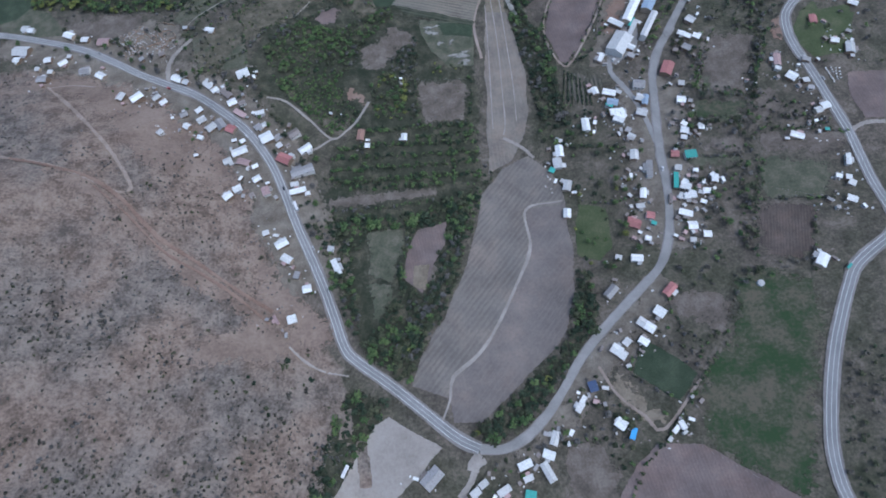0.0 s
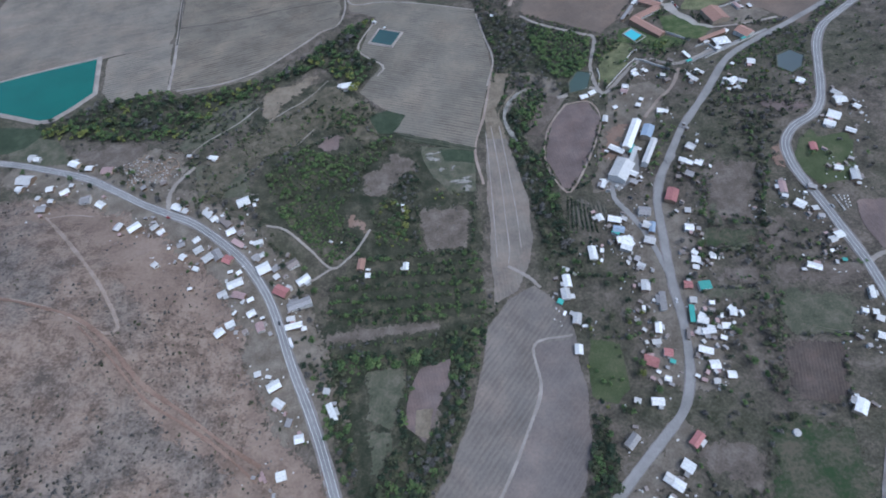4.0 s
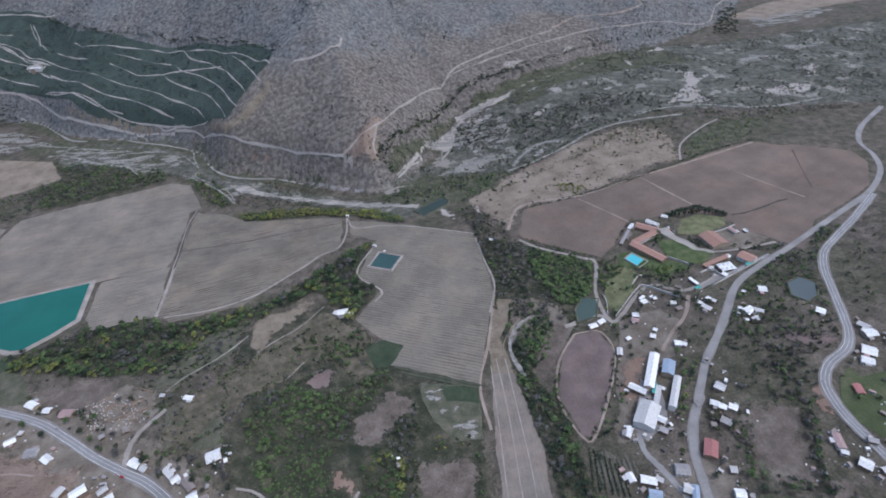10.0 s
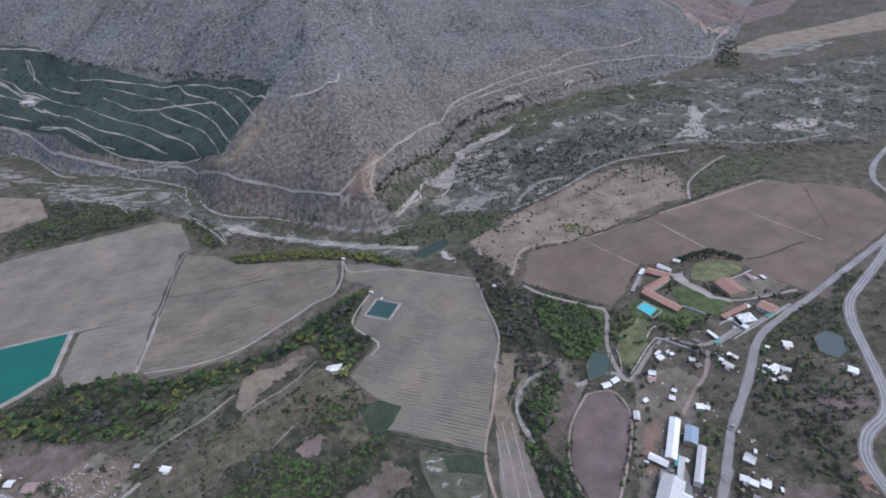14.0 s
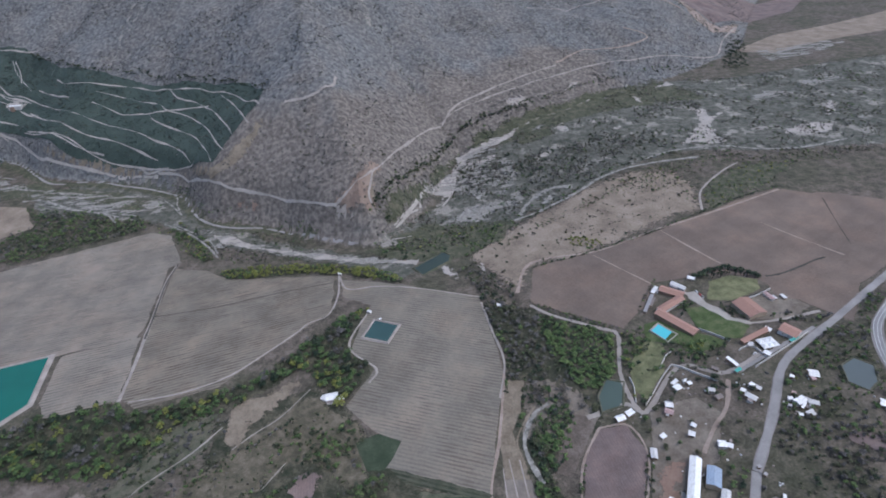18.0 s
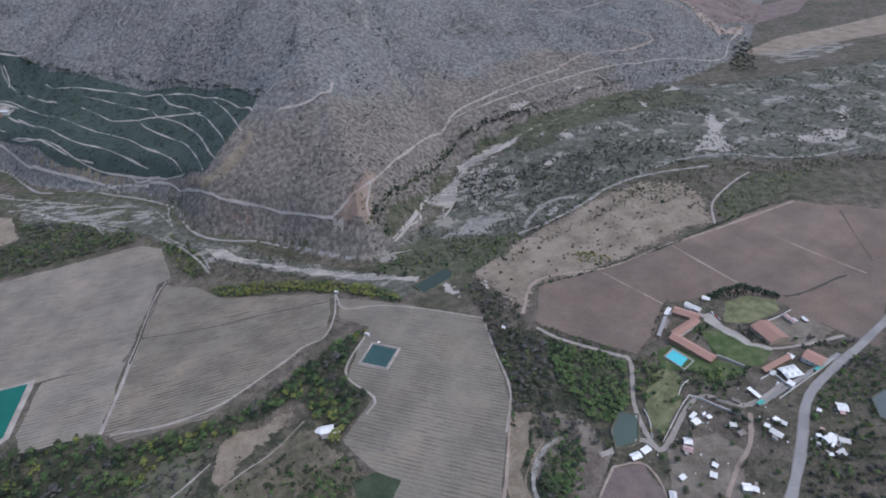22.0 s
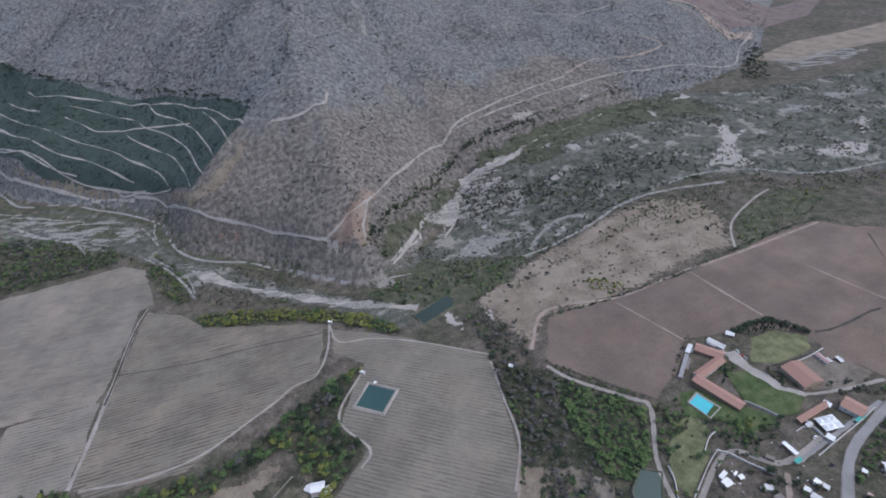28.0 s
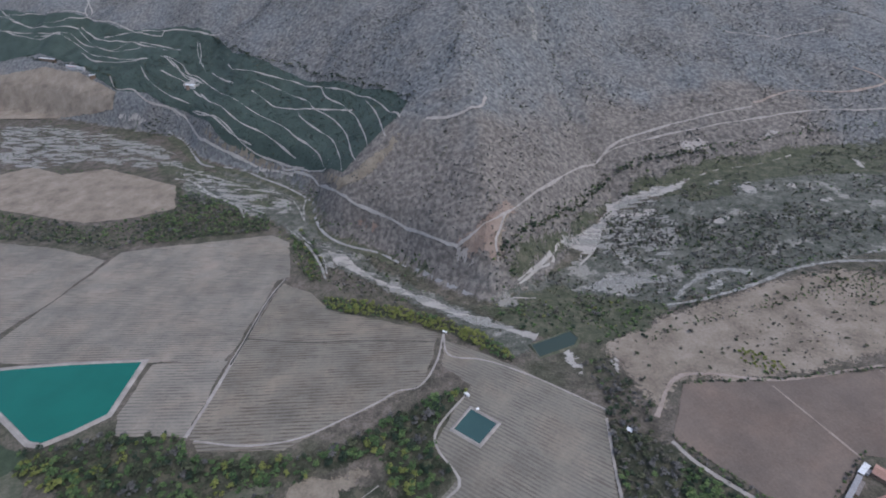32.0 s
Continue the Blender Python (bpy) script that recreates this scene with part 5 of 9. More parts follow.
patch("sand_bank", [(143, 978), (165, 973), (170, 953), (151, 952)], M["stones"], 0.5, "pale sand drift in the riverbed", "sand", wobble=4.5, clear=False, soft=5)
patch("sand_bank", [(19, 920), (42, 952), (39, 944), (23, 921)], M["stones"], 0.5, "pale sand drift in the riverbed", "sand", wobble=4.5, clear=False, soft=4)
ribbon("track", [(9, 893), (26, 914), (40, 937), (52, 963), (79, 1014)], 3, M["sand"], 0.7, "pale sandy path through the meadow", "track", wobble=1.0)
ribbon("track", [(37, 927), (56, 953), (55, 964)], 2.4, M["sand"], 0.7, "pale sandy path through the meadow", "track", wobble=1.0)
ribbon("track", [(93, 954), (115, 992), (127, 1037), (127, 1069)], 2.6, M["sand"], 0.7, "pale sandy path through the scrub", "track", wobble=1.0)
ribbon("track", [(212, 893), (230, 913), (252, 929), (278, 940), (306, 931)], 8, M["stones"], 0.6, "pale bend of a dry side channel", "track", wobble=2.5)
ribbon("track", [(192, 866), (218, 872), (242, 880), (276, 895), (318, 916), (353, 937), (407, 954), (468, 959), (539, 960)], 5, M["stones"], 0.6, "pale stony side channel", "track", wobble=2.0)
ribbon("track", [(291, 1203), (337, 1227), (400, 1244), (465, 1275)], 2, M["pale_dirt"], 0.7, "faint path through the meadow", "track", wobble=0.8)
patch("yard", [(-79, 910), (-62, 906), (-45, 891), (-49, 884), (-74, 897)], M["pale_dirt"], 1.0, "pale bare pad beside the mountain track", "yard", wobble=2, clear=False, soft=4)
ribbon("track", [(-12, 956), (-18, 925), (-22, 908), (-17, 893)], 3, M["pale_dirt"], 1.4, "pale dirt track down to the meadow", "track", wobble=1.0)
patch("bare_slope", [(265, 1262), (311, 1281), (336, 1264), (291, 1248)], M["pale_dirt"], 1.0, "pale bare scar at the mountain foot", "slope", wobble=4, clear=False, soft=7)
patch("bare_slope", [(396, 1288), (436, 1318), (468, 1330), (435, 1297)], M["pale_dirt"], 1.0, "pale bare scar at the mountain foot", "slope", wobble=4, clear=False, soft=7)
patch("bare_slope", [(470, 1328), (511, 1354), (549, 1368), (506, 1339)], M["pale_dirt"], 1.0, "pale bare scar at the mountain foot", "slope", wobble=4, clear=False, soft=7)

# threads and drifts of pale stone
for ring in ([(-664, 1212), (-609, 1179), (-531, 1152), (-469, 1137), (-404, 1111), (-380, 1070), (-401, 1048), (-452, 1070), (-507, 1076), (-555, 1104), (-626, 1139)], [(-341, 994), (-296, 981), (-244, 952), (-224, 912), (-262, 910), (-304, 936)], [(-711, 1193), (-644, 1208), (-524, 1147), (-441, 1142), (-385, 1089), (-422, 1054), (-489, 1080), (-591, 1119)], [(-1348, 1415), (-1212, 1433), (-991, 1384), (-805, 1313), (-690, 1221), (-783, 1203), (-942, 1231), (-1015, 1187), (-1114, 1185)], [(-234, 922), (-157, 885), (-93, 850), (-34, 827), (23, 800), (8, 786), (-62, 808), (-136, 843), (-203, 885)]):
    patch("sand_bank", ring, M["braid_west"], 0.62, "broken threads of pale river stones", "sand", wobble=5, clear=False, soft=9)
for run in ([(-649, 1148), (-576, 1111), (-498, 1074), (-431, 1036)], [(-487, 1068), (-464, 1035)], [(-400, 1099), (-376, 1069), (-353, 1034)], [(-375, 1011), (-325, 969), (-285, 923), (-257, 879)], [(-655, 1194), (-575, 1167), (-508, 1143)]):
    ribbon("track", run, 2.6, M["stones"], 0.75, "pale stony thread of the river", "track", wobble=1.4)
for ring in ([(54, 973), (67, 1003), (99, 1045), (128, 1077), (147, 1112), (169, 1156), (202, 1171), (255, 1190), (245, 1169), (210, 1148), (238, 1120), (202, 1111), (177, 1092), (226, 1073), (179, 1050), (146, 1033), (119, 1006), (100, 985), (71, 983)], [(152, 1098), (239, 1084), (240, 1000), (194, 947), (152, 977), (123, 974), (115, 1011)], [(92, 895), (127, 937), (171, 941), (218, 937), (224, 915), (194, 890), (154, 896), (134, 888)]):
    patch("sand_bank", ring, M["braid_east"], 0.64, "broken pale sand drift in the riverbed", "sand", wobble=4, clear=False, soft=7)
patch("sand_bank", [(526, 1004), (579, 1060), (620, 1108), (646, 1167), (670, 1162), (651, 1115), (704, 1152), (669, 1110), (634, 1089), (619, 1037), (622, 999), (586, 996), (565, 1010)], M["sand"], 0.5, "pale sand patch in the scrubby riverbed", "sand", wobble=5, clear=False, soft=5)
patch("sand_bank", [(557, 1282), (581, 1261), (555, 1218), (553, 1244)], M["sand"], 0.5, "pale sand patch in the scrubby riverbed", "sand", wobble=5, clear=False, soft=5)
patch("sand_bank", [(623, 1303), (683, 1351), (682, 1309), (662, 1312)], M["sand"], 0.5, "pale sand patch in the scrubby riverbed", "sand", wobble=5, clear=False, soft=5)
patch("sand_bank", [(897, 1125), (931, 1133), (872, 1071), (842, 1054)], M["sand"], 0.5, "pale sand patch in the scrubby riverbed", "sand", wobble=5, clear=False, soft=5)
patch("sand_bank", [(742, 1028), (814, 1044), (846, 1030), (807, 996), (752, 994), (733, 1008)], M["sand"], 0.5, "pale sand patch in the scrubby riverbed", "sand", wobble=5, clear=False, soft=5)
patch("sand_bank", [(352, 1174), (373, 1182), (374, 1152), (352, 1137)], M["sand"], 0.5, "pale sand patch in the scrubby riverbed", "sand", wobble=5, clear=False, soft=5)
patch("sand_bank", [(416, 1171), (442, 1172), (425, 1146)], M["sand"], 0.5, "pale sand patch in the scrubby riverbed", "sand", wobble=5, clear=False, soft=5)
patch("sand_bank", [(436, 1117), (474, 1137), (472, 1117)], M["sand"], 0.5, "pale sand patch in the scrubby riverbed", "sand", wobble=5, clear=False, soft=5)
patch("sand_bank", [(256, 1063), (305, 1072), (324, 1078), (303, 1054)], M["sand"], 0.5, "pale sand patch in the scrubby riverbed", "sand", wobble=5, clear=False, soft=5)
patch("sand_bank", [(761, 1192), (842, 1225), (897, 1207), (857, 1171), (806, 1175)], M["braid_east"], 0.5, "broken pale sand drift far up the riverbed", "sand", wobble=6, clear=False, soft=9)
patch("sand_bank", [(908, 1246), (970, 1269), (1066, 1279), (1010, 1223), (950, 1221)], M["braid_east"], 0.5, "broken pale sand drift far up the riverbed", "sand", wobble=6, clear=False, soft=9)
patch("sand_bank", [(997, 1502), (1116, 1515), (1225, 1535), (1255, 1494), (1107, 1429), (973, 1402)], M["braid_east"], 0.5, "broken pale sand drift far up the riverbed", "sand", wobble=6, clear=False, soft=9)
ribbon("track", [(205, 879), (228, 910), (251, 933), (274, 939), (299, 931)], 6, M["braid_east"], 0.7, "pale curve of a dry side channel", "track", wobble=2.0)
ribbon("track", [(451, 976), (518, 995), (600, 988), (649, 962), (715, 949), (810, 960)], 4, M["stones"], 0.6, "pale stony side channel", "track", wobble=1.6)
ribbon("track", [(11, 891), (28, 912), (48, 950), (62, 979)], 2.6, M["sand"], 0.75, "pale sandy path through the meadow", "track", wobble=1.0)
ribbon("track", [(5, 867), (24, 868), (34, 870)], 2.4, M["sand"], 0.75, "short pale sandy path", "track", wobble=0.8)

# estate lawns
patch("lawn", [(270, 596), (291, 598), (297, 578), (315, 568), (333, 550), (324, 544), (299, 542), (287, 561), (258, 572)], M["lawn"], 0.46, "green lawn beside the pool", "grass")
patch("lawn", [(323, 608), (344, 607), (370, 565), (351, 551), (335, 555), (322, 572), (320, 588)], M["lawn"], 0.46, "green lawn of the estate", "grass")
patch("lawn", [(243, 561), (259, 570), (269, 564), (259, 545), (240, 527), (223, 520), (230, 541)], M["dry_lawn"], 0.44, "dry grass paddock", "grass")
patch("yard", [(339, 633), (348, 633), (348, 613), (359, 599), (362, 581), (375, 571), (373, 568), (356, 579), (350, 597), (341, 611), (336, 624)], M["sand"], 0.5, "pale gravel drive of the estate", "drive", clear=False)
patch("yard", [(405, 613), (427, 614), (435, 598), (443, 576), (418, 575), (396, 573), (402, 591)], M["yard"], 0.46, "bare soil yard of the estate", "yard", clear=False)
ribbon("track", [(441, 642), (458, 642), (485, 648), (514, 657), (531, 660)], 3, M["ditch"], 0.6, "dark ditch across the brown field", "track", wobble=0.8)
ribbon("track", [(368, 608), (384, 610), (405, 613), (428, 618)], 2.2, M["ditch"], 0.7, "dark ditch beside the estate yard", "track", wobble=0.5)

# dry stream and clearing
patch("yards", [(122, 546), (140, 548), (171, 525), (175, 492), (151, 470), (100, 481), (109, 509)], M["yard"], 0.3, "bare grey-brown clearing by the stream", "yard", wobble=3, clear=False, soft=6)

ribbon("track", [(137, 517), (119, 506), (104, 482), (104, 462), (109, 440)], 3.0, M["stones"], 0.5, "pale stony bed of the dry stream", "track", wobble=1.6)
ribbon("track", [(130, 523), (109, 501), (97, 482), (98, 462)], 1.8, M["tan"], 0.5, "pale terrace edge beside the dry stream", "track", wobble=1.0)

# plots of the upper village
patch("meadow", [(252, 291), (290, 282), (279, 263), (239, 270)], M["pasture"], 0.34, "green grassy plot between hedges", "grass", wobble=3, clear=False, soft=6)
patch("field", [(344, 367), (362, 368), (351, 341), (328, 338)], M["red_dirt"], 0.34, "reddish bare plot", "field", wobble=3, clear=False, soft=6)
patch("field", [(357, 425), (406, 416), (390, 402), (354, 413)], M["plum"], 0.34, "plum-brown bare plot", "field", wobble=2.5, clear=False, soft=5)
patch("yards", [(206, 437), (227, 436), (213, 406), (200, 389), (186, 393)], M["red_dirt"], 0.3, "reddish bare school yard", "yard", wobble=3, clear=False, soft=6)
patch("field", [(300, 291), (321, 282), (307, 256), (286, 261)], M["fallow"], 0.34, "brown garden plot", "field", wobble=3, clear=False, soft=6)
patch("meadow", [(267, 324), (268, 299), (288, 293), (286, 284), (253, 293), (255, 310)], M["weeds"], 0.34, "weedy grey-green plot", "field", wobble=3, clear=False, soft=6)
patch("bare_ground", [(6, 456), (24, 446), (26, 426), (40, 409), (59, 401), (55, 380), (40, 388), (22, 402), (9, 424)], M["braid_east"], 0.4, "pale stony ground with weeds", "ground", wobble=6, clear=False, soft=9)
patch("school_yard", [(212, 409), (222, 398), (215, 363), (191, 351), (185, 366)], M["gravel_road"], 0.34, "pale paved yard between school roofs", "yard")
ribbon("track", [(172, 480), (197, 477), (202, 449), (186, 414), (153, 366), (141, 366), (133, 408), (146, 449), (172, 480)], 2.2, M["dirt"], 0.6, "pale dirt path round the small field", "track", wobble=0.6)


# ---- plants ----
def keep_off(x, y, rings=True):
    ok = np.ones(len(x), bool)
    for line, half in LANES:
        near = (x > line[:, 0].min() - 20) & (x < line[:, 0].max() + 20) & (y > line[:, 1].min() - 20) & (y < line[:, 1].max() + 20) & ok
        if near.any():
            i = np.where(near)[0]
            ok[i] = off_line(x[i], y[i], [tuple(p) for p in line]) > half
    if rings:
        for ring in CLEAR:
            ok &= ~inside(x, y, ring)
    return ok


def sow(ring, gap, seed, share=1.0, clump=0.0, rings=True):
    """Places for plants inside a ring: a shaken lattice, thinned, gathered into clumps."""
    rng = np.random.RandomState(seed)
    xs, ys = np.array([p[0] for p in ring]), np.array([p[1] for p in ring])
    gx, gy = np.meshgrid(np.arange(xs.min(), xs.max(), gap), np.arange(ys.min(), ys.max(), gap))
    x = gx.ravel() + rng.uniform(-0.5, 0.5, gx.size) * gap
    y = gy.ravel() + rng.uniform(-0.5, 0.5, gx.size) * gap
    ok = inside(x, y, ring) & (rng.rand(len(x)) < share)
    if clump:
        ok &= ripple(x, y, clump, seed) + 0.5 * ripple(x, y, clump * 0.4, seed + 1) > rng.uniform(-0.5, 0.35, len(x))
    x, y = x[ok], y[ok]
    ok = keep_off(x, y, rings)
    return x[ok], y[ok]


def leaf_cloud(x, y, tall, wide, leaves, leaf, seed, base=0.15, lobes=4):
    """Crowns of many small leaf clumps round a few lobes: vertices, quads and a tone a plant."""
    rng = np.random.RandomState(seed)
    n = len(x)
    z = height(x, y)
    la = rng.rand(n, lobes) * 2 * np.pi
    lr = rng.uniform(0.1, 0.6, (n, lobes))
    lz = rng.uniform(0.4, 0.8, (n, lobes))
    pick = rng.randint(0, lobes, (n, leaves))
    row = np.arange(n)[:, None]
    ca, cr, cz = la[row, pick], lr[row, pick], lz[row, pick]
    v = rng.normal(size=(n, leaves, 3))
    v /= np.linalg.norm(v, axis=2)[:, :, None]
    v[:, :, 2] = np.abs(v[:, :, 2]) * 0.9 - 0.15
    r = 0.52 * rng.rand(n, leaves) ** 0.4
    cx = x[:, None] + wide[:, None] / 2 * (cr * np.cos(ca) + r * v[:, :, 0] * 1.15)
    cy = y[:, None] + wide[:, None] / 2 * (cr * np.sin(ca) + r * v[:, :, 1] * 1.15)
    cz = z[:, None] + tall[:, None] * np.clip(base + (1 - base) * (cz * 0.85 + 0.42 * r * v[:, :, 2]), 0.03, 1.1)
    c = np.stack([cx, cy, cz], 2)
    nrm = v * 0.7 + rng.normal(size=v.shape) * 0.35 + np.array([0, 0, 1.0])
    nrm /= np.linalg.norm(nrm, axis=2)[:, :, None]
    t1 = np.cross(nrm, rng.normal(size=v.shape))
    t1 /= np.linalg.norm(t1, axis=2)[:, :, None] + 1e-9
    t2 = np.cross(nrm, t1)
    full = np.maximum(leaf * wide / wide.mean(), 0.78 * wide / math.sqrt(leaves))
    s = (full[:, None] * rng.uniform(0.55, 1.25, (n, leaves)))[:, :, None]
    quad = np.stack([c + (t1 + 0.3 * t2) * s, c + (t2 - 0.2 * t1) * s * 0.8, c - t1 * s * 0.9, c - t2 * s * 0.85], 2)
    tone = np.repeat(rng.rand(n), leaves * 4)
    return quad.reshape(-1, 3), tone


def cloud_mesh(name, verts, tone, material):
    n = len(verts) // 4
    me = bpy.data.meshes.new(name)
    me.vertices.add(4 * n), me.loops.add(4 * n), me.polygons.add(n)
    me.vertices.foreach_set("co", verts.ravel())
    me.loops.foreach_set("vertex_index", np.arange(4 * n))
    me.polygons.foreach_set("loop_start", np.arange(0, 4 * n, 4))
    me.update(calc_edges=True)
    me.attributes.new("tone", "FLOAT", "POINT").data.foreach_set("value", tone)
    me.materials.append(material)
    return me


def grove(name, ring, kinds, gap, tall, seed, label, category, leaves=34, leaf=0.75, share=1.0, clump=0.0, rings=True, spread=1.0, lobes=4):
    """One body of plants past counting, in one or more leaf tones."""
    x, y = sow([tuple(p) for p in ring], gap, seed, share, clump, rings)
    rng = np.random.RandomState(seed + 9)
    mood = 0.5 + 0.32 * ripple(x, y, 34, seed + 3) + rng.uniform(-0.4, 0.4, len(x))
    mood = np.argsort(np.argsort(mood)) / max(1, len(x))
    sort = np.searchsorted(np.cumsum([k[1] for k in kinds])[:-1], mood)
    for i, (tone, _) in enumerate(kinds):
        pick = sort == i
        if not pick.any():
            continue
        t = rng.uniform(tall[0], tall[1], pick.sum()) * (1 + 0.35 * ripple(x[pick], y[pick], 15, seed + 5))
        w = t * rng.uniform(0.75, 1.15, pick.sum()) * spread
        v, k = leaf_cloud(x[pick], y[pick], t, w, leaves, leaf, seed + i, lobes=lobes)
        tagged(new(name, cloud_mesh(name, v, k, LEAF[tone])), label, category, kind="stuff")


def hedge(line, kinds, tall, seed, label="ragged hedge of scrub along a plot edge", gap=2.6, width=3.0, share=0.8):
    """Bushes strung along a boundary."""
    c = flowing([tuple(p) for p in line], gap)
    rng = np.random.RandomState(seed)
    c = c[rng.rand(len(c)) < share] if len(c) > 4 else c
    x, y = c[:, 0] + rng.uniform(-1, 1, len(c)) * width / 2, c[:, 1] + rng.uniform(-1, 1, len(c)) * width / 2
    sort = rng.choice(len(kinds), len(x))
    for i, tone in enumerate(kinds):
        if (sort == i).any():
            t = rng.uniform(tall[0], tall[1], (sort == i).sum())
            v, k = leaf_cloud(x[sort == i], y[sort == i], t, t * rng.uniform(0.9, 1.4, len(t)), 22, 0.55, seed + i)
            tagged(new("hedge", cloud_mesh("hedge", v, k, LEAF[tone])), label, "hedge", kind="stuff")


# ---- roofs, walls and woodwork ----
T = dict(
    white=paint("white_roof_sheet", (0.76, 0.77, 0.75), 0.45, 0.14),
    pale=paint("pale_roof_sheet", (0.54, 0.54, 0.525), 0.5, 0.16),
    grey=paint("grey_roof_sheet", (0.33, 0.32, 0.315), 0.55, 0.2),
    dull=paint("weathered_roof_sheet", (0.27, 0.235, 0.215), 0.7, 0.2),
    red=paint("faded_red_roof", (0.40, 0.175, 0.165), 0.65, 0.18),
    pink=paint("pinkish_roof", (0.42, 0.30, 0.285), 0.65, 0.15),
    clay=paint("clay_tiles", (0.33, 0.2, 0.155), 0.75, 0.1, grain=0.7),
    teal=paint("teal_tarp", (0.08, 0.36, 0.31), 0.55, 0.15),
    blue=paint("blue_roof_sheet", (0.29, 0.36, 0.45), 0.5, 0.1),
    sky=paint("bright_blue_tarp", (0.06, 0.30, 0.62), 0.5, 0.05),
    navy=paint("dark_blue_tarp", (0.055, 0.08, 0.15), 0.6, 0.1),
)
WALLS = [paint("ochre_plaster", (0.42, 0.34, 0.25)), paint("white_plaster", (0.62, 0.6, 0.56)), paint("adobe_wall", (0.30, 0.215, 0.155)), paint("board_wall", (0.25, 0.18, 0.125))]
WOOD, GLASS, TRIM = paint("door_wood", (0.16, 0.09, 0.05)), paint("window_glass", (0.03, 0.035, 0.04), 0.12, 0.02), paint("ridge_metal", (0.45, 0.45, 0.46), 0.5)


def box(bm, x0, y0, z0, x1, y1, z1):
    v = [bm.verts.new((x, y, z)) for z in (z0, z1) for x, y in ((x0, y0), (x1, y0), (x1, y1), (x0, y1))]
    for f in ((3, 2, 1, 0), (4, 5, 6, 7), (0, 1, 5, 4), (1, 2, 6, 5), (2, 3, 7, 6), (3, 0, 4, 7)):
        bm.faces.new([v[i] for i in f])


def slab(bm, corners, thick):
    """A sheet with thickness over four corners."""
    top = [bm.verts.new(c) for c in corners]
    low = [bm.verts.new((c[0], c[1], c[2] - thick)) for c in corners]
    bm.faces.new(top), bm.faces.new(low[::-1])
    for i in range(4):
        j = (i + 1) % 4
        bm.faces.new((top[i], low[i], low[j], top[j]))


def sheets(bm, corners, thick, count):
    """A ribbed roof slope from ridge to eave."""
    a, b, c, d = [Vector(v) for v in corners]
    rows = []
    for edge0, edge1, drop in ((a, b, 0), (d, c, 0), (d, c, thick), (a, b, thick)):
        rows.append([bm.verts.new(edge0.lerp(edge1, i / count) + Vector((0, 0, 0.05 * (i % 2) - drop))) for i in range(count + 1)])
    for i in range(count):
        for k in range(4):
            p, q = rows[k], rows[(k + 1) % 4]
            bm.faces.new((p[i], q[i], q[i + 1], p[i + 1]))
    for i in (0, count):
        bm.faces.new([r[i] for r in rows])


HOMES = []


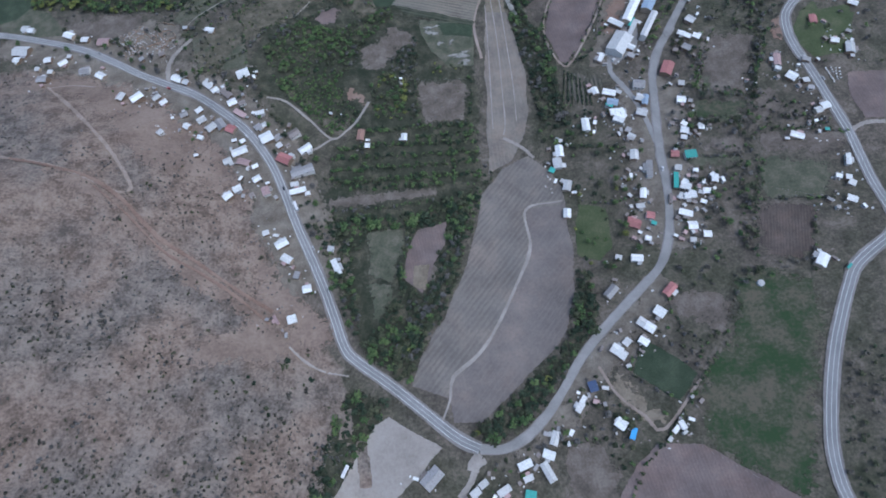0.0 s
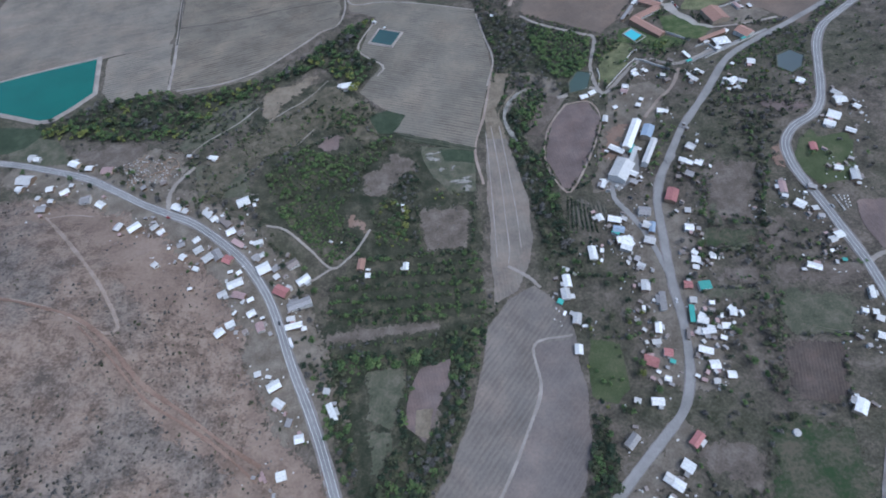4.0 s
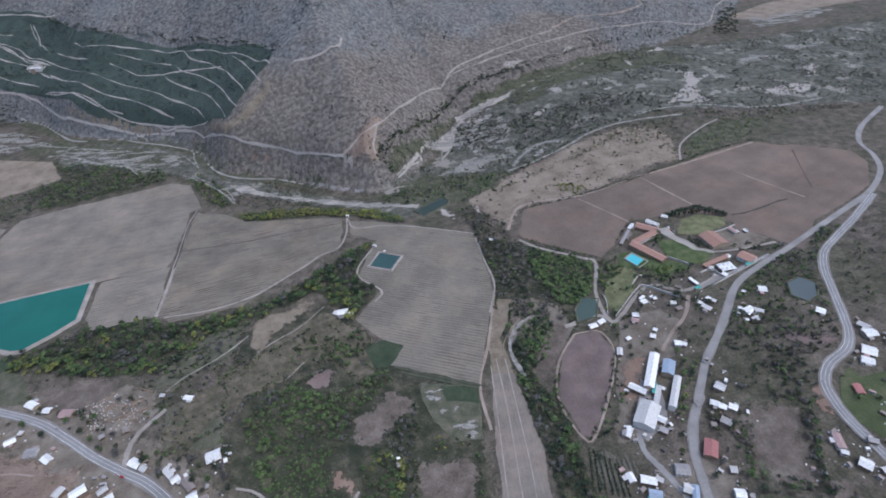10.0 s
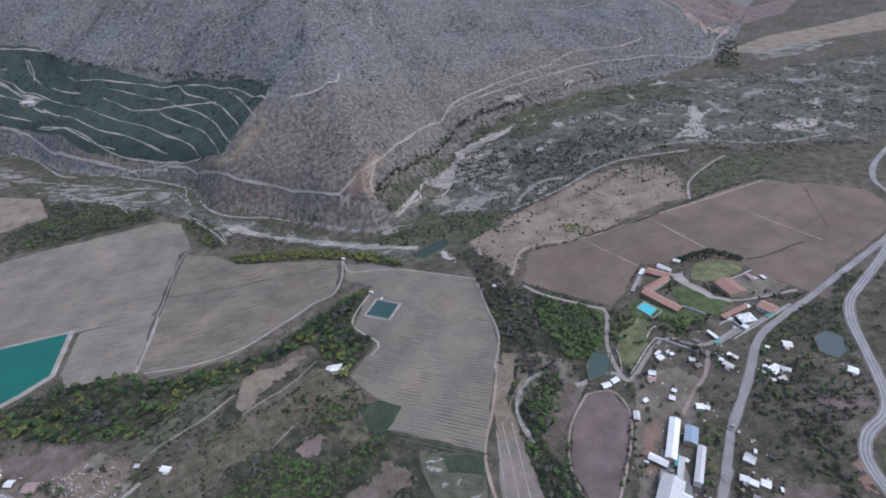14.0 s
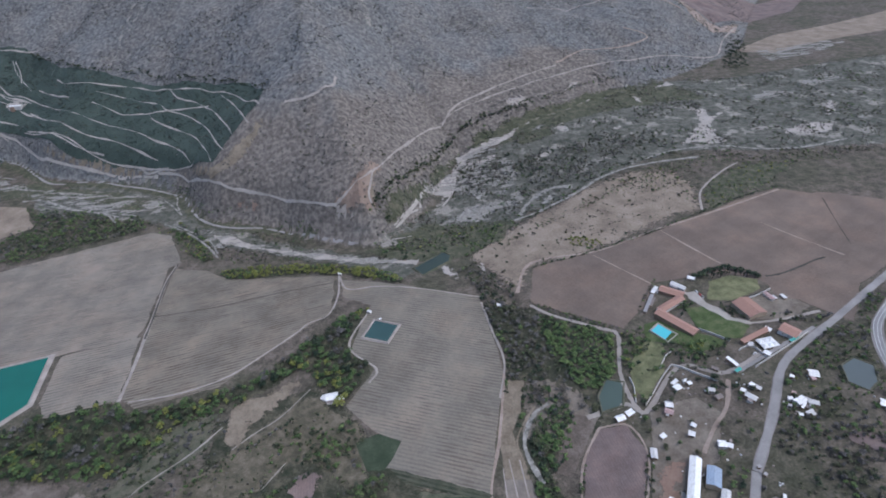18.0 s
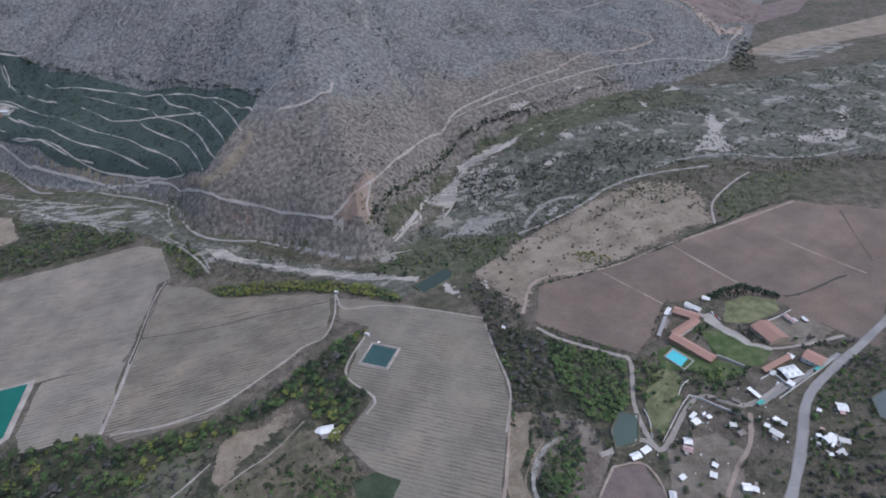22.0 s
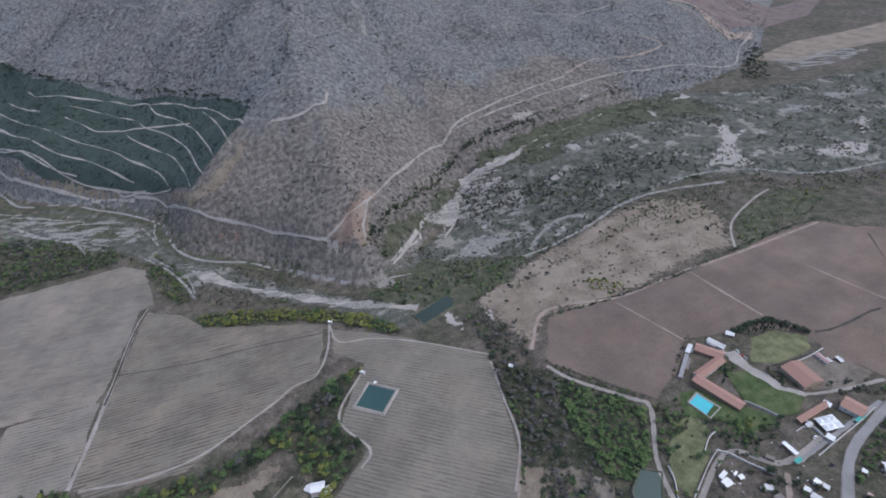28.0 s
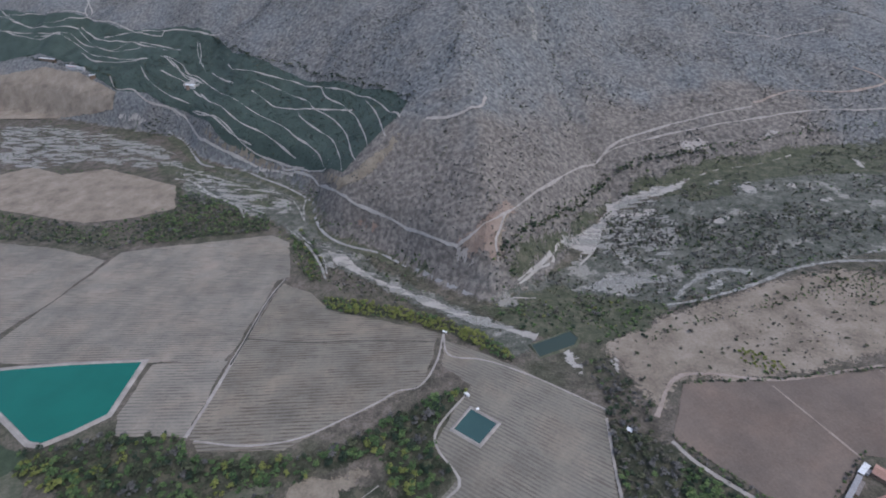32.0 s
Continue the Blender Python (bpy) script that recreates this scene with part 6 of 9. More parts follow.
def house(x, y, length, width, turn, tone="white", tall=2.6, wide_eave=0.5, what="house"):
    """A low village house: walls, two roof slopes or one, ridge, door and windows."""
    length, width = max(length, width), min(length, width)
    wide_eave = min(wide_eave, 0.12 * width)
    length, width = length - 2 * wide_eave, width - 2 * wide_eave
    if HOMES and min(math.hypot(x - hx, y - hy) - 0.42 * (r + width) for hx, hy, r in HOMES) < 0:
        tall += 0.5
    HOMES.append((x, y, width))
    rng = random.Random(int(x * 7 + y * 13))
    c, s = math.cos(radians(turn)), math.sin(radians(turn))
    corner = [(x + c * u - s * v, y + s * u + c * v) for u, v in ((-length / 2, -width / 2), (length / 2, -width / 2), (length / 2, width / 2), (-length / 2, width / 2))]
    CLEAR.append([(x + (px - x) * 1.25, y + (py - y) * 1.25) for px, py in corner])
    zs = [float(v) for v in height(np.array([p[0] for p in corner]), np.array([p[1] for p in corner]))]
    base, sink = max(zs) + 0.3, max(zs) - min(zs) + 1.2
    a, b, e = length / 2, width / 2, wide_eave
    words = dict(white="white sheet-metal roof", pale="pale weathered sheet roof", grey="grey sheet-metal roof", dull="rusty brown sheet roof", red="faded red roof", pink="pinkish weathered roof", clay="terracotta tiled roof", teal="teal tarpaulin roof", blue="light blue sheet roof", sky="bright blue tarpaulin roof", navy="dark blue tarpaulin roof")[tone]
    size = "small" if length < 7 else "long" if length > 2.2 * width else "low"
    ob = tagged(new(what), f"{size} {what} with a {words}", what, group="village houses")
    ob.matrix_world = pose(x, y, base, 0, 0, turn)
    wall = WALLS[rng.randrange(4)]
    gable = width > 4.5 and tone not in ("teal", "sky", "navy")
    rise = width * rng.uniform(0.13, 0.2) if gable else width * 0.1
    bm = bmesh.new()
    if gable:
        ring = [(-b, -sink), (b, -sink), (b, tall), (0, tall + rise), (-b, tall)]
    else:
        ring = [(-b, -sink), (b, -sink), (b, tall + rise), (-b, tall)]
    ends = [[bm.verts.new((u, v, z)) for v, z in ring] for u in (-a, a)]
    bm.faces.new(ends[0][::-1]), bm.faces.new(ends[1])
    for i in range(len(ring)):
        j = (i + 1) % len(ring)
        bm.faces.new((ends[0][i], ends[0][j], ends[1][j], ends[1][i]))
    part("wall", bm, wall, ob)
    strips = 2 * max(2, int(length / 1.6))
    if gable:
        k = rise / b
        for side in (-1, 1):
            bm = bmesh.new()
            sheets(bm, [(-a - e, 0, tall + rise + 0.13), (a + e, 0, tall + rise + 0.13), (a + e, side * (b + e), tall - k * e + 0.13), (-a - e, side * (b + e), tall - k * e + 0.13)], 0.1, strips)
            bmesh.ops.recalc_face_normals(bm, faces=bm.faces[:])
            part("roof_slope", bm, T[tone], ob)
        bm = bmesh.new()
        slab(bm, [(-a - e, -0.2, tall + rise + 0.2), (a + e, -0.2, tall + rise + 0.2), (a + e, 0.2, tall + rise + 0.2), (-a - e, 0.2, tall + rise + 0.2)], 0.05)
        bmesh.ops.recalc_face_normals(bm, faces=bm.faces[:])
        part("ridge_cap", bm, T[tone] if tone != "clay" else T["clay"], ob)
    else:
        k = rise / width
        bm = bmesh.new()
        sheets(bm, [(-a - e, b + e, tall + rise + k * e + 0.13), (a + e, b + e, tall + rise + k * e + 0.13), (a + e, -b - e, tall - k * e + 0.13), (-a - e, -b - e, tall - k * e + 0.13)], 0.1, strips)
        bmesh.ops.recalc_face_normals(bm, faces=bm.faces[:])
        part("roof_slope", bm, T[tone], ob)
    if length > 6 and rng.random() < 0.6 and what == "house" and tone not in ("teal", "sky", "navy", "clay"):
        side, u0, deep = rng.choice((-1, 1)), rng.uniform(-0.45, 0.1) * length, rng.uniform(2.0, 3.6)
        u1 = u0 + rng.uniform(0.3, 0.5) * length
        lo, hi = sorted((side * b, side * (b + deep)))
        bm = bmesh.new()
        box(bm, u0, lo, -sink, u1, hi, tall - 0.75)
        annex = part("annex", bm, WALLS[rng.randrange(4)], ob)
        bm = bmesh.new()
        sheets(bm, [(u0 - 0.3, side * (b + 0.02), tall - 0.32), (u1 + 0.3, side * (b + 0.02), tall - 0.32), (u1 + 0.3, side * (b + deep + 0.4), tall - 0.72), (u0 - 0.3, side * (b + deep + 0.4), tall - 0.72)], 0.08, 6)
        bmesh.ops.recalc_face_normals(bm, faces=bm.faces[:])
        part("lean_to_roof", bm, T[rng.choice(("dull", "grey", "pale", "pale", "pink"))], annex)
    bm = bmesh.new()
    d = rng.uniform(-0.3, 0.3) * length
    box(bm, d - 0.45, -b - 0.06, 0, d + 0.45, -b + 0.02, 2.0)
    part("door", bm, WOOD, ob)
    for side, u in ((-1, d - 0.3 * length), (-1, d + 0.3 * length), (1, 0.2 * length), (1, -0.2 * length)):
        if abs(u) < a - 0.8:
            bm = bmesh.new()
            box(bm, u - 0.6, side * b - 0.05, 0.9, u + 0.6, side * b + 0.05, 1.9)
            part("window", bm, GLASS, ob)
    return ob


# ---- water ----
def water_skin(name, tone, rough=0.08):
    m, nt, bsdf = blank(name, rough)
    p = place(nt)
    col = ramp(nt, noise_node(nt, p, 40, 3), [(0.35, tuple(v * 0.88 for v in tone)), (0.65, tone)])
    nt.links.new(col, bsdf.inputs["Base Color"])
    bsdf.inputs["Specular IOR Level"].default_value = 0.5
    bump(nt, bsdf, noise_node(nt, p, 1.5, 3), 0.05, 0.25)
    return m


def lean_tos(homes):
    """Small sheds and lean-tos standing about the yards."""
    rng = random.Random(17)
    for hx, hy, w in homes:
        if hy > 430 or rng.random() < 0.35:
            continue
        for _ in range(5):
            a, d = rng.uniform(0, 2 * math.pi), 0.75 * w + rng.uniform(3.5, 7)
            x, y = hx + d * math.cos(a), hy + d * math.sin(a)
            if keep_off(np.array([x]), np.array([y]), False)[0] and min(math.hypot(x - ox, y - oy) - 0.6 * r for ox, oy, r in HOMES) > 3.2:
                house(x, y, rng.uniform(3, 5.2), rng.uniform(2.2, 3.2), rng.uniform(0, 180), rng.choice(("dull", "grey", "pale", "white", "dull", "pink")), tall=2.0, wide_eave=0.25, what="shed")
                break


def basin(name, ring, tone, label, rim, bank, material, raise_by=1.0, rough=0.08):
    """Standing water held by an earth bank with an inner slope and a flat crest."""
    ring = [tuple(p) for p in ragged([tuple(p) for p in ring], 14, 0.2, 5)]
    CLEAR.append(grown(ring, rim + bank))
    top = float(np.max(height(np.array([p[0] for p in ring]), np.array([p[1] for p in ring])))) + raise_by
    ob = tagged(new(name), label, name.replace("_", " "))
    bm = bmesh.new()
    f = bm.faces.new([bm.verts.new((x, y, top - 0.7)) for x, y in grown(ring, 0.4)])
    bmesh.ops.triangulate(bm, faces=[f])
    bmesh.ops.recalc_face_normals(bm, faces=bm.faces[:])
    for g in bm.faces:
        if g.normal.z < 0:
            g.normal_flip()
    part("water", bm, water_skin(name + "_water", tone, rough), ob)
    rings = [(ring, [top - 1.2] * len(ring)), (grown(ring, 1.2), [top] * len(ring)), (grown(ring, 1.2 + rim), [top] * len(ring))]
    foot = grown(ring, 1.2 + rim + bank)
    rings.append((foot, [float(v) - 0.3 for v in height(np.array([p[0] for p in foot]), np.array([p[1] for p in foot]))]))
    verts = [(p[0], p[1], z) for r, zs in rings for p, z in zip(r, zs)]
    n = len(ring)
    faces = [(k * n + i, k * n + (i + 1) % n, (k + 1) * n + (i + 1) % n, (k + 1) * n + i) for k in range(3) for i in range(n)]
    bank_ob = mesh_object("bank", verts, faces, material, ob)
    return ob


# ---- vehicles, tents, walls, posts ----
TYRE, CHROME = paint("tyre_rubber", (0.02, 0.02, 0.02), 0.9), paint("dark_glass", (0.02, 0.025, 0.03), 0.1)
CARS = dict(white=paint("white_car_paint", (0.7, 0.7, 0.7), 0.3), red=paint("red_car_paint", (0.35, 0.04, 0.04), 0.3), silver=paint("silver_car_paint", (0.4, 0.41, 0.42), 0.3), dark=paint("dark_car_paint", (0.05, 0.055, 0.065), 0.3))


def vehicle(x, y, turn, length, tone, what):
    """A parked car, van or bus."""
    wide, tall = (2.5, 3.0) if length > 7 else (1.8, 1.45)
    ob = tagged(new(what), f"{tone} {what} standing by the road", what, group="vehicles")
    ob.matrix_world = pose(x, y, float(height(x, y)) + 0.62, 0, 0, turn)
    a, b = length / 2, wide / 2
    bm = bmesh.new()
    box(bm, -a, -b, 0.35, a, b, 0.35 + tall * (0.42 if length < 7 else 0.85))
    bmesh.ops.bevel(bm, geom=bm.edges[:], offset=0.18, segments=2, affect="EDGES")
    part("body", bm, CARS[tone], ob)
    bm = bmesh.new()
    if length < 7:
        box(bm, -a * 0.65, -b * 0.86, 0.35 + tall * 0.42, a * 0.4, b * 0.86, tall)
        for v in bm.verts:
            if v.co.z > tall - 0.01:
                v.co.x *= 0.75
                v.co.y *= 0.85
    else:
        box(bm, -a * 0.96, -b - 0.02, tall * 0.55, a * 0.99, b + 0.02, tall * 0.8)
    part("cabin_glass", bm, CHROME, ob)
    bm = bmesh.new()
    box(bm, -a * 0.5, -b * 0.75, tall - 0.02, a * 0.28, b * 0.75, tall + 0.05)
    part("roof", bm, CARS[tone], ob)
    for u in (-0.6, 0.6):
        for v in (-1, 1):
            bm = bmesh.new()
            bmesh.ops.create_cone(bm, cap_ends=True, segments=12, radius1=0.36, radius2=0.36, depth=0.22, matrix=pose(u * a, v * (b - 0.12), 0.36, 90))
            wheel = part("wheel", bm, TYRE, ob)
            bm = bmesh.new()
            bmesh.ops.create_cone(bm, cap_ends=True, segments=12, radius1=0.2, radius2=0.2, depth=0.26, matrix=pose(u * a, v * (b - 0.12), 0.36, 90))
            part("rim", bm, TRIM, wheel)
    return ob


def big_tent(x, y, turn, length, width):
    """A white party tent: posts, and a canopy in peaked bays."""
    ob = tagged(new("party_tent"), "large white party tent with peaked canopy", "tent")
    ob.matrix_world = pose(x, y, float(height(x, y)), 0, 0, turn)
    bays = 3
    for i in range(bays):
        for j in range(2):
            u0, v0 = -length / 2 + i * length / bays, -width / 2 + j * width / 2
            u1, v1 = u0 + length / bays, v0 + width / 2
            bm = bmesh.new()
            peak = bm.verts.new(((u0 + u1) / 2, (v0 + v1) / 2, 5.2))
            rim = [bm.verts.new(p) for p in ((u0, v0, 3.0), (u1, v0, 3.0), (u1, v1, 3.0), (u0, v1, 3.0))]
            for k in range(4):
                bm.faces.new((rim[k], rim[(k + 1) % 4], peak))
            bm.faces.new(rim[::-1])
            part("canopy", bm, T["white"], ob)
    for i in range(bays + 1):
        for v in (-width / 2, 0, width / 2):
            bm = bmesh.new()
            u = -length / 2 + i * length / bays
            box(bm, u - 0.08, v - 0.08, -0.5, u + 0.08, v + 0.08, 3.05)
            part("post", bm, TRIM, ob)
    return ob


def tank(x, y, r, tall):
    ob = tagged(new("water_tank"), "round white water tank in the pasture", "tank")
    ob.matrix_world = pose(x, y, float(height(x, y)))
    bm = bmesh.new()
    bmesh.ops.create_cone(bm, cap_ends=True, segments=28, radius1=r, radius2=r, depth=tall, matrix=pose(0, 0, tall / 2 - 0.3))
    part("shell", bm, T["white"], ob)
    bm = bmesh.new()
    bmesh.ops.create_cone(bm, cap_ends=True, segments=28, radius1=r * 1.04, radius2=0.2, depth=0.5, matrix=pose(0, 0, tall - 0.04))
    part("lid", bm, T["pale"], ob)
    return ob


def garden_wall(line, label="pale plastered boundary wall"):
    return ribbon("garden_wall", line, 0.6, WALLS[2] if "adobe" in label else WALLS[1], 0.0, label, "wall", thick=1.3 if "adobe" in label else 2.2, lane=False, kind="structure")


def beehive(x, y, turn):
    ob = tagged(new("beehive"), "small white box beehive on a stand", "beehive", group="beehives")
    ob.matrix_world = pose(x, y, float(height(x, y)) + 0.3, 0, 0, turn)
    for name, lo, hi, half, skin in (("stand", 0.0, 0.3, 0.3, WOOD), ("brood_box", 0.3, 0.95, 0.42, T["white"]), ("lid", 0.95, 1.08, 0.5, T["white"])):
        bm = bmesh.new()
        box(bm, -half, -half, lo, half, half, hi)
        part(name, bm, skin, ob)


def fence(line, label="wooden post and wire fence"):
    """Posts along a line and two wires."""
    c = flowing(line, 6.0)
    ob = tagged(new("fence"), label, "fence")
    zs = height(c[:, 0], c[:, 1])
    bm = bmesh.new()
    box(bm, -0.09, -0.09, -0.4, 0.09, 0.09, 1.5)
    me = bpy.data.meshes.new("post")
    bm.to_mesh(me)
    bm.free()
    me.materials.append(WOOD)
    for (x, y), z in zip(c, zs):
        p = new("post", me)
        p.parent, p.location = ob, (x, y, z)
    for up in (0.7, 1.35):
        verts = [(x, y, z + up + k) for (x, y), z in zip(c, zs) for k in (-0.02, 0.02)]
        mesh_object("wire", verts, [(2 * i, 2 * i + 2, 2 * i + 3, 2 * i + 1) for i in range(len(c) - 1)], TRIM, ob)
    return ob


def litter(name, spots, seed, count, reach, sizes, material, label, category):
    """Broken blocks, boards and oddments lying about, past counting."""
    rng = np.random.RandomState(seed)
    at = np.array(spots, float)[rng.randint(0, len(spots), count)]
    a, d = rng.rand(count) * 2 * np.pi, reach * np.sqrt(rng.rand(count))
    x, y = at[:, 0] + d * np.cos(a), at[:, 1] + d * np.sin(a)
    ok = keep_off(x, y, False)
    x, y = x[ok], y[ok]
    verts, faces = [], []
    for u, v, z in zip(x, y, height(x, y)):
        turn, p, q = rng.uniform(0, np.pi), rng.uniform(*sizes) / 2, rng.uniform(sizes[0], sizes[1] * 0.7) / 2
        c, s, tall, k = math.cos(turn), math.sin(turn), rng.uniform(0.5, 1.1), len(verts)
        for low, shrink in ((True, 1.0), (False, rng.uniform(0.85, 0.98))):
            for e, f in ((-p, -q), (p, -q), (p, q), (-p, q)):
                verts.append((u + shrink * (c * e - s * f), v + shrink * (s * e + c * f), z - 0.2 if low else z + tall * rng.uniform(0.85, 1.1)))
        faces += [(k + 4, k + 5, k + 6, k + 7)] + [(k + i, k + (i + 1) % 4, k + 4 + (i + 1) % 4, k + 4 + i) for i in range(4)]
    return tagged(mesh_object(name, verts, faces, material), label, category, kind="stuff")


# ---- single trees ----
BARK = earth("bark", (0.05, 0.04, 0.032), (0.09, 0.072, 0.058), (0.14, 0.12, 0.10), 1.5, 0.2, depth=0.05)


def limb(bm, a, b, r0, r1):
    a, b = Vector(a), Vector(b)
    turn = (b - a).to_track_quat("Z", "Y").to_matrix()
    rings = [[bm.verts.new(p + turn @ Vector((r * math.cos(k * 1.0472), r * math.sin(k * 1.0472), 0))) for k in range(6)] for p, r in ((a, r0), (b, r1))]
    for k in range(6):
        bm.faces.new((rings[0][k], rings[0][(k + 1) % 6], rings[1][(k + 1) % 6], rings[1][k]))


def tree_meshes(seed, tone, tall, wide, shape="round"):
    rng = random.Random(seed)
    bm = bmesh.new()
    limb(bm, (0, 0, -0.4), (0.1, 0, tall * 0.4), tall * 0.035, tall * 0.024)
    for i in range(6):
        a = i * 1.05 + rng.uniform(-0.3, 0.3)
        limb(bm, (0.1, 0, tall * (0.25 + 0.03 * i)), (math.cos(a) * wide * 0.3, math.sin(a) * wide * 0.3, tall * rng.uniform(0.55, 0.8)), tall * 0.016, tall * 0.006)
    limb(bm, (0.1, 0, tall * 0.4), (0, 0, tall * 0.85), tall * 0.024, tall * 0.006)
    trunk = bpy.data.meshes.new("trunk")
    bm.to_mesh(trunk)
    bm.free()
    trunk.materials.append(BARK)
    n = np.zeros(1)
    v, tone_values = leaf_cloud(n, n, np.array([tall]), np.array([wide]), 170, wide * (0.07 if shape == "round" else 0.17), seed, lobes=8)
    v[:, 2] -= float(height(0, 0))
    if shape == "spire":
        v[:, :2] *= (1.15 - 0.9 * v[:, 2] / tall)[:, None]
    crown = cloud_mesh("crown", v, np.random.RandomState(seed).rand(len(v) // 4).repeat(4), LEAF[tone])
    return trunk, crown


TREES = dict(
    green=[tree_meshes(i, "green", 7.5, 7.0) for i in range(3)],
    olive=[tree_meshes(10 + i, "olive", 7.0, 7.0) for i in range(3)],
    yellow=[tree_meshes(20 + i, "yellow", 8.0, 7.0) for i in range(2)],
    grey=[tree_meshes(30 + i, "grey", 7.0, 6.5) for i in range(2)],
    dark=[tree_meshes(40 + i, "dark", 8.0, 6.5) for i in range(2)],
    spire=[tree_meshes(50, "dark", 10.0, 4.6, "spire")],
)
TREE_WORDS = dict(green="round green broadleaf tree", olive="dull olive-green tree", yellow="yellowing poplar-like tree", grey="bare grey leafless tree", dark="dark evergreen tree", spire="narrow dark cypress tree")


def tree(x, y, sort, size, seed, beside):
    rng = random.Random(seed)
    trunk, crown = rng.choice(TREES[sort])
    ob = tagged(new("tree"), f"{TREE_WORDS[sort]} {beside}", "tree", group="single trees")
    ob.matrix_world = pose(x, y, float(height(x, y)), 0, 0, rng.uniform(0, 360)) @ Matrix.Diagonal((size, size, size * rng.uniform(0.85, 1.15), 1))
    for name, me in (("trunk", trunk), ("crown", crown)):
        new(name, me).parent = ob
    return ob


def trees_in(ring, sorts, gap, share, size, seed, beside):
    """Countable trees, each a thing of its own."""
    x, y = sow([tuple(p) for p in ring], gap, seed, share)
    rng = random.Random(seed)
    for u, v in zip(x, y):
        tree(float(u), float(v), rng.choice(sorts), rng.uniform(*size), rng.randrange(9999), beside)




# water held in banks
basin("reservoir", [(-540, 655), (-475, 670), (-399, 684), (-388, 615), (-408, 593), (-428, 576), (-441, 576), (-505, 604), (-575, 623), (-582, 643)], (0.012, 0.105, 0.072), "large turquoise irrigation reservoir with earth banks", 2.2, 3.5, M["pale_dirt"], 1.4)
basin("pond", [(-25, 668), (0, 655), (-13, 632), (-38, 644)], (0.034, 0.068, 0.06), "small square irrigation pond with a pale rim", 1.3, 2.2, M["pale_dirt"], 1.7)
basin("pond", [(199, 529), (212, 523), (201, 499), (182, 496), (185, 512)], (0.042, 0.066, 0.05), "small greenish pond by the lane", 0.8, 1.5, M["weeds"], 0.9, 0.35)
basin("pond", [(409, 490), (425, 496), (434, 485), (424, 469), (410, 462), (401, 473)], (0.06, 0.076, 0.072), "small grey-blue pond between trees", 0.6, 1.5, M["weeds"], 0.9, 0.35)
basin("pond", [(31, 771), (73, 798), (81, 789), (77, 778), (40, 755)], (0.022, 0.036, 0.025), "murky green pool beside the river", 0.6, 2.5, M["weeds"], 0.8, 0.5)
basin("swimming_pool", [(271, 583), (282, 590), (292, 573), (280, 566)], (0.09, 0.43, 0.47), "bright turquoise swimming pool in the lawn", 0.8, 0.5, M["sand"], 0.9)

# left village
house(-418.4, 469.1, 17.6, 12.9, -11, "pale")
house(-420.1, 456.3, 7.7, 6.9, -11, "white")
house(-425.0, 507.1, 8.5, 8.0, -11, "pale")
house(-418.1, 502.9, 7.4, 6.6, -11, "white")
house(-393.7, 438.0, 5.3, 4.8, -10, "pale")
house(-385.4, 449.8, 7.8, 7.3, 4, "white")
house(-378.5, 431.2, 6.0, 4.8, -10, "pale")
house(-367.5, 442.3, 9.6, 7.3, 29, "white")
house(-362.9, 450.7, 4.9, 4.6, -11, "pale")
house(-379.7, 416.5, 10.6, 8.1, -6, "grey")
house(-371.2, 485.3, 12.5, 8.2, -29, "white")
house(-351.6, 475.0, 8.3, 7.0, -11, "white")
house(-329.8, 467.1, 13.0, 9.8, -7, "pink")
house(-341.6, 426.3, 10.5, 9.5, 4, "grey")
house(-323.6, 416.8, 11.0, 7.4, -36, "white")
house(-292.7, 377.6, 9.1, 7.3, 64, "pale")
house(-278.2, 376.4, 12.6, 8.8, 36, "white")
house(-261.8, 377.9, 8.4, 6.0, 39, "pale")
house(-253.7, 370.2, 7.4, 6.1, 32, "white")
house(-242.8, 399.2, 11.9, 8.0, -31, "white")
house(-234.3, 392.7, 7.1, 5.2, -31, "pale")
house(-211.6, 385.3, 12.5, 5.3, -45, "pale")
house(-203.8, 378.3, 7.3, 6.4, 37, "white")
house(-176.2, 394.6, 12.5, 11.3, 18, "white")
house(-162.8, 395.2, 2.8, 2.5, -5, "white")
house(-191.7, 372.0, 14.7, 6.9, -49, "dull")
house(-185.5, 359.7, 8.9, 7.9, 23, "white")
house(-175.4, 357.4, 6.7, 5.6, 18, "dull")
house(-217.9, 355.3, 7.1, 6.2, 37, "white")
house(-232.0, 352.1, 7.5, 6.4, 19, "grey")
house(-214.3, 343.1, 8.7, 7.7, 30, "pale")
house(-226.9, 335.8, 6.7, 6.3, -37, "white")
house(-204.3, 332.8, 9.8, 8.2, 36, "pale")
house(-195.7, 334.8, 13.1, 8.7, -60, "grey")
house(-185.1, 327.7, 9.5, 8.4, -31, "red")
house(-213.8, 321.7, 6.2, 4.3, -29, "white")
house(-246.7, 325.3, 5.8, 5.6, 48, "pale")
house(-177.1, 344.6, 14.6, 5.2, -40, "pink")
house(-158.3, 343.1, 9.1, 4.7, 9, "white")
house(-159.4, 326.4, 7.1, 6.6, 34, "grey")
house(-153.8, 328.6, 5.7, 5.6, 34, "pale")
house(-151.4, 313.3, 12.1, 11.5, 24, "white")
house(-141.2, 312.8, 7.2, 6.8, 35, "grey")
house(-139.6, 303.7, 5.5, 5.4, 35, "pale")
house(-173.1, 311.5, 5.1, 4.3, 30, "white")
house(-175.8, 300.4, 14.5, 8.4, 19, "white")
house(-186.5, 291.4, 8.2, 6.4, 22, "pale")
house(-171.2, 287.9, 12.5, 6.3, -24, "pink")
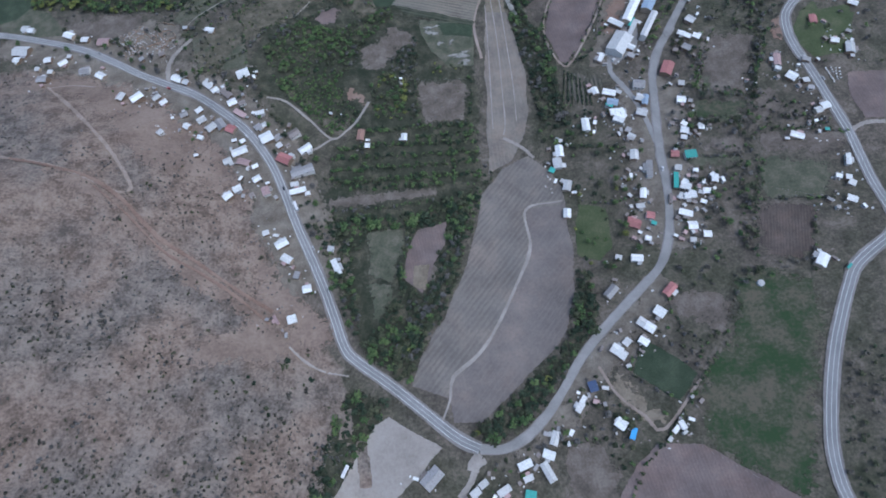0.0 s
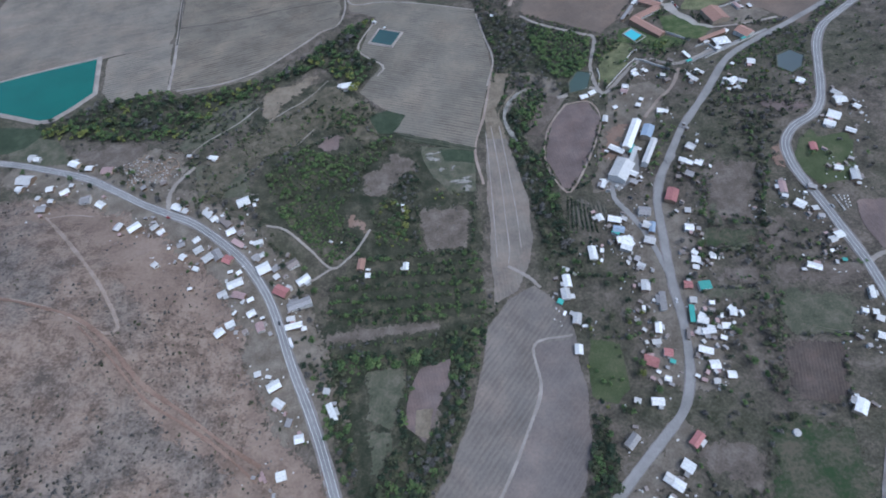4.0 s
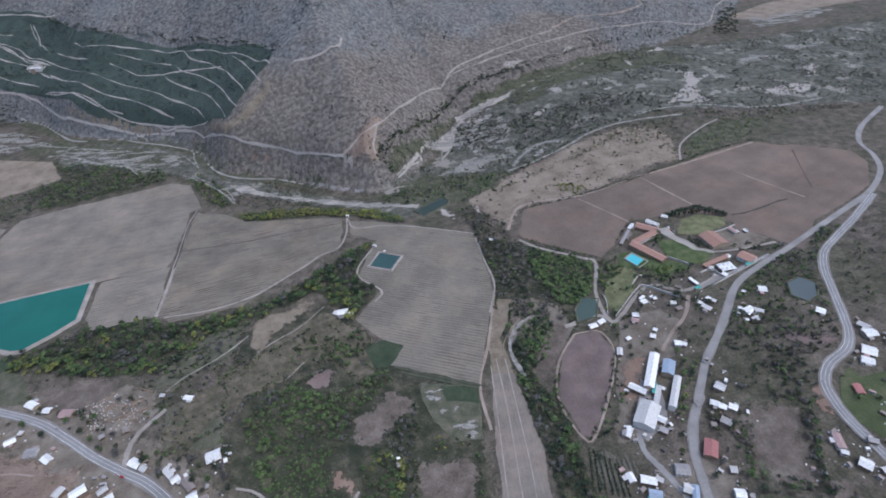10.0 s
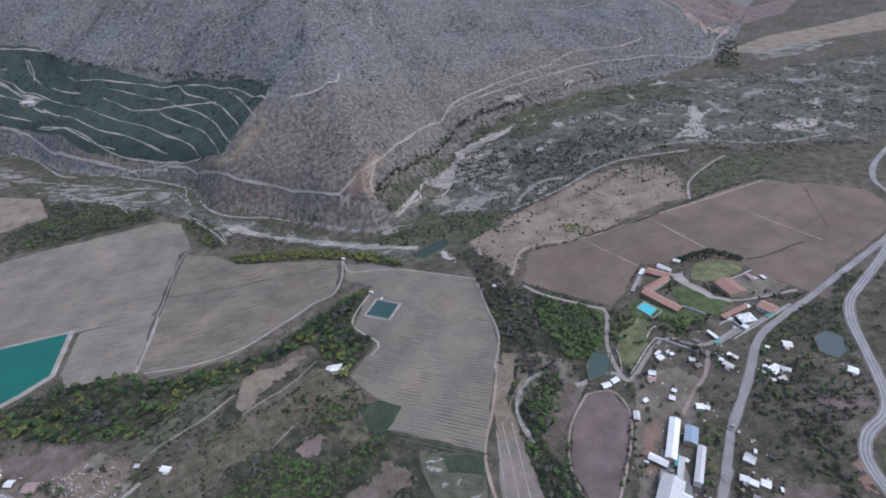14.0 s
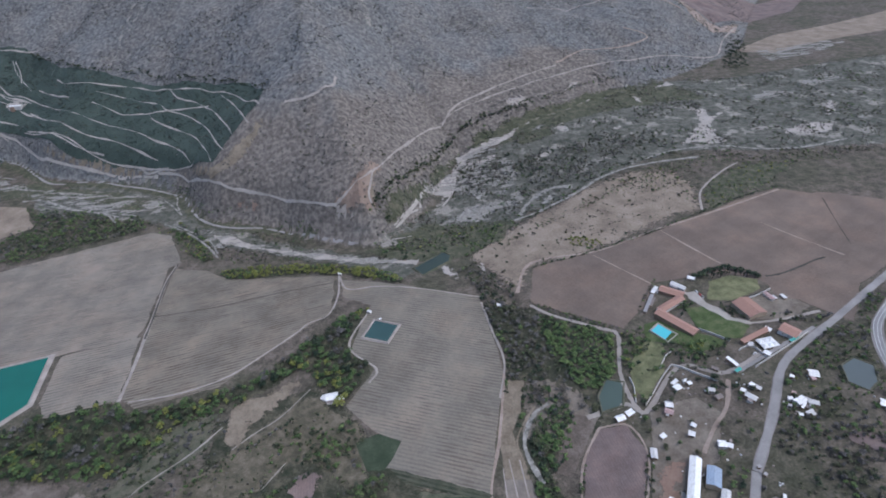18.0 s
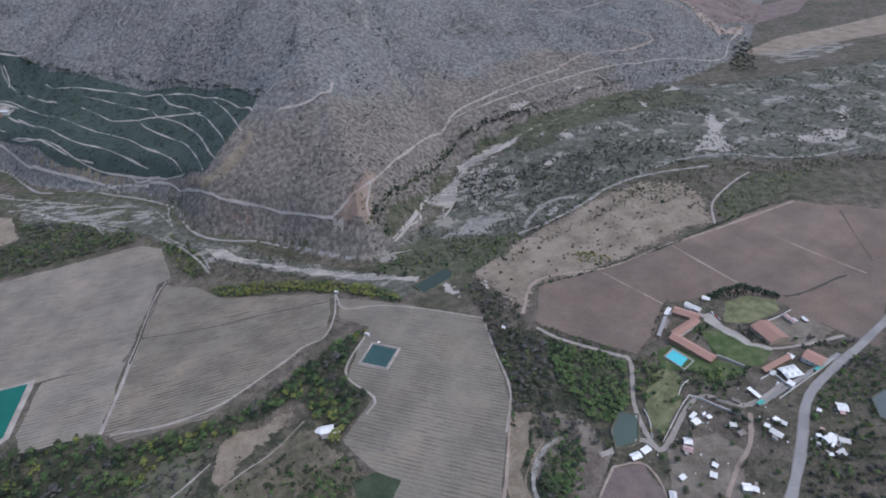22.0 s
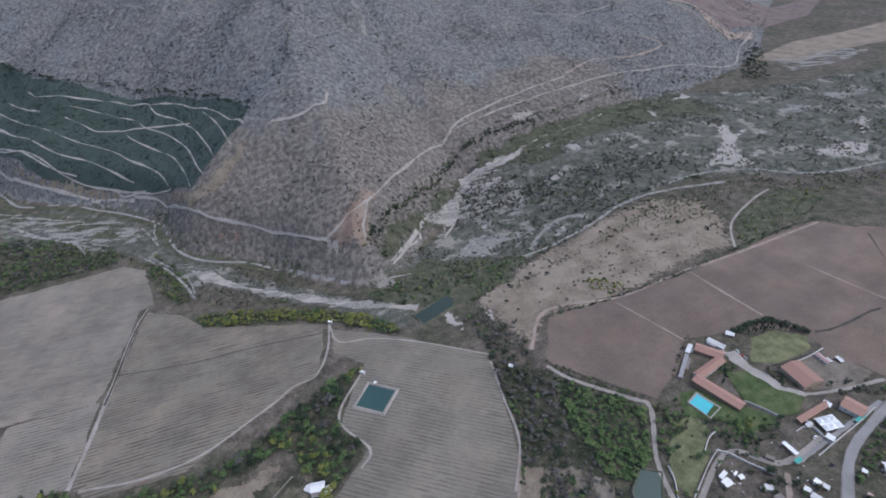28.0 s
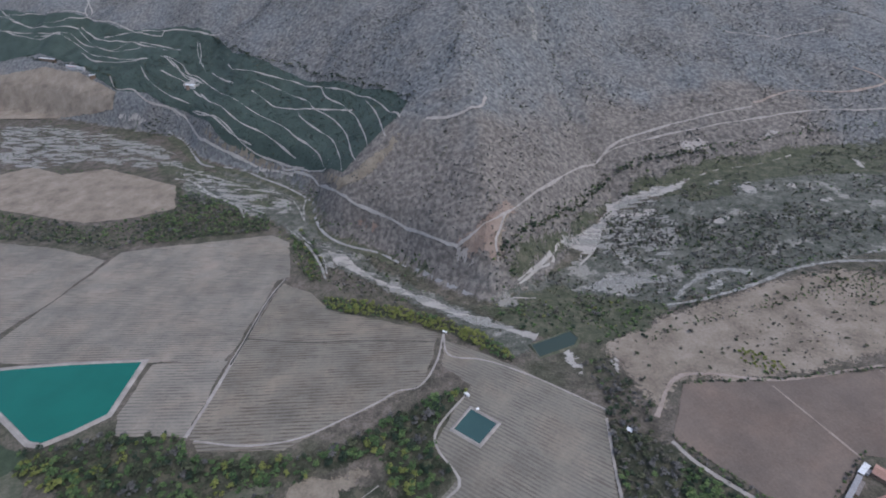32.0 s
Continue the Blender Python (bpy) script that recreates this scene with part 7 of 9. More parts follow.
house(-160.8, 281.8, 6.1, 4.1, 20, "white")
house(-159.0, 268.3, 7.6, 6.5, 26, "white")
house(-213.2, 297.6, 4.3, 2.7, 5, "white")
house(-183.3, 252.1, 8.5, 7.0, 36, "white")
house(-176.2, 260.1, 8.0, 6.6, 22, "white")
house(-150.8, 254.5, 9.3, 6.9, -73, "pink")
house(-135.0, 288.3, 13.7, 9.9, -32, "red")
house(-126.4, 316.9, 11.0, 8.2, 30, "dull")
house(-116.3, 299.0, 12.6, 7.2, 32, "white")
house(-119.0, 274.0, 21.3, 8.4, 15, "grey")
house(-126.0, 260.3, 7.5, 4.6, 4, "pale")
house(-123.1, 253.0, 15.3, 5.7, 7, "white")
house(-114.8, 250.2, 5.0, 3.9, 7, "white")
house(-64.1, 310.8, 12.2, 7.1, -102, "clay")
house(-58.4, 297.4, 5.1, 5.0, -9, "white")
house(-22.9, 302.1, 8.3, 5.7, -98, "white")
house(-19.9, 374.0, 3.1, 2.0, -8, "white")
house(-215.4, 464.6, 10.4, 5.6, -18, "white")
house(-243.1, 472.8, 5.5, 3.9, -11, "pale")
house(-150.0, 212.5, 5.8, 4.7, 13, "pale")
house(-136.8, 201.3, 11.2, 7.8, 25, "white")
house(-96.3, 193.6, 5.5, 5.0, -16, "pale")
house(-132.6, 186.6, 10.0, 6.6, -36, "white")
house(-124.5, 171.1, 6.6, 5.3, -108, "grey")
house(-116.4, 158.3, 7.7, 6.8, 7, "white")
house(-128.5, 133.0, 7.4, 6.9, 12, "white")
house(-140.5, 133.4, 9.0, 2.4, -62, "pink")
house(-92.1, 175.8, 16.0, 5.3, -70, "white")
house(-135.1, 123.8, 3.0, 2.0, -54, "dull")
house(-29.2, 2.6, 16.2, 10.2, 41, "grey")
house(-91.8, 339.9, 3.9, 2.4, -40, "pale")
house(-265.4, 390.7, 4.5, 2.5, -31, "grey")
house(-162.9, 251.5, 4.9, 4.5, 19, "dull")
house(-283.4, 432.6, 5.4, 4.8, 35, "grey")
house(-263.3, 436.4, 6.3, 5.9, 19, "dull")

# village along the valley road
house(179.2, 359.6, 11.0, 4.5, 53, "pale")
house(270.2, 382.2, 9.0, 8.3, -46, "pale")
house(257.6, 368.2, 7.6, 5.9, -32, "white")
house(261.9, 363.1, 6.8, 5.4, -38, "white")
house(269.5, 360.6, 7.4, 6.4, -38, "white")
house(257.4, 349.9, 8.7, 7.2, -44, "grey")
house(246.9, 349.6, 4.7, 4.2, -18, "dull")
house(233.6, 330.2, 16.2, 10.7, -121, "red")
house(240.6, 310.1, 5.7, 5.5, -16, "pale")
house(235.3, 292.3, 8.1, 7.3, -16, "white")
house(242.3, 289.0, 3.9, 3.6, -16, "grey")
house(204.7, 319.3, 11.3, 9.8, -16, "grey")
house(202.6, 303.6, 9.5, 8.2, -29, "pale")
house(205.3, 300.1, 12.0, 5.6, -113, "blue")
house(198.8, 287.4, 9.9, 7.6, -28, "pale")
house(164.5, 322.3, 8.3, 6.2, -84, "white")
house(176.4, 317.0, 12.6, 7.1, -22, "white")
house(176.7, 305.3, 10.4, 7.6, -21, "blue")
house(176.0, 294.1, 9.3, 7.5, -2, "white")
house(178.2, 286.3, 10.4, 9.2, -33, "white")
house(147.7, 286.4, 14.4, 7.3, -95, "white")
house(156.1, 286.8, 4.8, 3.2, -111, "white")
house(182.6, 271.6, 5.2, 5.2, -39, "grey")
house(183.7, 264.4, 7.2, 5.7, -39, "pale")
house(220.7, 269.2, 4.8, 4.0, -15, "dull")
house(228.6, 259.5, 7.5, 7.0, -21, "white")
house(226.0, 252.2, 5.6, 4.5, -21, "pale")
house(242.9, 258.8, 5.2, 4.7, -15, "white")
house(181.0, 244.6, 10.4, 7.7, -105, "pale")
house(189.6, 227.6, 17.6, 5.2, -103, "grey")
house(172.8, 224.5, 4.9, 2.9, -105, "white")
house(214.0, 237.6, 7.3, 7.0, -14, "red")
house(226.3, 233.9, 10.3, 7.7, -2, "teal")
house(212.7, 223.2, 6.0, 5.5, -14, "pale")
house(225.6, 217.7, 4.5, 3.6, -14, "white")
house(118.4, 263.5, 12.7, 7.3, -94, "white")
house(114.3, 251.4, 11.2, 8.2, -93, "pale")
house(107.9, 244.9, 5.4, 5.0, -36, "teal")
house(117.7, 226.5, 10.7, 7.5, -111, "pale")
house(111.9, 199.5, 9.1, 6.8, -102, "white")
house(178.3, 205.4, 10.3, 5.6, -105, "white")
house(172.8, 193.7, 7.5, 4.5, -1, "pale")
house(178.5, 183.6, 7.2, 6.7, -18, "red")
house(163.4, 179.2, 11.8, 8.7, -29, "red")
house(179.2, 175.9, 4.5, 3.4, -30, "teal")
house(171.1, 163.2, 5.4, 4.4, -23, "pale")
house(207.5, 211.7, 16.0, 4.1, -106, "teal")
house(213.3, 204.6, 8.9, 6.9, -26, "white")
house(214.1, 194.9, 10.9, 5.6, -1, "white")
house(207.9, 195.8, 5.7, 5.4, -37, "pale")
house(237.9, 206.7, 8.0, 5.7, -108, "white")
house(228.4, 205.6, 4.7, 2.7, -107, "white")
house(228.2, 196.1, 6.8, 5.3, -13, "white")
house(205.9, 179.8, 11.3, 5.5, -25, "white")
house(208.1, 167.6, 7.9, 7.4, -6, "white")
house(216.7, 157.9, 6.8, 5.9, -12, "white")
house(204.7, 154.8, 5.1, 4.2, -12, "pale")
house(198.6, 195.7, 10.1, 2.7, -106, "dull")
house(157.9, 147.8, 9.7, 6.2, -11, "white")
house(143.7, 151.1, 5.4, 4.2, -22, "pale")
house(175.1, 116.8, 12.5, 6.7, 39, "red")
house(130.8, 123.0, 12.6, 7.1, 40, "grey")
house(162.7, 100.6, 9.0, 8.1, -44, "white")
house(147.6, 94.4, 7.5, 7.4, -43, "pale")
house(152.3, 89.5, 8.1, 7.5, -43, "white")
house(132.5, 81.0, 6.9, 5.3, -141, "pale")
house(144.9, 79.5, 8.0, 5.5, -43, "white")
house(123.6, 76.2, 8.9, 8.2, -42, "white")
house(127.4, 71.2, 7.2, 4.8, -132, "pale")
house(99.7, 51.7, 8.2, 6.8, -83, "navy")
house(88.0, 48.7, 2.8, 2.0, -28, "white")
house(90.6, 43.3, 6.0, 3.9, 48, "white")
house(86.9, 38.0, 8.6, 4.7, 48, "pale")
house(99.6, 40.3, 4.7, 3.4, -29, "pink")
house(113.4, 22.6, 8.2, 7.5, -45, "white")
house(111.1, 24.9, 3.7, 3.3, -45, "white")
house(120.3, 14.9, 8.9, 4.1, 61, "sky")
house(76.8, 21.1, 4.9, 3.1, 53, "white")
house(64.1, 18.7, 10.5, 6.0, 63, "pale")
house(58.2, 22.6, 4.0, 3.2, -27, "grey")
house(57.3, 8.2, 9.1, 6.3, -26, "white")
house(54.6, -3.3, 14.7, 6.2, -68, "pale")
house(38.9, 3.5, 10.8, 5.9, 16, "white")
house(39.7, -5.7, 7.4, 4.3, 16, "pale")
house(21.0, -11.6, 10.4, 5.1, 25, "pale")
house(6.9, -5.5, 7.1, 4.8, 30, "pale")
house(0.4, -10.6, 7.8, 5.5, 30, "pale")
house(39.3, -16.4, 7.9, 5.8, -16, "teal")
house(150.1, 13.7, 6.6, 3.4, 38, "white")
house(155.2, 16.1, 6.4, 4.1, -75, "white")
house(155.6, 11.0, 4.1, 2.3, 29, "pale")
house(167.4, 34.3, 2.9, 2.1, 21, "grey")
house(155.0, 20.8, 2.4, 2.0, -8, "grey")

house(214.6, 208.7, 5.7, 4.3, -40, "white", tall=2.4)
house(216.4, 197.1, 6.1, 4.1, -28, "white", tall=2.4)
house(223.8, 196.0, 5.3, 3.7, -31, "pale", tall=2.4)
house(222.8, 187.1, 5.2, 3.6, -30, "white", tall=2.4)
house(205.3, 194.8, 4.7, 3.2, -39, "grey", tall=2.4)
house(213.8, 202.3, 3.1, 2.8, -37, "pale", tall=2.4)
house(215.7, 188.5, 3.1, 2.8, -44, "dull", tall=2.4)
house(237.6, 208.8, 6.8, 4.3, -65, "white", tall=2.4)
house(173.8, 303.3, 7.3, 5.3, -43, "teal", tall=2.4)
house(183.0, 291.5, 11.1, 4.1, -80, "white", tall=2.4)
house(182.6, 262.0, 5.5, 3.8, -36, "grey", tall=2.4)
house(184.8, 315.8, 6.1, 4.2, -38, "pale", tall=2.4)
house(230.3, 266.2, 5.6, 4.4, -48, "white", tall=2.4)
house(242.6, 260.7, 5.3, 3.8, -44, "pale", tall=2.4)
house(231.5, 254.6, 3.6, 2.7, -48, "grey", tall=2.4)
house(170.7, 163.9, 4.0, 3.0, -46, "white", tall=2.4)
house(206.8, 162.3, 3.4, 2.5, -76, "pale", tall=2.4)
house(172.4, 158.6, 3.7, 2.5, -34, "grey", tall=2.4)
house(192.9, 161.4, 3.7, 2.5, -35, "white", tall=2.4)
house(120.1, 275.2, 6.8, 3.8, -31, "pale", tall=2.4)
house(115.3, 231.4, 5.8, 3.9, -41, "pale", tall=2.4)
house(167.8, 223.3, 4.1, 2.9, -55, "dull", tall=2.4)
house(167.2, 205.8, 3.9, 2.8, -55, "pale", tall=2.4)
house(166.3, 169.9, 3.2, 2.6, -40, "white", tall=2.4)

# houses along the upper road
house(326.2, 313.7, 13.7, 6.7, -106, "pink")
house(323.7, 304.2, 5.6, 3.7, -29, "white")
house(331.2, 292.9, 9.3, 9.1, -50, "white")
house(341.0, 285.8, 5.8, 4.8, -1, "pale")
house(342.0, 277.1, 5.4, 4.1, -14, "grey")
house(345.5, 256.2, 8.3, 7.0, 12, "white")
house(338.6, 252.9, 6.5, 6.0, 11, "pale")
house(332.7, 242.7, 3.5, 2.5, 11, "white")
house(313.0, 232.0, 11.5, 6.2, -30, "white")
house(337.5, 232.6, 3.8, 3.0, -13, "teal")
house(341.7, 201.2, 10.7, 3.8, -109, "white")
house(329.0, 187.5, 4.7, 4.1, -26, "white")
house(335.4, 185.0, 4.8, 4.6, -19, "white")
house(335.7, 179.6, 5.7, 5.4, -39, "pale")
house(330.1, 166.0, 7.7, 6.1, -32, "white")
house(317.8, 160.8, 3.2, 3.1, -12, "grey")
house(373.2, 352.4, 10.4, 6.9, -105, "red")
house(381.2, 324.1, 7.6, 6.2, -20, "white")
house(390.7, 313.1, 12.8, 8.0, -110, "pale")
house(397.4, 332.0, 5.0, 3.4, -41, "grey")
house(388.5, 303.4, 3.9, 3.2, -11, "pale")
house(289.6, 120.0, 11.9, 8.1, -131, "white")
house(286.2, 124.0, 3.0, 2.9, -43, "pale")
house(305.6, 111.6, 5.8, 2.0, 37, "teal")
house(349.7, 308.2, 7.4, 4.5, -29, "grey")
house(359.2, 305.8, 3.3, 2.0, -69, "white")
house(300.4, 293.4, 2.4, 2.0, -16, "white")
house(427.5, 406.1, 11.9, 9.4, -2, "white")
house(429.6, 416.0, 10.6, 7.0, -56, "pale")
house(437.0, 393.2, 6.6, 6.5, -53, "white")
house(411.8, 388.0, 11.9, 11.9, -38, "white")
house(402.1, 377.8, 10.5, 8.3, -36, "white")
house(416.0, 365.4, 9.2, 6.3, -38, "white")
house(407.7, 443.2, 8.6, 8.4, -42, "white")

# upper village and school
house(255.9, 502.6, 7.5, 6.2, 18, "white")
house(268.8, 504.5, 4.5, 3.8, 12, "white")
house(239.6, 486.5, 7.2, 6.6, -18, "white")
house(236.0, 479.4, 7.9, 5.9, -33, "pink")
house(248.5, 461.1, 4.7, 4.1, -48, "white")
house(242.8, 453.5, 5.6, 5.0, -33, "white")
house(219.8, 457.5, 5.6, 4.2, 21, "white")
house(205.2, 444.2, 9.8, 5.7, -111, "pale")
house(260.8, 438.6, 7.0, 6.5, -18, "white")
house(265.6, 435.4, 4.7, 4.6, -33, "white")
house(193.0, 483.7, 9.3, 6.5, 11, "white")
house(203.3, 486.9, 8.7, 5.5, 22, "white")
house(178.8, 360.5, 11.0, 3.9, -116, "white")
house(223.0, 413.9, 43.3, 9.3, -122, "white", tall=3.6, what="school_building")
house(238.6, 413.1, 17.8, 11.1, -122, "blue", tall=3.6, what="school_building")
house(231.8, 386.7, 36.2, 6.7, -124, "pale", tall=3.6, what="school_building")
house(202.9, 398.5, 16.3, 7.1, -43, "white", tall=3.6, what="school_building")
house(199.5, 371.4, 26.5, 18.2, -128, "pale", tall=3.6, what="school_building")
house(216.5, 387.8, 21.5, 4.9, -123, "pale", tall=3.6, what="school_building")
house(208.7, 364.4, 8.4, 6.5, -42, "white", tall=3.6, what="school_building")
house(206.2, 354.2, 7.3, 5.1, -41, "grey", tall=3.6, what="school_building")
house(217.0, 395.0, 12.5, 3.5, -122, "teal", tall=3.6, what="school_building")
house(256.8, 509.3, 8.5, 3.5, 31, "white")
house(266.8, 508.6, 4.5, 2.0, 31, "white")
house(282.9, 492.1, 6.0, 4.8, -16, "pale")
house(284.6, 482.9, 7.0, 4.9, 13, "dull")
house(307.9, 484.4, 4.6, 4.1, -48, "white")
house(318.9, 488.2, 4.9, 4.4, -65, "white")
house(321.8, 483.3, 4.9, 4.1, -48, "pale")
house(310.0, 475.9, 10.0, 6.0, -55, "pale")
house(357.4, 488.5, 3.9, 3.3, -41, "white")
house(376.9, 487.2, 8.8, 8.8, -22, "white")
house(345.9, 470.7, 3.5, 3.1, -49, "pink")
house(339.2, 465.9, 4.4, 3.2, -15, "white")
house(345.2, 461.8, 11.1, 6.6, 17, "white")
house(344.9, 456.9, 10.1, 2.2, 35, "white")
house(353.7, 457.1, 8.5, 4.7, -33, "pale")
house(335.8, 448.3, 3.5, 2.9, -15, "white")
house(343.9, 449.2, 8.4, 2.7, 16, "pale")
house(333.7, 459.2, 3.2, 2.7, -30, "grey")
house(275.8, 413.4, 2.9, 2.5, -4, "grey")
house(267.9, 438.4, 5.6, 2.0, -122, "dull")
house(-71.0, 563.6, 12.3, 9.2, 2, "white")
house(-78.2, 562.9, 8.0, 5.5, -32, "pale")
house(-62.6, 559.9, 6.6, 6.3, 28, "white")
house(-31.7, 685.7, 6.4, 3.1, -39, "pale")
house(-18.8, 668.4, 3.1, 2.4, 18, "white")
house(121.8, 663.0, 5.2, 4.1, -28, "white")
house(-70.5, 781.1, 5.1, 3.1, -15, "white")
lean_tos(HOMES[:])

# the estate
house(321.0, 636.8, 26.9, 11.8, -41, "clay", tall=3.4)
house(309.7, 617.0, 38.3, 9.8, -155, "clay", tall=3.6)
house(299.5, 586.5, 46.3, 11.7, -59, "clay", tall=3.4)
house(333.6, 645.7, 17.8, 6.8, -55, "pale", tall=3.0)
house(354.8, 655.4, 8.5, 6.3, -36, "white", tall=3.0)
house(287.7, 625.2, 34.7, 4.0, -129, "grey", tall=2.6)
house(304.2, 645.1, 13.8, 4.7, -134, "white", tall=2.6)
house(384.4, 589.8, 27.3, 22.9, -80, "clay", tall=4.0)
house(363.4, 548.1, 39.1, 5.5, 18, "clay", tall=3.2)
house(380.1, 553.4, 6.5, 5.5, -59, "white", tall=3.2)
house(398.3, 545.3, 15.6, 17.5, -58, "clay", tall=3.4)
house(319.6, 518.9, 12.9, 3.6, -73, "white", tall=2.8)
house(318.6, 508.0, 7.6, 3.5, 20, "teal", tall=2.4)
house(350.8, 537.3, 7.0, 3.3, 13, "pale", tall=2.6)
house(432.9, 600.9, 7.5, 3.9, -84, "white", tall=2.6)
house(419.5, 605.4, 13.5, 5.7, -80, "pink", tall=2.6)
house(394.3, 534.0, 12.0, 2.9, 19, "teal", tall=2.6)
house(356.7, 521.5, 6.4, 5.5, -59, "white", tall=2.8)
house(300.1, 515.2, 6.7, 3.6, -42, "dull", tall=2.6)
big_tent(367.3, 535.3, 5, 17.8, 13.2)
house(-787.1, 1449.6, 27.7, 7.8, -12, "white", tall=3.4)
house(-1325.5, 1616.8, 68.3, 5.2, -15, "white", tall=4.0)
house(-1202.0, 1573.0, 82.6, 6.0, -19, "pale", tall=4.0)
house(-1122.1, 1532.2, 14.6, 8.0, 21, "white", tall=3.4)
tank(242.2, 110.4, 2.6, 2.2)

# oddments about the yards
YARDS = [(hx, hy) for hx, hy, w in HOMES if hy < 520]
litter("yard_clutter", YARDS, 5, 420, 13, (0.6, 2.2), T["pale"], "pale boards, sheets and oddments about the yards", "clutter")
litter("yard_clutter", YARDS, 6, 420, 13, (0.6, 2.4), T["dull"], "rusty sheets and boards about the yards", "clutter")
litter("yard_clutter", YARDS, 7, 130, 12, (0.6, 1.8), T["white"], "white sheets and tubs about the yards", "clutter")
litter("rubble", [(-310, 469), (-295, 458), (-287, 468), (-272, 449), (-261, 454), (-296, 476), (-296, 447), (-270, 471)], 8, 230, 11, (0.5, 2.2), WALLS[2], "broken adobe and rubble of ruined walls", "rubble")
litter("rubble", [(-310, 469), (-295, 458), (-287, 468), (-272, 449), (-261, 454), (-296, 476), (-296, 447), (-270, 471)], 9, 160, 11, (0.5, 1.8), T["pale"], "pale broken stones of ruined walls", "rubble")

# vehicles
vehicle(-125.3, 238.2, -72, 9.5, "white", "bus")
vehicle(-90.6, 14.5, 60, 9.0, "white", "truck")
vehicle(-170.0, 317.7, -57, 4.3, "white", "car")
vehicle(-136.0, 257.6, -75, 4.3, "dark", "car")
vehicle(-251.3, 389.3, -31, 4.3, "red", "car")
vehicle(-111.4, 196.4, -72, 4.3, "silver", "car")
vehicle(201.0, 226.2, -104, 4.3, "white", "car")
vehicle(349.5, 632.8, -80, 4.3, "white", "car")
vehicle(350.5, 626.3, -80, 4.3, "red", "car")
vehicle(351.3, 623.1, -81, 4.3, "silver", "car")
vehicle(197.7, 306.2, -89, 4.3, "white", "car")
vehicle(400.9, 543.5, -90, 4.3, "red", "car")
vehicle(396.4, 540.1, -54, 4.3, "white", "car")
vehicle(198.7, 338.6, -63, 4.3, "dark", "car")
vehicle(356.3, 285.6, -68, 4.3, "silver", "car")
vehicle(-331.8, 451.8, -33, 4.3, "silver", "car")
vehicle(347.5, 525.7, 20, 4.3, "white", "car")
beehive(362.9, 295.9, 24)
beehive(363.0, 293.8, 26)
beehive(363.2, 291.8, 21)
beehive(363.3, 289.8, 23)
beehive(363.5, 287.8, 25)
beehive(363.7, 285.8, 20)
beehive(363.8, 283.8, 22)
beehive(364.0, 281.8, 24)
beehive(363.7, 279.9, 25)
beehive(367.2, 295.5, 26)
beehive(367.1, 292.9, 21)
beehive(367.0, 290.3, 23)
beehive(371.0, 294.0, 21)
beehive(369.7, 291.0, 21)
beehive(368.9, 287.9, 22)
beehive(368.1, 284.8, 23)
beehive(368.0, 282.2, 25)
beehive(372.6, 289.7, 21)
beehive(371.8, 286.6, 22)
beehive(370.8, 282.9, 23)
beehive(373.7, 293.4, 20)

# walls and fences
garden_wall([(337, 534), (346, 537), (353, 535), (355, 518), (362, 519)], "white wall round the tent yard")
garden_wall([(254, 531), (267, 545), (275, 549)], "pale plastered wall beside the lawn")
garden_wall([(318, 574), (328, 562), (337, 549)], "low stone wall across the garden")
hedge([(360, 656), (379, 663), (403, 667), (420, 654), (432, 641)], ("dark", "dark"), (5.0, 8.5), 250, "tall dark cypress hedge behind the estate", 2.0, 3.0, 0.95)
hedge([(403, 562), (423, 565), (437, 569)], ("dark", "olive"), (3.0, 6.0), 251, "dark trees beside the estate yard", 2.6, 5.0, 0.9)
garden_wall([(266, 532), (274, 526), (282, 516), (295, 502)], "pale plastered boundary wall along the lane")
garden_wall([(266, 532), (252, 521), (235, 505), (221, 492)], "pale plastered boundary wall along the lane")
garden_wall([(221, 527), (220, 515), (214, 497)], "pale plastered boundary wall by the pond")
garden_wall([(337, 509), (359, 518), (398, 534), (417, 543)], "white wall of the estate beside the road")
garden_wall([(381, 606), (407, 611), (431, 619)], "dark boundary wall of the estate yard")
fence([(-4, 371), (49, 367)], "wooden post and wire fence at the plot edge")
fence([(273, 192), (317, 170)], "wooden post and wire fence between plots")
fence([(164, 1), (191, -21), (217, -39)], "post and wire fence beside the ploughed field")
fence([(311, 576), (329, 555)], "wooden fence across the lawn")
fence([(-127, 348), (-107, 326), (-91, 301)], "post and wire fence along the lane")
garden_wall([(-296, 467), (-287, 473), (-274, 459)], "low ruined adobe wall")
garden_wall([(-272, 470), (-263, 476), (-253, 463), (-261, 457), (-270, 468)], "low ruined adobe wall")
garden_wall([(-284, 450), (-273, 455), (-258, 447)], "low ruined adobe wall")
garden_wall([(-270, 489), (-257, 482)], "low ruined adobe wall")

# single trees
trees_in([(-464, 534), (-368, 510), (-325, 483), (-254, 414), (-183, 406), (-149, 359), (-128, 334), (-107, 303), (-93, 258), (-108, 236), (-90, 179), (-74, 126), (-84, 109), (-97, 134), (-109, 175), (-123, 214), (-133, 254), (-153, 292), (-180, 331), (-233, 378), (-301, 418), (-381, 462), (-450, 489)], ['green', 'olive', 'grey', 'dark'], 8.5, 0.6, (0.6, 1.25), 61, "beside village houses")
trees_in([(-307, 394), (-251, 388), (-192, 340), (-158, 286), (-142, 243), (-119, 181), (-101, 134), (-111, 116), (-137, 147), (-166, 211), (-196, 265), (-241, 325), (-297, 364)], ['olive', 'green', 'grey'], 17, 0.3, (0.35, 0.7), 62, "beside hillside houses")
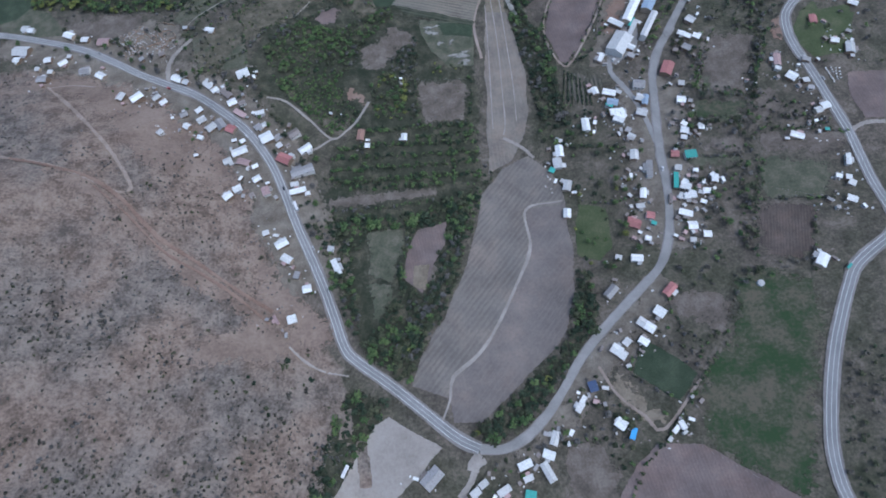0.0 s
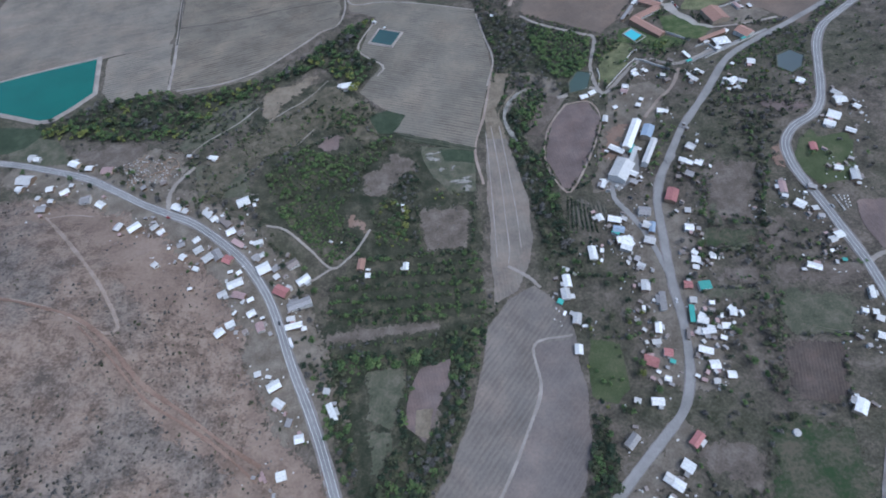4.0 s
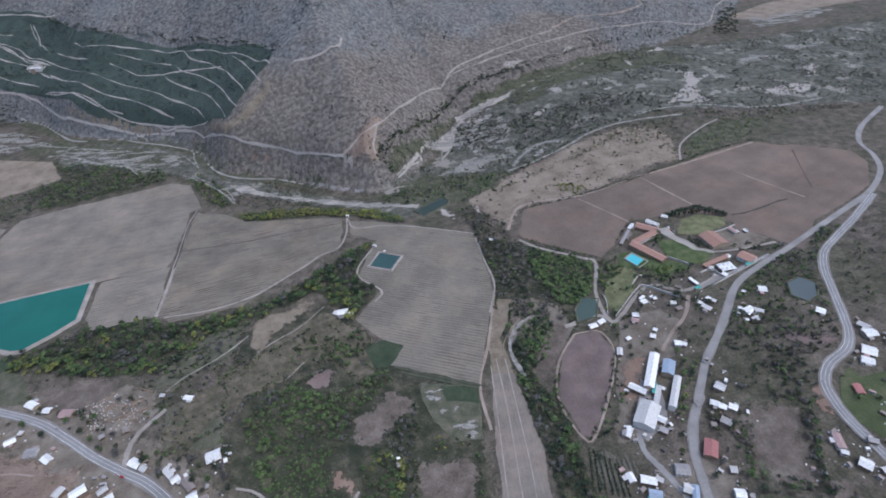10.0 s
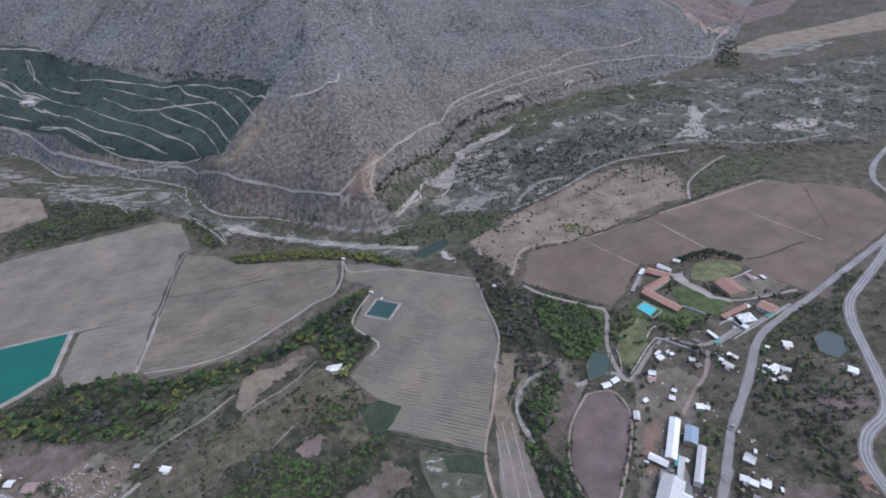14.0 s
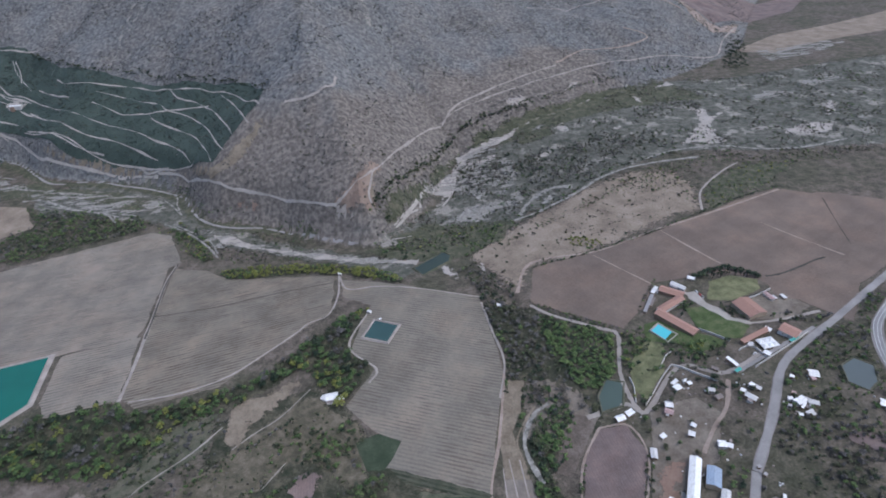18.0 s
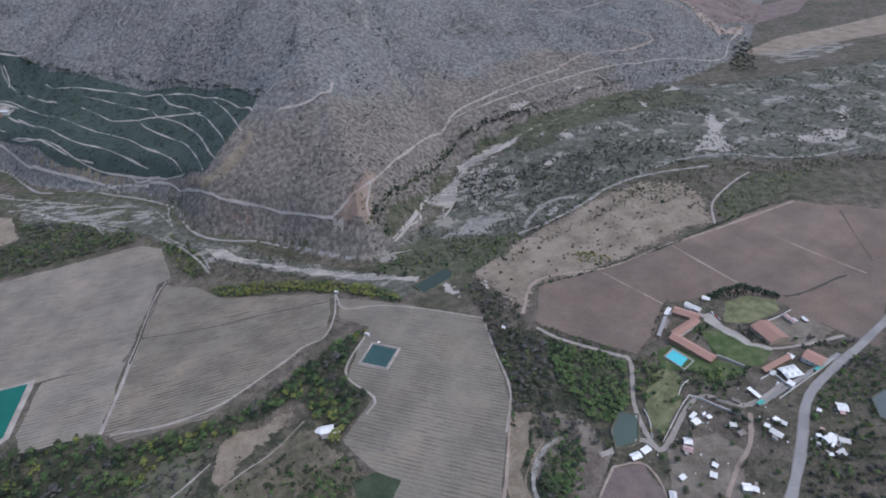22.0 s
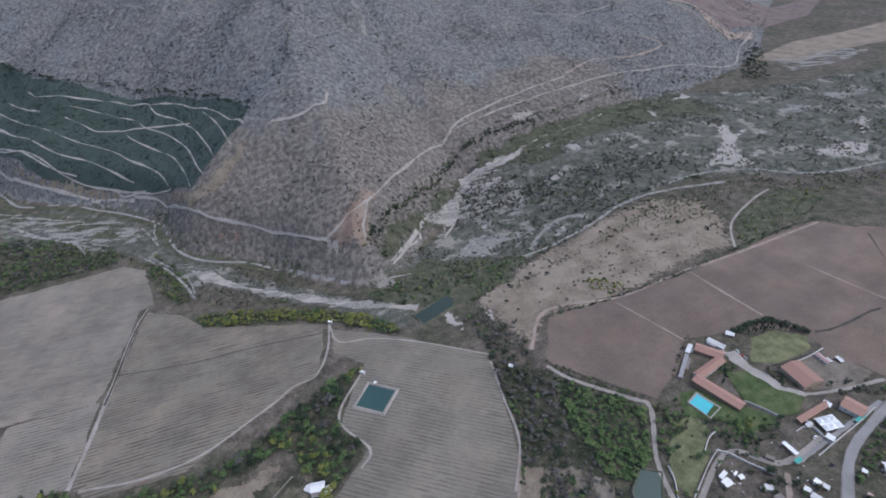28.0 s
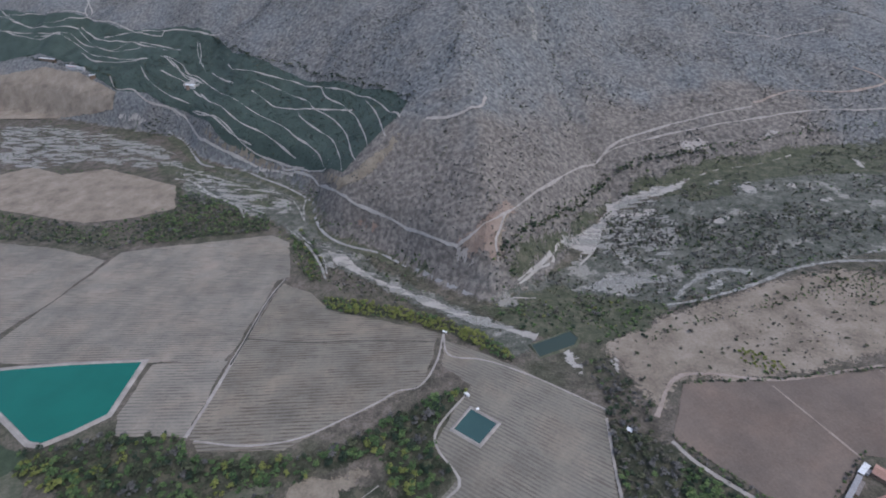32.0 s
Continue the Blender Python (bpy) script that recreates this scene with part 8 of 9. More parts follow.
trees_in([(247, 374), (299, 357), (257, 212), (228, 138), (195, 145), (211, 224), (223, 309)], ['green', 'olive', 'grey', 'dark'], 8.5, 0.6, (0.55, 1.15), 63, "in a village garden")
trees_in([(129, 287), (178, 275), (189, 241), (162, 157), (142, 130), (118, 145), (113, 188)], ['green', 'olive', 'dark', 'yellow'], 9, 0.55, (0.55, 1.15), 64, "in a village garden")
trees_in([(250, 537), (307, 518), (325, 480), (265, 421), (249, 411), (210, 438), (212, 488)], ['green', 'dark', 'olive'], 11, 0.4, (0.6, 1.1), 65, "in the upper village")
trees_in([(371, 656), (392, 662), (431, 651), (436, 641), (429, 638), (403, 652), (370, 650)], ['spire'], 4, 1.0, (0.7, 1.1), 66, "in a row by the estate")
trees_in([(364, 611), (374, 605), (379, 580), (372, 574), (361, 596)], ['spire', 'dark'], 4.5, 0.95, (0.5, 0.8), 67, "beside the estate drive")
trees_in([(331, 629), (344, 611), (323, 596), (319, 607)], ['green', 'dark'], 9, 0.8, (0.6, 0.9), 68, "beside the estate house")
trees_in([(288, 511), (315, 507), (304, 489), (281, 493)], ['dark'], 8, 0.9, (0.9, 1.3), 69, "beside the lane")

# plots, hedges and orchards of the middle valley
patch("field", [(-19, 203), (6, 206), (2, 186), (-12, 167), (-21, 145), (-36, 161), (-29, 185)], M["plum"], 0.44, "dug dark brown garden plot", "field", wobble=1.5)
patch("field", [(-25, 170), (-14, 169), (-19, 147), (-28, 152)], M["tan"], 0.5, "pale dug garden bed", "field", wobble=1.0, clear=False)
patch("field", [(-173, 564), (-164, 574), (-140, 582), (-114, 595), (-104, 589), (-119, 567), (-144, 546), (-156, 522), (-167, 519), (-174, 536)], M["tan"], 0.5, "bare tan clearing among trees", "field", wobble=2, soft=4)
patch("scrub_slope", [(-235, 442), (-187, 498), (-168, 514), (-145, 536), (-116, 560), (-85, 572), (-63, 542), (-41, 523), (-24, 488), (-51, 461), (-81, 488), (-109, 494), (-130, 474), (-159, 456), (-186, 431), (-204, 397), (-226, 394)], M["brown_weeds"], 0.26, "dry weedy slope with scattered bushes", "slope", wobble=3, clear=False, soft=9)
ribbon("track", [(-243, 479), (-231, 495), (-199, 521), (-175, 548)], 1.0, M["pale_dirt"], 0.5, "faint pale path between weedy plots", "track", wobble=0.9)
ribbon("track", [(-127, 474), (-119, 485), (-110, 497)], 1.0, M["pale_dirt"], 0.5, "short pale path between plots", "track", wobble=0.6)
ribbon("track", [(-161, 519), (-142, 535), (-121, 549), (-94, 579)], 0.9, M["pale_dirt"], 0.5, "faint pale path below the clearing", "track", wobble=0.8)
grove("scrub", [(-235, 442), (-187, 498), (-168, 514), (-145, 536), (-116, 560), (-85, 572), (-63, 542), (-41, 523), (-24, 488), (-51, 461), (-81, 488), (-109, 494), (-130, 474), (-159, 456), (-186, 431), (-204, 397), (-226, 394)], [("scrub", 0.3), ("olive", 0.45), ("green", 0.15), ("grey", 0.1)], 4.6, (1.2, 3.2), 1, "low bushes over a weedy slope", "scrub", share=0.6, clump=16, leaves=18, leaf=0.55)
grove("grove", [(-116, 533), (-86, 561), (-53, 531), (-35, 513), (-43, 483), (-75, 485), (-100, 493), (-131, 487)], [("olive", 0.5), ("green", 0.35), ("dark", 0.15)], 4.8, (2.4, 5), 3, "olive-green trees above the plots", "grove", share=0.7, clump=18, spread=1.5)
grove("orchard", [(-157, 430), (-139, 461), (-115, 471), (-106, 463), (-88, 452), (-57, 460), (-25, 476), (-18, 460), (-43, 440), (-59, 421), (-65, 403), (-78, 386), (-84, 379), (-106, 399), (-128, 389), (-150, 401)], [("grey", 0.06), ("olive", 0.4), ("green", 0.54)], 4.0, (2.2, 4.8), 4, "ragged olive-green fruit trees", "orchard", share=0.88, spread=1.5)
grove("orchard", [(-149, 393), (-128, 388), (-106, 398), (-84, 379), (-76, 364), (-63, 338), (-63, 326), (-80, 314), (-91, 310), (-101, 325), (-117, 346), (-136, 366)], [("green", 0.7), ("olive", 0.2), ("dark", 0.1)], 3.5, (1.6, 3.2), 85, "low lush green fruit bushes", "orchard", share=0.95, leaves=24, spread=1.5)
grove("orchard", [(-49, 374), (-37, 390), (-14, 374), (-14, 344), (-23, 323), (-46, 330), (-54, 350)], [("olive", 0.3), ("green", 0.48), ("yellow", 0.22)], 4.8, (3, 5.4), 86, "yellow-green fruit trees", "orchard", share=0.9, spread=1.5)
grove("grove", [(-23, 424), (-1, 430), (3, 410), (-3, 378), (2, 366), (-9, 347), (-6, 322), (-17, 323), (-14, 374), (-31, 389)], [("dark", 0.45), ("grey", 0.35), ("olive", 0.2)], 4.4, (2.4, 5.2), 87, "dark and grey trees round the rough plot", "grove", share=0.85)
grove("grove", [(3, 399), (53, 387), (52, 367), (7, 371)], [("olive", 0.4), ("yellow", 0.25), ("green", 0.35)], 5, (2, 4), 88, "yellowish bushes above the grey plot", "grove", share=0.7, clump=14)
grove("scrub", [(1, 368), (47, 362), (38, 308), (-4, 319)], [("grey", 0.6), ("olive", 0.4)], 5, (1, 2.2), 89, "grey weeds over the rough plot", "scrub", share=0.5, clump=12, leaves=14, leaf=0.5, rings=False)
for k, run in enumerate(([(-57, 315), (-10, 313), (44, 310)], [(-11, 302), (21, 301), (45, 300)], [(-86, 299), (-33, 296), (44, 291)], [(-90, 288), (-23, 283), (44, 280)], [(-93, 276), (-25, 271), (43, 269)], [(-95, 263), (-36, 259), (41, 256)], [(-77, 253), (-37, 250), (9, 247)], [(20, 296), (20, 272), (20, 248)])):
    hedge(run, ("green", "olive", "green", "dark"), (2.6, 5.0), 300 + k, "row of green fruit trees", 1.9, 5.0, 0.92)
grove("grove", [(-109, 227), (-88, 227), (-39, 221), (-9, 224), (28, 237), (35, 224), (19, 184), (0, 144), (-16, 115), (-31, 101), (-50, 84), (-66, 82), (-74, 106), (-50, 137), (-39, 149), (-43, 163), (-39, 191), (-45, 204), (-69, 203), (-79, 177), (-73, 123), (-80, 111), (-93, 151), (-106, 190)], [("grey", 0.08), ("dark", 0.34), ("olive", 0.3), ("green", 0.28)], 4.6, (2.6, 6), 90, "dark green trees round small plots", "grove", share=0.9, spread=1.5)

grove("orchard", [(127, 503), (153, 512), (155, 491), (134, 454), (113, 444), (108, 466)], [("dark", 0.3), ("green", 0.7)], 4.4, (2.4, 4.6), 102, "dense green orchard by the dry stream", "orchard", share=0.95, spread=1.5, rings=False)
for k, run in enumerate(([(143, 356), (134, 319)], [(146, 353), (138, 317)], [(149, 350), (142, 316)], [(152, 346), (147, 314)], [(155, 343), (151, 312)], [(158, 338), (155, 310)], [(160, 334), (159, 309)])):
    hedge(run, ("dark", "olive"), (1.2, 2.0), 310 + k, "row of dark vines on wires", 1.3, 0.5, 1.0)
for k, run in enumerate(([(-199, 482), (-172, 498), (-140, 522), (-109, 542)], [(-150, 442), (-107, 473), (-88, 484)], [(-91, 428), (-66, 456), (-46, 464)], [(-250, 498), (-233, 526), (-211, 546), (-186, 557)], [(-91, 532), (-67, 513), (-45, 483), (-20, 461)])):
    hedge(run, ("olive", "green", "dark", "grey"), (1.6, 4.4), 320 + k, "ragged hedge between weedy plots", 2.4, 4.0, 0.85)
grove("scrub", [(-229, 514), (-204, 561), (-177, 571), (-166, 531), (-176, 500), (-204, 483)], [("grey", 0.7), ("olive", 0.3)], 4.6, (2, 5), 103, "grey leafless thicket on the slope", "scrub", share=0.7, clump=14, rings=False)
grove("grove", [(-274, 497), (-256, 530), (-222, 546), (-217, 526), (-233, 495), (-253, 480)], [("grey", 0.3), ("olive", 0.5), ("dark", 0.2)], 5, (2.4, 5.5), 104, "dull trees at the foot of the ravine", "grove", share=0.8, clump=18)

# groves and scrub
grove("grove", [(-494, 563), (-456, 560), (-402, 575), (-348, 602), (-295, 601), (-277, 583), (-212, 585), (-148, 608), (-109, 644), (-65, 678), (-31, 698), (-43, 654), (-51, 632), (-31, 594), (-65, 551), (-78, 573), (-107, 610), (-164, 570), (-219, 553), (-256, 507), (-315, 511), (-390, 534), (-444, 536), (-478, 535)], [("grey", 0.08), ("dark", 0.14), ("olive", 0.2), ("green", 0.45), ("yellow", 0.13)], 6.0, (4, 9), 2, "thick green trees along a ravine", "grove", leaves=48, share=0.92, leaf=0.85, spread=1.3)
grove("grove", [(108, 147), (118, 145), (120, 107), (101, 82), (76, 57), (49, 33), (21, 21), (1, 28), (11, 36), (37, 51), (68, 74), (90, 95), (102, 122)], [("dark", 0.45), ("olive", 0.33), ("green", 0.2), ("yellow", 0.02)], 4.8, (3.5, 7), 5, "green trees between field and road", "grove", share=0.95, spread=1.4)
grove("grove", [(50, 265), (74, 275), (88, 281), (60, 257), (41, 232), (30, 196), (9, 156), (-7, 122), (-31, 88), (-38, 71), (-50, 82), (-53, 91), (-32, 126), (-4, 162), (16, 203), (32, 249)], [("grey", 0.15), ("olive", 0.4), ("dark", 0.3), ("green", 0.15)], 4.6, (2.5, 6), 6, "olive scrub and trees along the field edge", "grove", share=0.92, spread=1.3)
grove("grove", [(-114, -6), (-106, 30), (-99, 53), (-84, 73), (-56, 59), (-70, 38), (-88, 12), (-99, -2), (-109, -17)], [("dark", 0.5), ("green", 0.3), ("olive", 0.2)], 5.8, (3.5, 7), 7, "dark trees beside the sandy lot", "grove", share=0.95, spread=1.4)
grove("grove", [(-80, 94), (-51, 71), (-38, 67), (-29, 88), (-41, 108), (-65, 116)], [("dark", 0.12), ("olive", 0.2), ("green", 0.6), ("yellow", 0.08)], 8, (3.5, 7), 8, "green trees by the bridge", "grove", share=0.8)
grove("grove", [(123, 546), (144, 536), (157, 504), (133, 472), (118, 440), (133, 402), (134, 370), (133, 331), (135, 295), (111, 291), (107, 316), (107, 359), (102, 410), (99, 445), (102, 500)], [("grey", 0.12), ("dark", 0.35), ("olive", 0.28), ("green", 0.25)], 5.0, (3, 6.5), 9, "dark green trees along the dry stream", "grove", share=0.9, spread=1.45)
grove("grove", [(104, 676), (158, 657), (157, 592), (170, 528), (181, 493), (170, 471), (149, 483), (126, 526), (110, 547), (108, 574), (105, 624)], [("grey", 0.45), ("scrub", 0.25), ("olive", 0.2), ("dark", 0.1)], 6.5, (3, 8), 10, "grey-green riverside trees", "grove", share=0.9, spread=1.1)
grove("grove", [(158, 643), (201, 621), (228, 585), (213, 538), (185, 520), (170, 528), (157, 592)], [("dark", 0.2), ("green", 0.8)], 4.4, (3, 5), 11, "dense green orchard block", "grove", share=1.0, spread=1.7)
grove("grove", [(-245, 836), (-192, 834), (-119, 821), (-61, 803), (0, 765), (13, 742), (0, 743), (-60, 777), (-130, 798), (-199, 803), (-231, 808)], [("green", 0.2), ("yellow", 0.8)], 5, (5, 8), 12, "yellow-green hedge of trees by the river", "grove", leaves=44)
grove("grove", [(-678, 1103), (-623, 1098), (-553, 1099), (-449, 1063), (-391, 1009), (-406, 992), (-479, 973), (-544, 948), (-585, 941)], [("green", 0.45), ("dark", 0.2), ("olive", 0.2), ("grey", 0.15)], 6.2, (4, 7.5), 13, "riverside wood", "grove", share=0.9)
grove("grove", [(-394, 1003), (-349, 1008), (-297, 953), (-253, 862), (-281, 872), (-333, 937)], [("dark", 0.12), ("olive", 0.2), ("green", 0.6), ("yellow", 0.08)], 7, (4, 8), 14, "green riverside trees", "grove", share=0.85)
grove("grove", [(-1007, 1008), (-929, 1005), (-732, 980), (-652, 1006), (-599, 1044), (-631, 1127), (-486, 1054), (-394, 994), (-439, 985), (-549, 949), (-629, 919), (-738, 925), (-850, 927), (-920, 929)], [("green", 0.4), ("dark", 0.25), ("olive", 0.2), ("grey", 0.15)], 6.4, (4, 7.5), 15, "riverside wood", "grove", share=0.9)
grove("scrub", [(-1492, 1450), (-1187, 1463), (-1008, 1446), (-837, 1402), (-754, 1322), (-584, 1191), (-448, 1109), (-368, 1074), (-314, 988), (-244, 948), (-165, 912), (-57, 843), (30, 784), (5, 761), (-91, 790), (-211, 849), (-326, 971), (-461, 1046), (-638, 1138), (-867, 1225), (-1136, 1207), (-1190, 1175)], [("olive", 0.42), ("scrub", 0.2), ("grey", 0.23), ("green", 0.15)], 7, (1.5, 4), 16, "riverbed scrub", "scrub", share=0.5, clump=30, leaves=16)
grove("scrub", [(-33, 856), (15, 898), (108, 982), (156, 1097), (279, 1176), (439, 1253), (646, 1358), (820, 1320), (1175, 1365), (1572, 1417), (1253, 1044), (962, 890), (759, 906), (621, 924), (513, 971), (416, 961), (316, 914), (220, 876), (143, 817), (67, 806), (10, 827)], [("olive", 0.34), ("scrub", 0.36), ("grey", 0.2), ("green", 0.1)], 6.2, (2, 5), 17, "grey-green scrub in the wide riverbed", "scrub", share=0.9, clump=34, leaves=16, leaf=0.8, spread=1.3)
grove("grove", [(-13, 894), (41, 983), (131, 1125), (184, 1184), (296, 1240), (376, 1280), (381, 1256), (249, 1188), (160, 1117), (73, 987), (14, 891), (-34, 851)], [("green", 0.5), ("dark", 0.3), ("olive", 0.2)], 8, (2.5, 5.5), 18, "green trees along the mountain foot", "grove", share=0.35, clump=25)
grove("grove", [(-34, 838), (12, 854), (90, 863), (173, 879), (196, 848), (156, 813), (107, 788), (50, 785), (2, 803)], [("dark", 0.35), ("green", 0.5), ("olive", 0.15)], 7.5, (2.5, 6), 19, "green bushes by the river", "grove", share=0.7, clump=18, leaves=30, spread=1.4)
grove("scrub", [(101, 772), (133, 807), (210, 842), (322, 887), (455, 949), (498, 886), (456, 794), (366, 768), (293, 766), (200, 743), (177, 733), (154, 690), (136, 704)], [("scrub", 0.5), ("olive", 0.5)], 7, (1.0, 2.8), 20, "small bushes dotted over the dry flat", "scrub", share=0.55, clump=45, leaves=14, leaf=0.45, rings=False)
grove("grove", [(248, 787), (283, 776), (286, 751), (265, 750), (247, 767)], [("yellow", 0.8), ("green", 0.2)], 5, (2.5, 5), 21, "yellow-green thicket", "grove", rings=False)
grove("scrub", [(473, 846), (572, 918), (682, 908), (590, 847), (453, 789)], [("yellow", 0.25), ("green", 0.45), ("olive", 0.3)], 7, (2, 5), 22, "green scrub by the river", "scrub", share=0.8, leaves=20)
grove("grove", [(98, 755), (112, 710), (131, 687), (140, 652), (139, 609), (139, 566), (120, 532), (105, 545), (109, 590), (107, 637), (105, 693), (86, 747)], [("olive", 0.42), ("scrub", 0.2), ("grey", 0.23), ("green", 0.15)], 6, (3, 8), 23, "grey riverside thicket", "grove", share=0.85)
grove("scrub", [(286, 59), (327, 69), (274, -52), (243, -48), (258, -1)], [("scrub", 0.45), ("olive", 0.35), ("dark", 0.2)], 6, (1.8, 4.5), 24, "dark scrub on the slope", "scrub", share=0.8, leaves=20)
grove("grove", [(306, 370), (330, 362), (293, 263), (268, 210), (255, 148), (235, 132), (240, 162), (253, 214), (281, 286)], [("olive", 0.42), ("scrub", 0.2), ("grey", 0.23), ("green", 0.15)], 5.2, (3, 6.5), 25, "hedge of scrubby trees between plots", "grove", share=0.85)
grove("scrub", [(184, 153), (230, 143), (218, 106), (183, 118), (176, 134)], [("olive", 0.42), ("scrub", 0.2), ("grey", 0.23), ("green", 0.15)], 8, (2.5, 6), 26, "garden scrub", "scrub", share=0.7)
grove("scrub", [(166, 90), (206, 77), (181, 50), (154, 76), (147, 82)], [("olive", 0.42), ("scrub", 0.2), ("grey", 0.23), ("green", 0.15)], 4.8, (1.8, 4), 27, "grey garden scrub", "scrub", share=0.7)
grove("scrub", [(179, 50), (208, 76), (248, 120), (229, 128), (212, 89)], [("olive", 0.42), ("scrub", 0.2), ("grey", 0.23), ("green", 0.15)], 7, (2.5, 6), 28, "scrub along the pasture", "scrub", share=0.7)
grove("scrub", [(338, 466), (386, 469), (414, 447), (423, 415), (342, 324), (254, 345), (291, 398)], [("olive", 0.42), ("scrub", 0.2), ("grey", 0.23), ("green", 0.15)], 5.4, (2, 4.6), 29, "grey-brown scrub between the roads", "scrub", share=0.6, clump=30)
grove("scrub", [(302, 459), (303, 409), (260, 331), (301, 299), (368, 391), (402, 430), (362, 469)], [("olive", 0.42), ("scrub", 0.2), ("grey", 0.23), ("green", 0.15)], 4.4, (2.2, 4.6), 30, "grey-green scrub between the roads", "scrub", share=0.75, clump=40)
grove("grove", [(502, 606), (540, 577), (481, 538), (437, 479), (414, 428), (392, 451), (400, 490), (373, 497), (351, 482), (374, 508)], [("green", 0.5), ("olive", 0.3), ("grey", 0.2)], 5, (2.5, 6), 31, "green trees between the roads", "grove", share=0.75)
grove("scrub", [(551, 572), (733, 672), (485, 407), (458, 415), (442, 437), (470, 490)], [("olive", 0.42), ("scrub", 0.2), ("grey", 0.23), ("green", 0.15)], 9, (2, 5), 32, "scrubby slope above the road", "scrub", share=0.7)
grove("grove", [(254, 581), (271, 560), (260, 524), (222, 493), (212, 504), (216, 537), (233, 582)], [("dark", 0.12), ("olive", 0.2), ("green", 0.6), ("yellow", 0.08)], 9, (3, 7), 33, "green trees round the estate garden", "grove", share=0.5, rings=False)
grove("grove", [(288, 568), (335, 546), (316, 526), (292, 533), (276, 546)], [("dark", 0.12), ("olive", 0.2), ("green", 0.6), ("yellow", 0.08)], 8, (3, 6), 34, "green trees in the estate garden", "grove", share=0.6, rings=False)
grove("grove", [(113, 200), (150, 203), (153, 159), (133, 132), (118, 145)], [("dark", 0.12), ("olive", 0.2), ("green", 0.6), ("yellow", 0.08)], 8, (2.5, 6), 35, "green garden trees", "grove", share=0.5, rings=False)
grove("grove", [(101, 37), (160, 41), (147, 10), (120, -16), (107, -7), (104, 12)], [("dark", 0.12), ("olive", 0.2), ("green", 0.6), ("yellow", 0.08)], 9, (2.5, 6), 36, "green trees between plots", "grove", share=0.5)
grove("scrub", [(-473, 568), (-390, 553), (-270, 529), (-185, 512), (-179, 428), (-238, 431), (-325, 483), (-420, 516)], [("olive", 0.42), ("scrub", 0.2), ("grey", 0.23), ("green", 0.15)], 9, (2.5, 6), 37, "scrub behind the houses", "scrub", share=0.5, clump=30)
grove("grove", [(115, 325), (137, 323), (166, 308), (173, 296), (125, 269), (101, 281)], [("dark", 0.5), ("green", 0.3), ("olive", 0.2)], 7, (3, 6), 38, "dark garden trees", "grove", share=0.7)
grove("scrub", [(301, 287), (353, 248), (349, 228), (292, 246)], [("olive", 0.42), ("scrub", 0.2), ("grey", 0.23), ("green", 0.15)], 5, (2, 4.5), 39, "grey garden scrub", "scrub", share=0.7)
grove("scrub", [(244, 133), (302, 121), (294, 111), (241, 112)], [("olive", 0.42), ("scrub", 0.2), ("grey", 0.23), ("green", 0.15)], 7, (2.5, 5.5), 40, "scrub along the plot edge", "scrub", share=0.6)
grove("grove", [(346, 358), (416, 372), (461, 359), (427, 284), (359, 298)], [("olive", 0.42), ("scrub", 0.2), ("grey", 0.23), ("green", 0.15)], 11, (2.5, 6), 41, "scattered garden trees", "grove", share=0.35, rings=False)
grove("scrub", [(88, 82), (109, 70), (123, 42), (134, 20), (106, -11), (71, 16), (41, -11), (-9, -13), (12, 16), (46, 16)], [("olive", 0.42), ("scrub", 0.2), ("grey", 0.23), ("green", 0.15)], 6, (2, 5), 42, "garden scrub among houses", "scrub", share=0.6)
grove("scrub", [(332, 891), (459, 957), (548, 952), (493, 879), (434, 863), (371, 868)], [("olive", 0.4), ("green", 0.35), ("yellow", 0.25)], 5, (1.2, 3), 43, "patchy green scrub on pale sand", "scrub", share=0.7, clump=20, leaves=14, leaf=0.5, rings=False)
grove("scrub", [(153, 800), (208, 836), (320, 880), (451, 941), (548, 966), (674, 932), (788, 937), (746, 891), (650, 902), (538, 936), (439, 918), (311, 861), (204, 821), (157, 786)], [("olive", 0.4), ("green", 0.4), ("grey", 0.2)], 5, (1.5, 3.6), 44, "dark scrub along the side channel", "scrub", share=0.8, leaves=16, leaf=0.6, rings=False)
grove("grove", [(238, 591), (274, 581), (274, 546), (248, 515), (226, 514), (221, 545)], [("olive", 0.4), ("green", 0.6)], 6, (3, 6.5), 45, "green trees round the paddock", "grove", share=0.7)
grove("scrub", [(278, 465), (338, 499), (400, 521), (419, 486), (416, 443), (381, 405), (290, 428)], [("grey", 0.2), ("olive", 0.4), ("green", 0.35), ("yellow", 0.05)], 5, (2.2, 5), 48, "green and grey scrub beside the village road", "scrub", share=0.8, clump=30)
grove("scrub", [(-1190, 1175), (-1029, 1186), (-847, 1199), (-631, 1127), (-622, 1094), (-808, 1150), (-1005, 1161)], [("olive", 0.5), ("green", 0.5)], 6, (2, 4.5), 58, "bushes along the riverbed", "scrub", share=0.6, leaves=18)

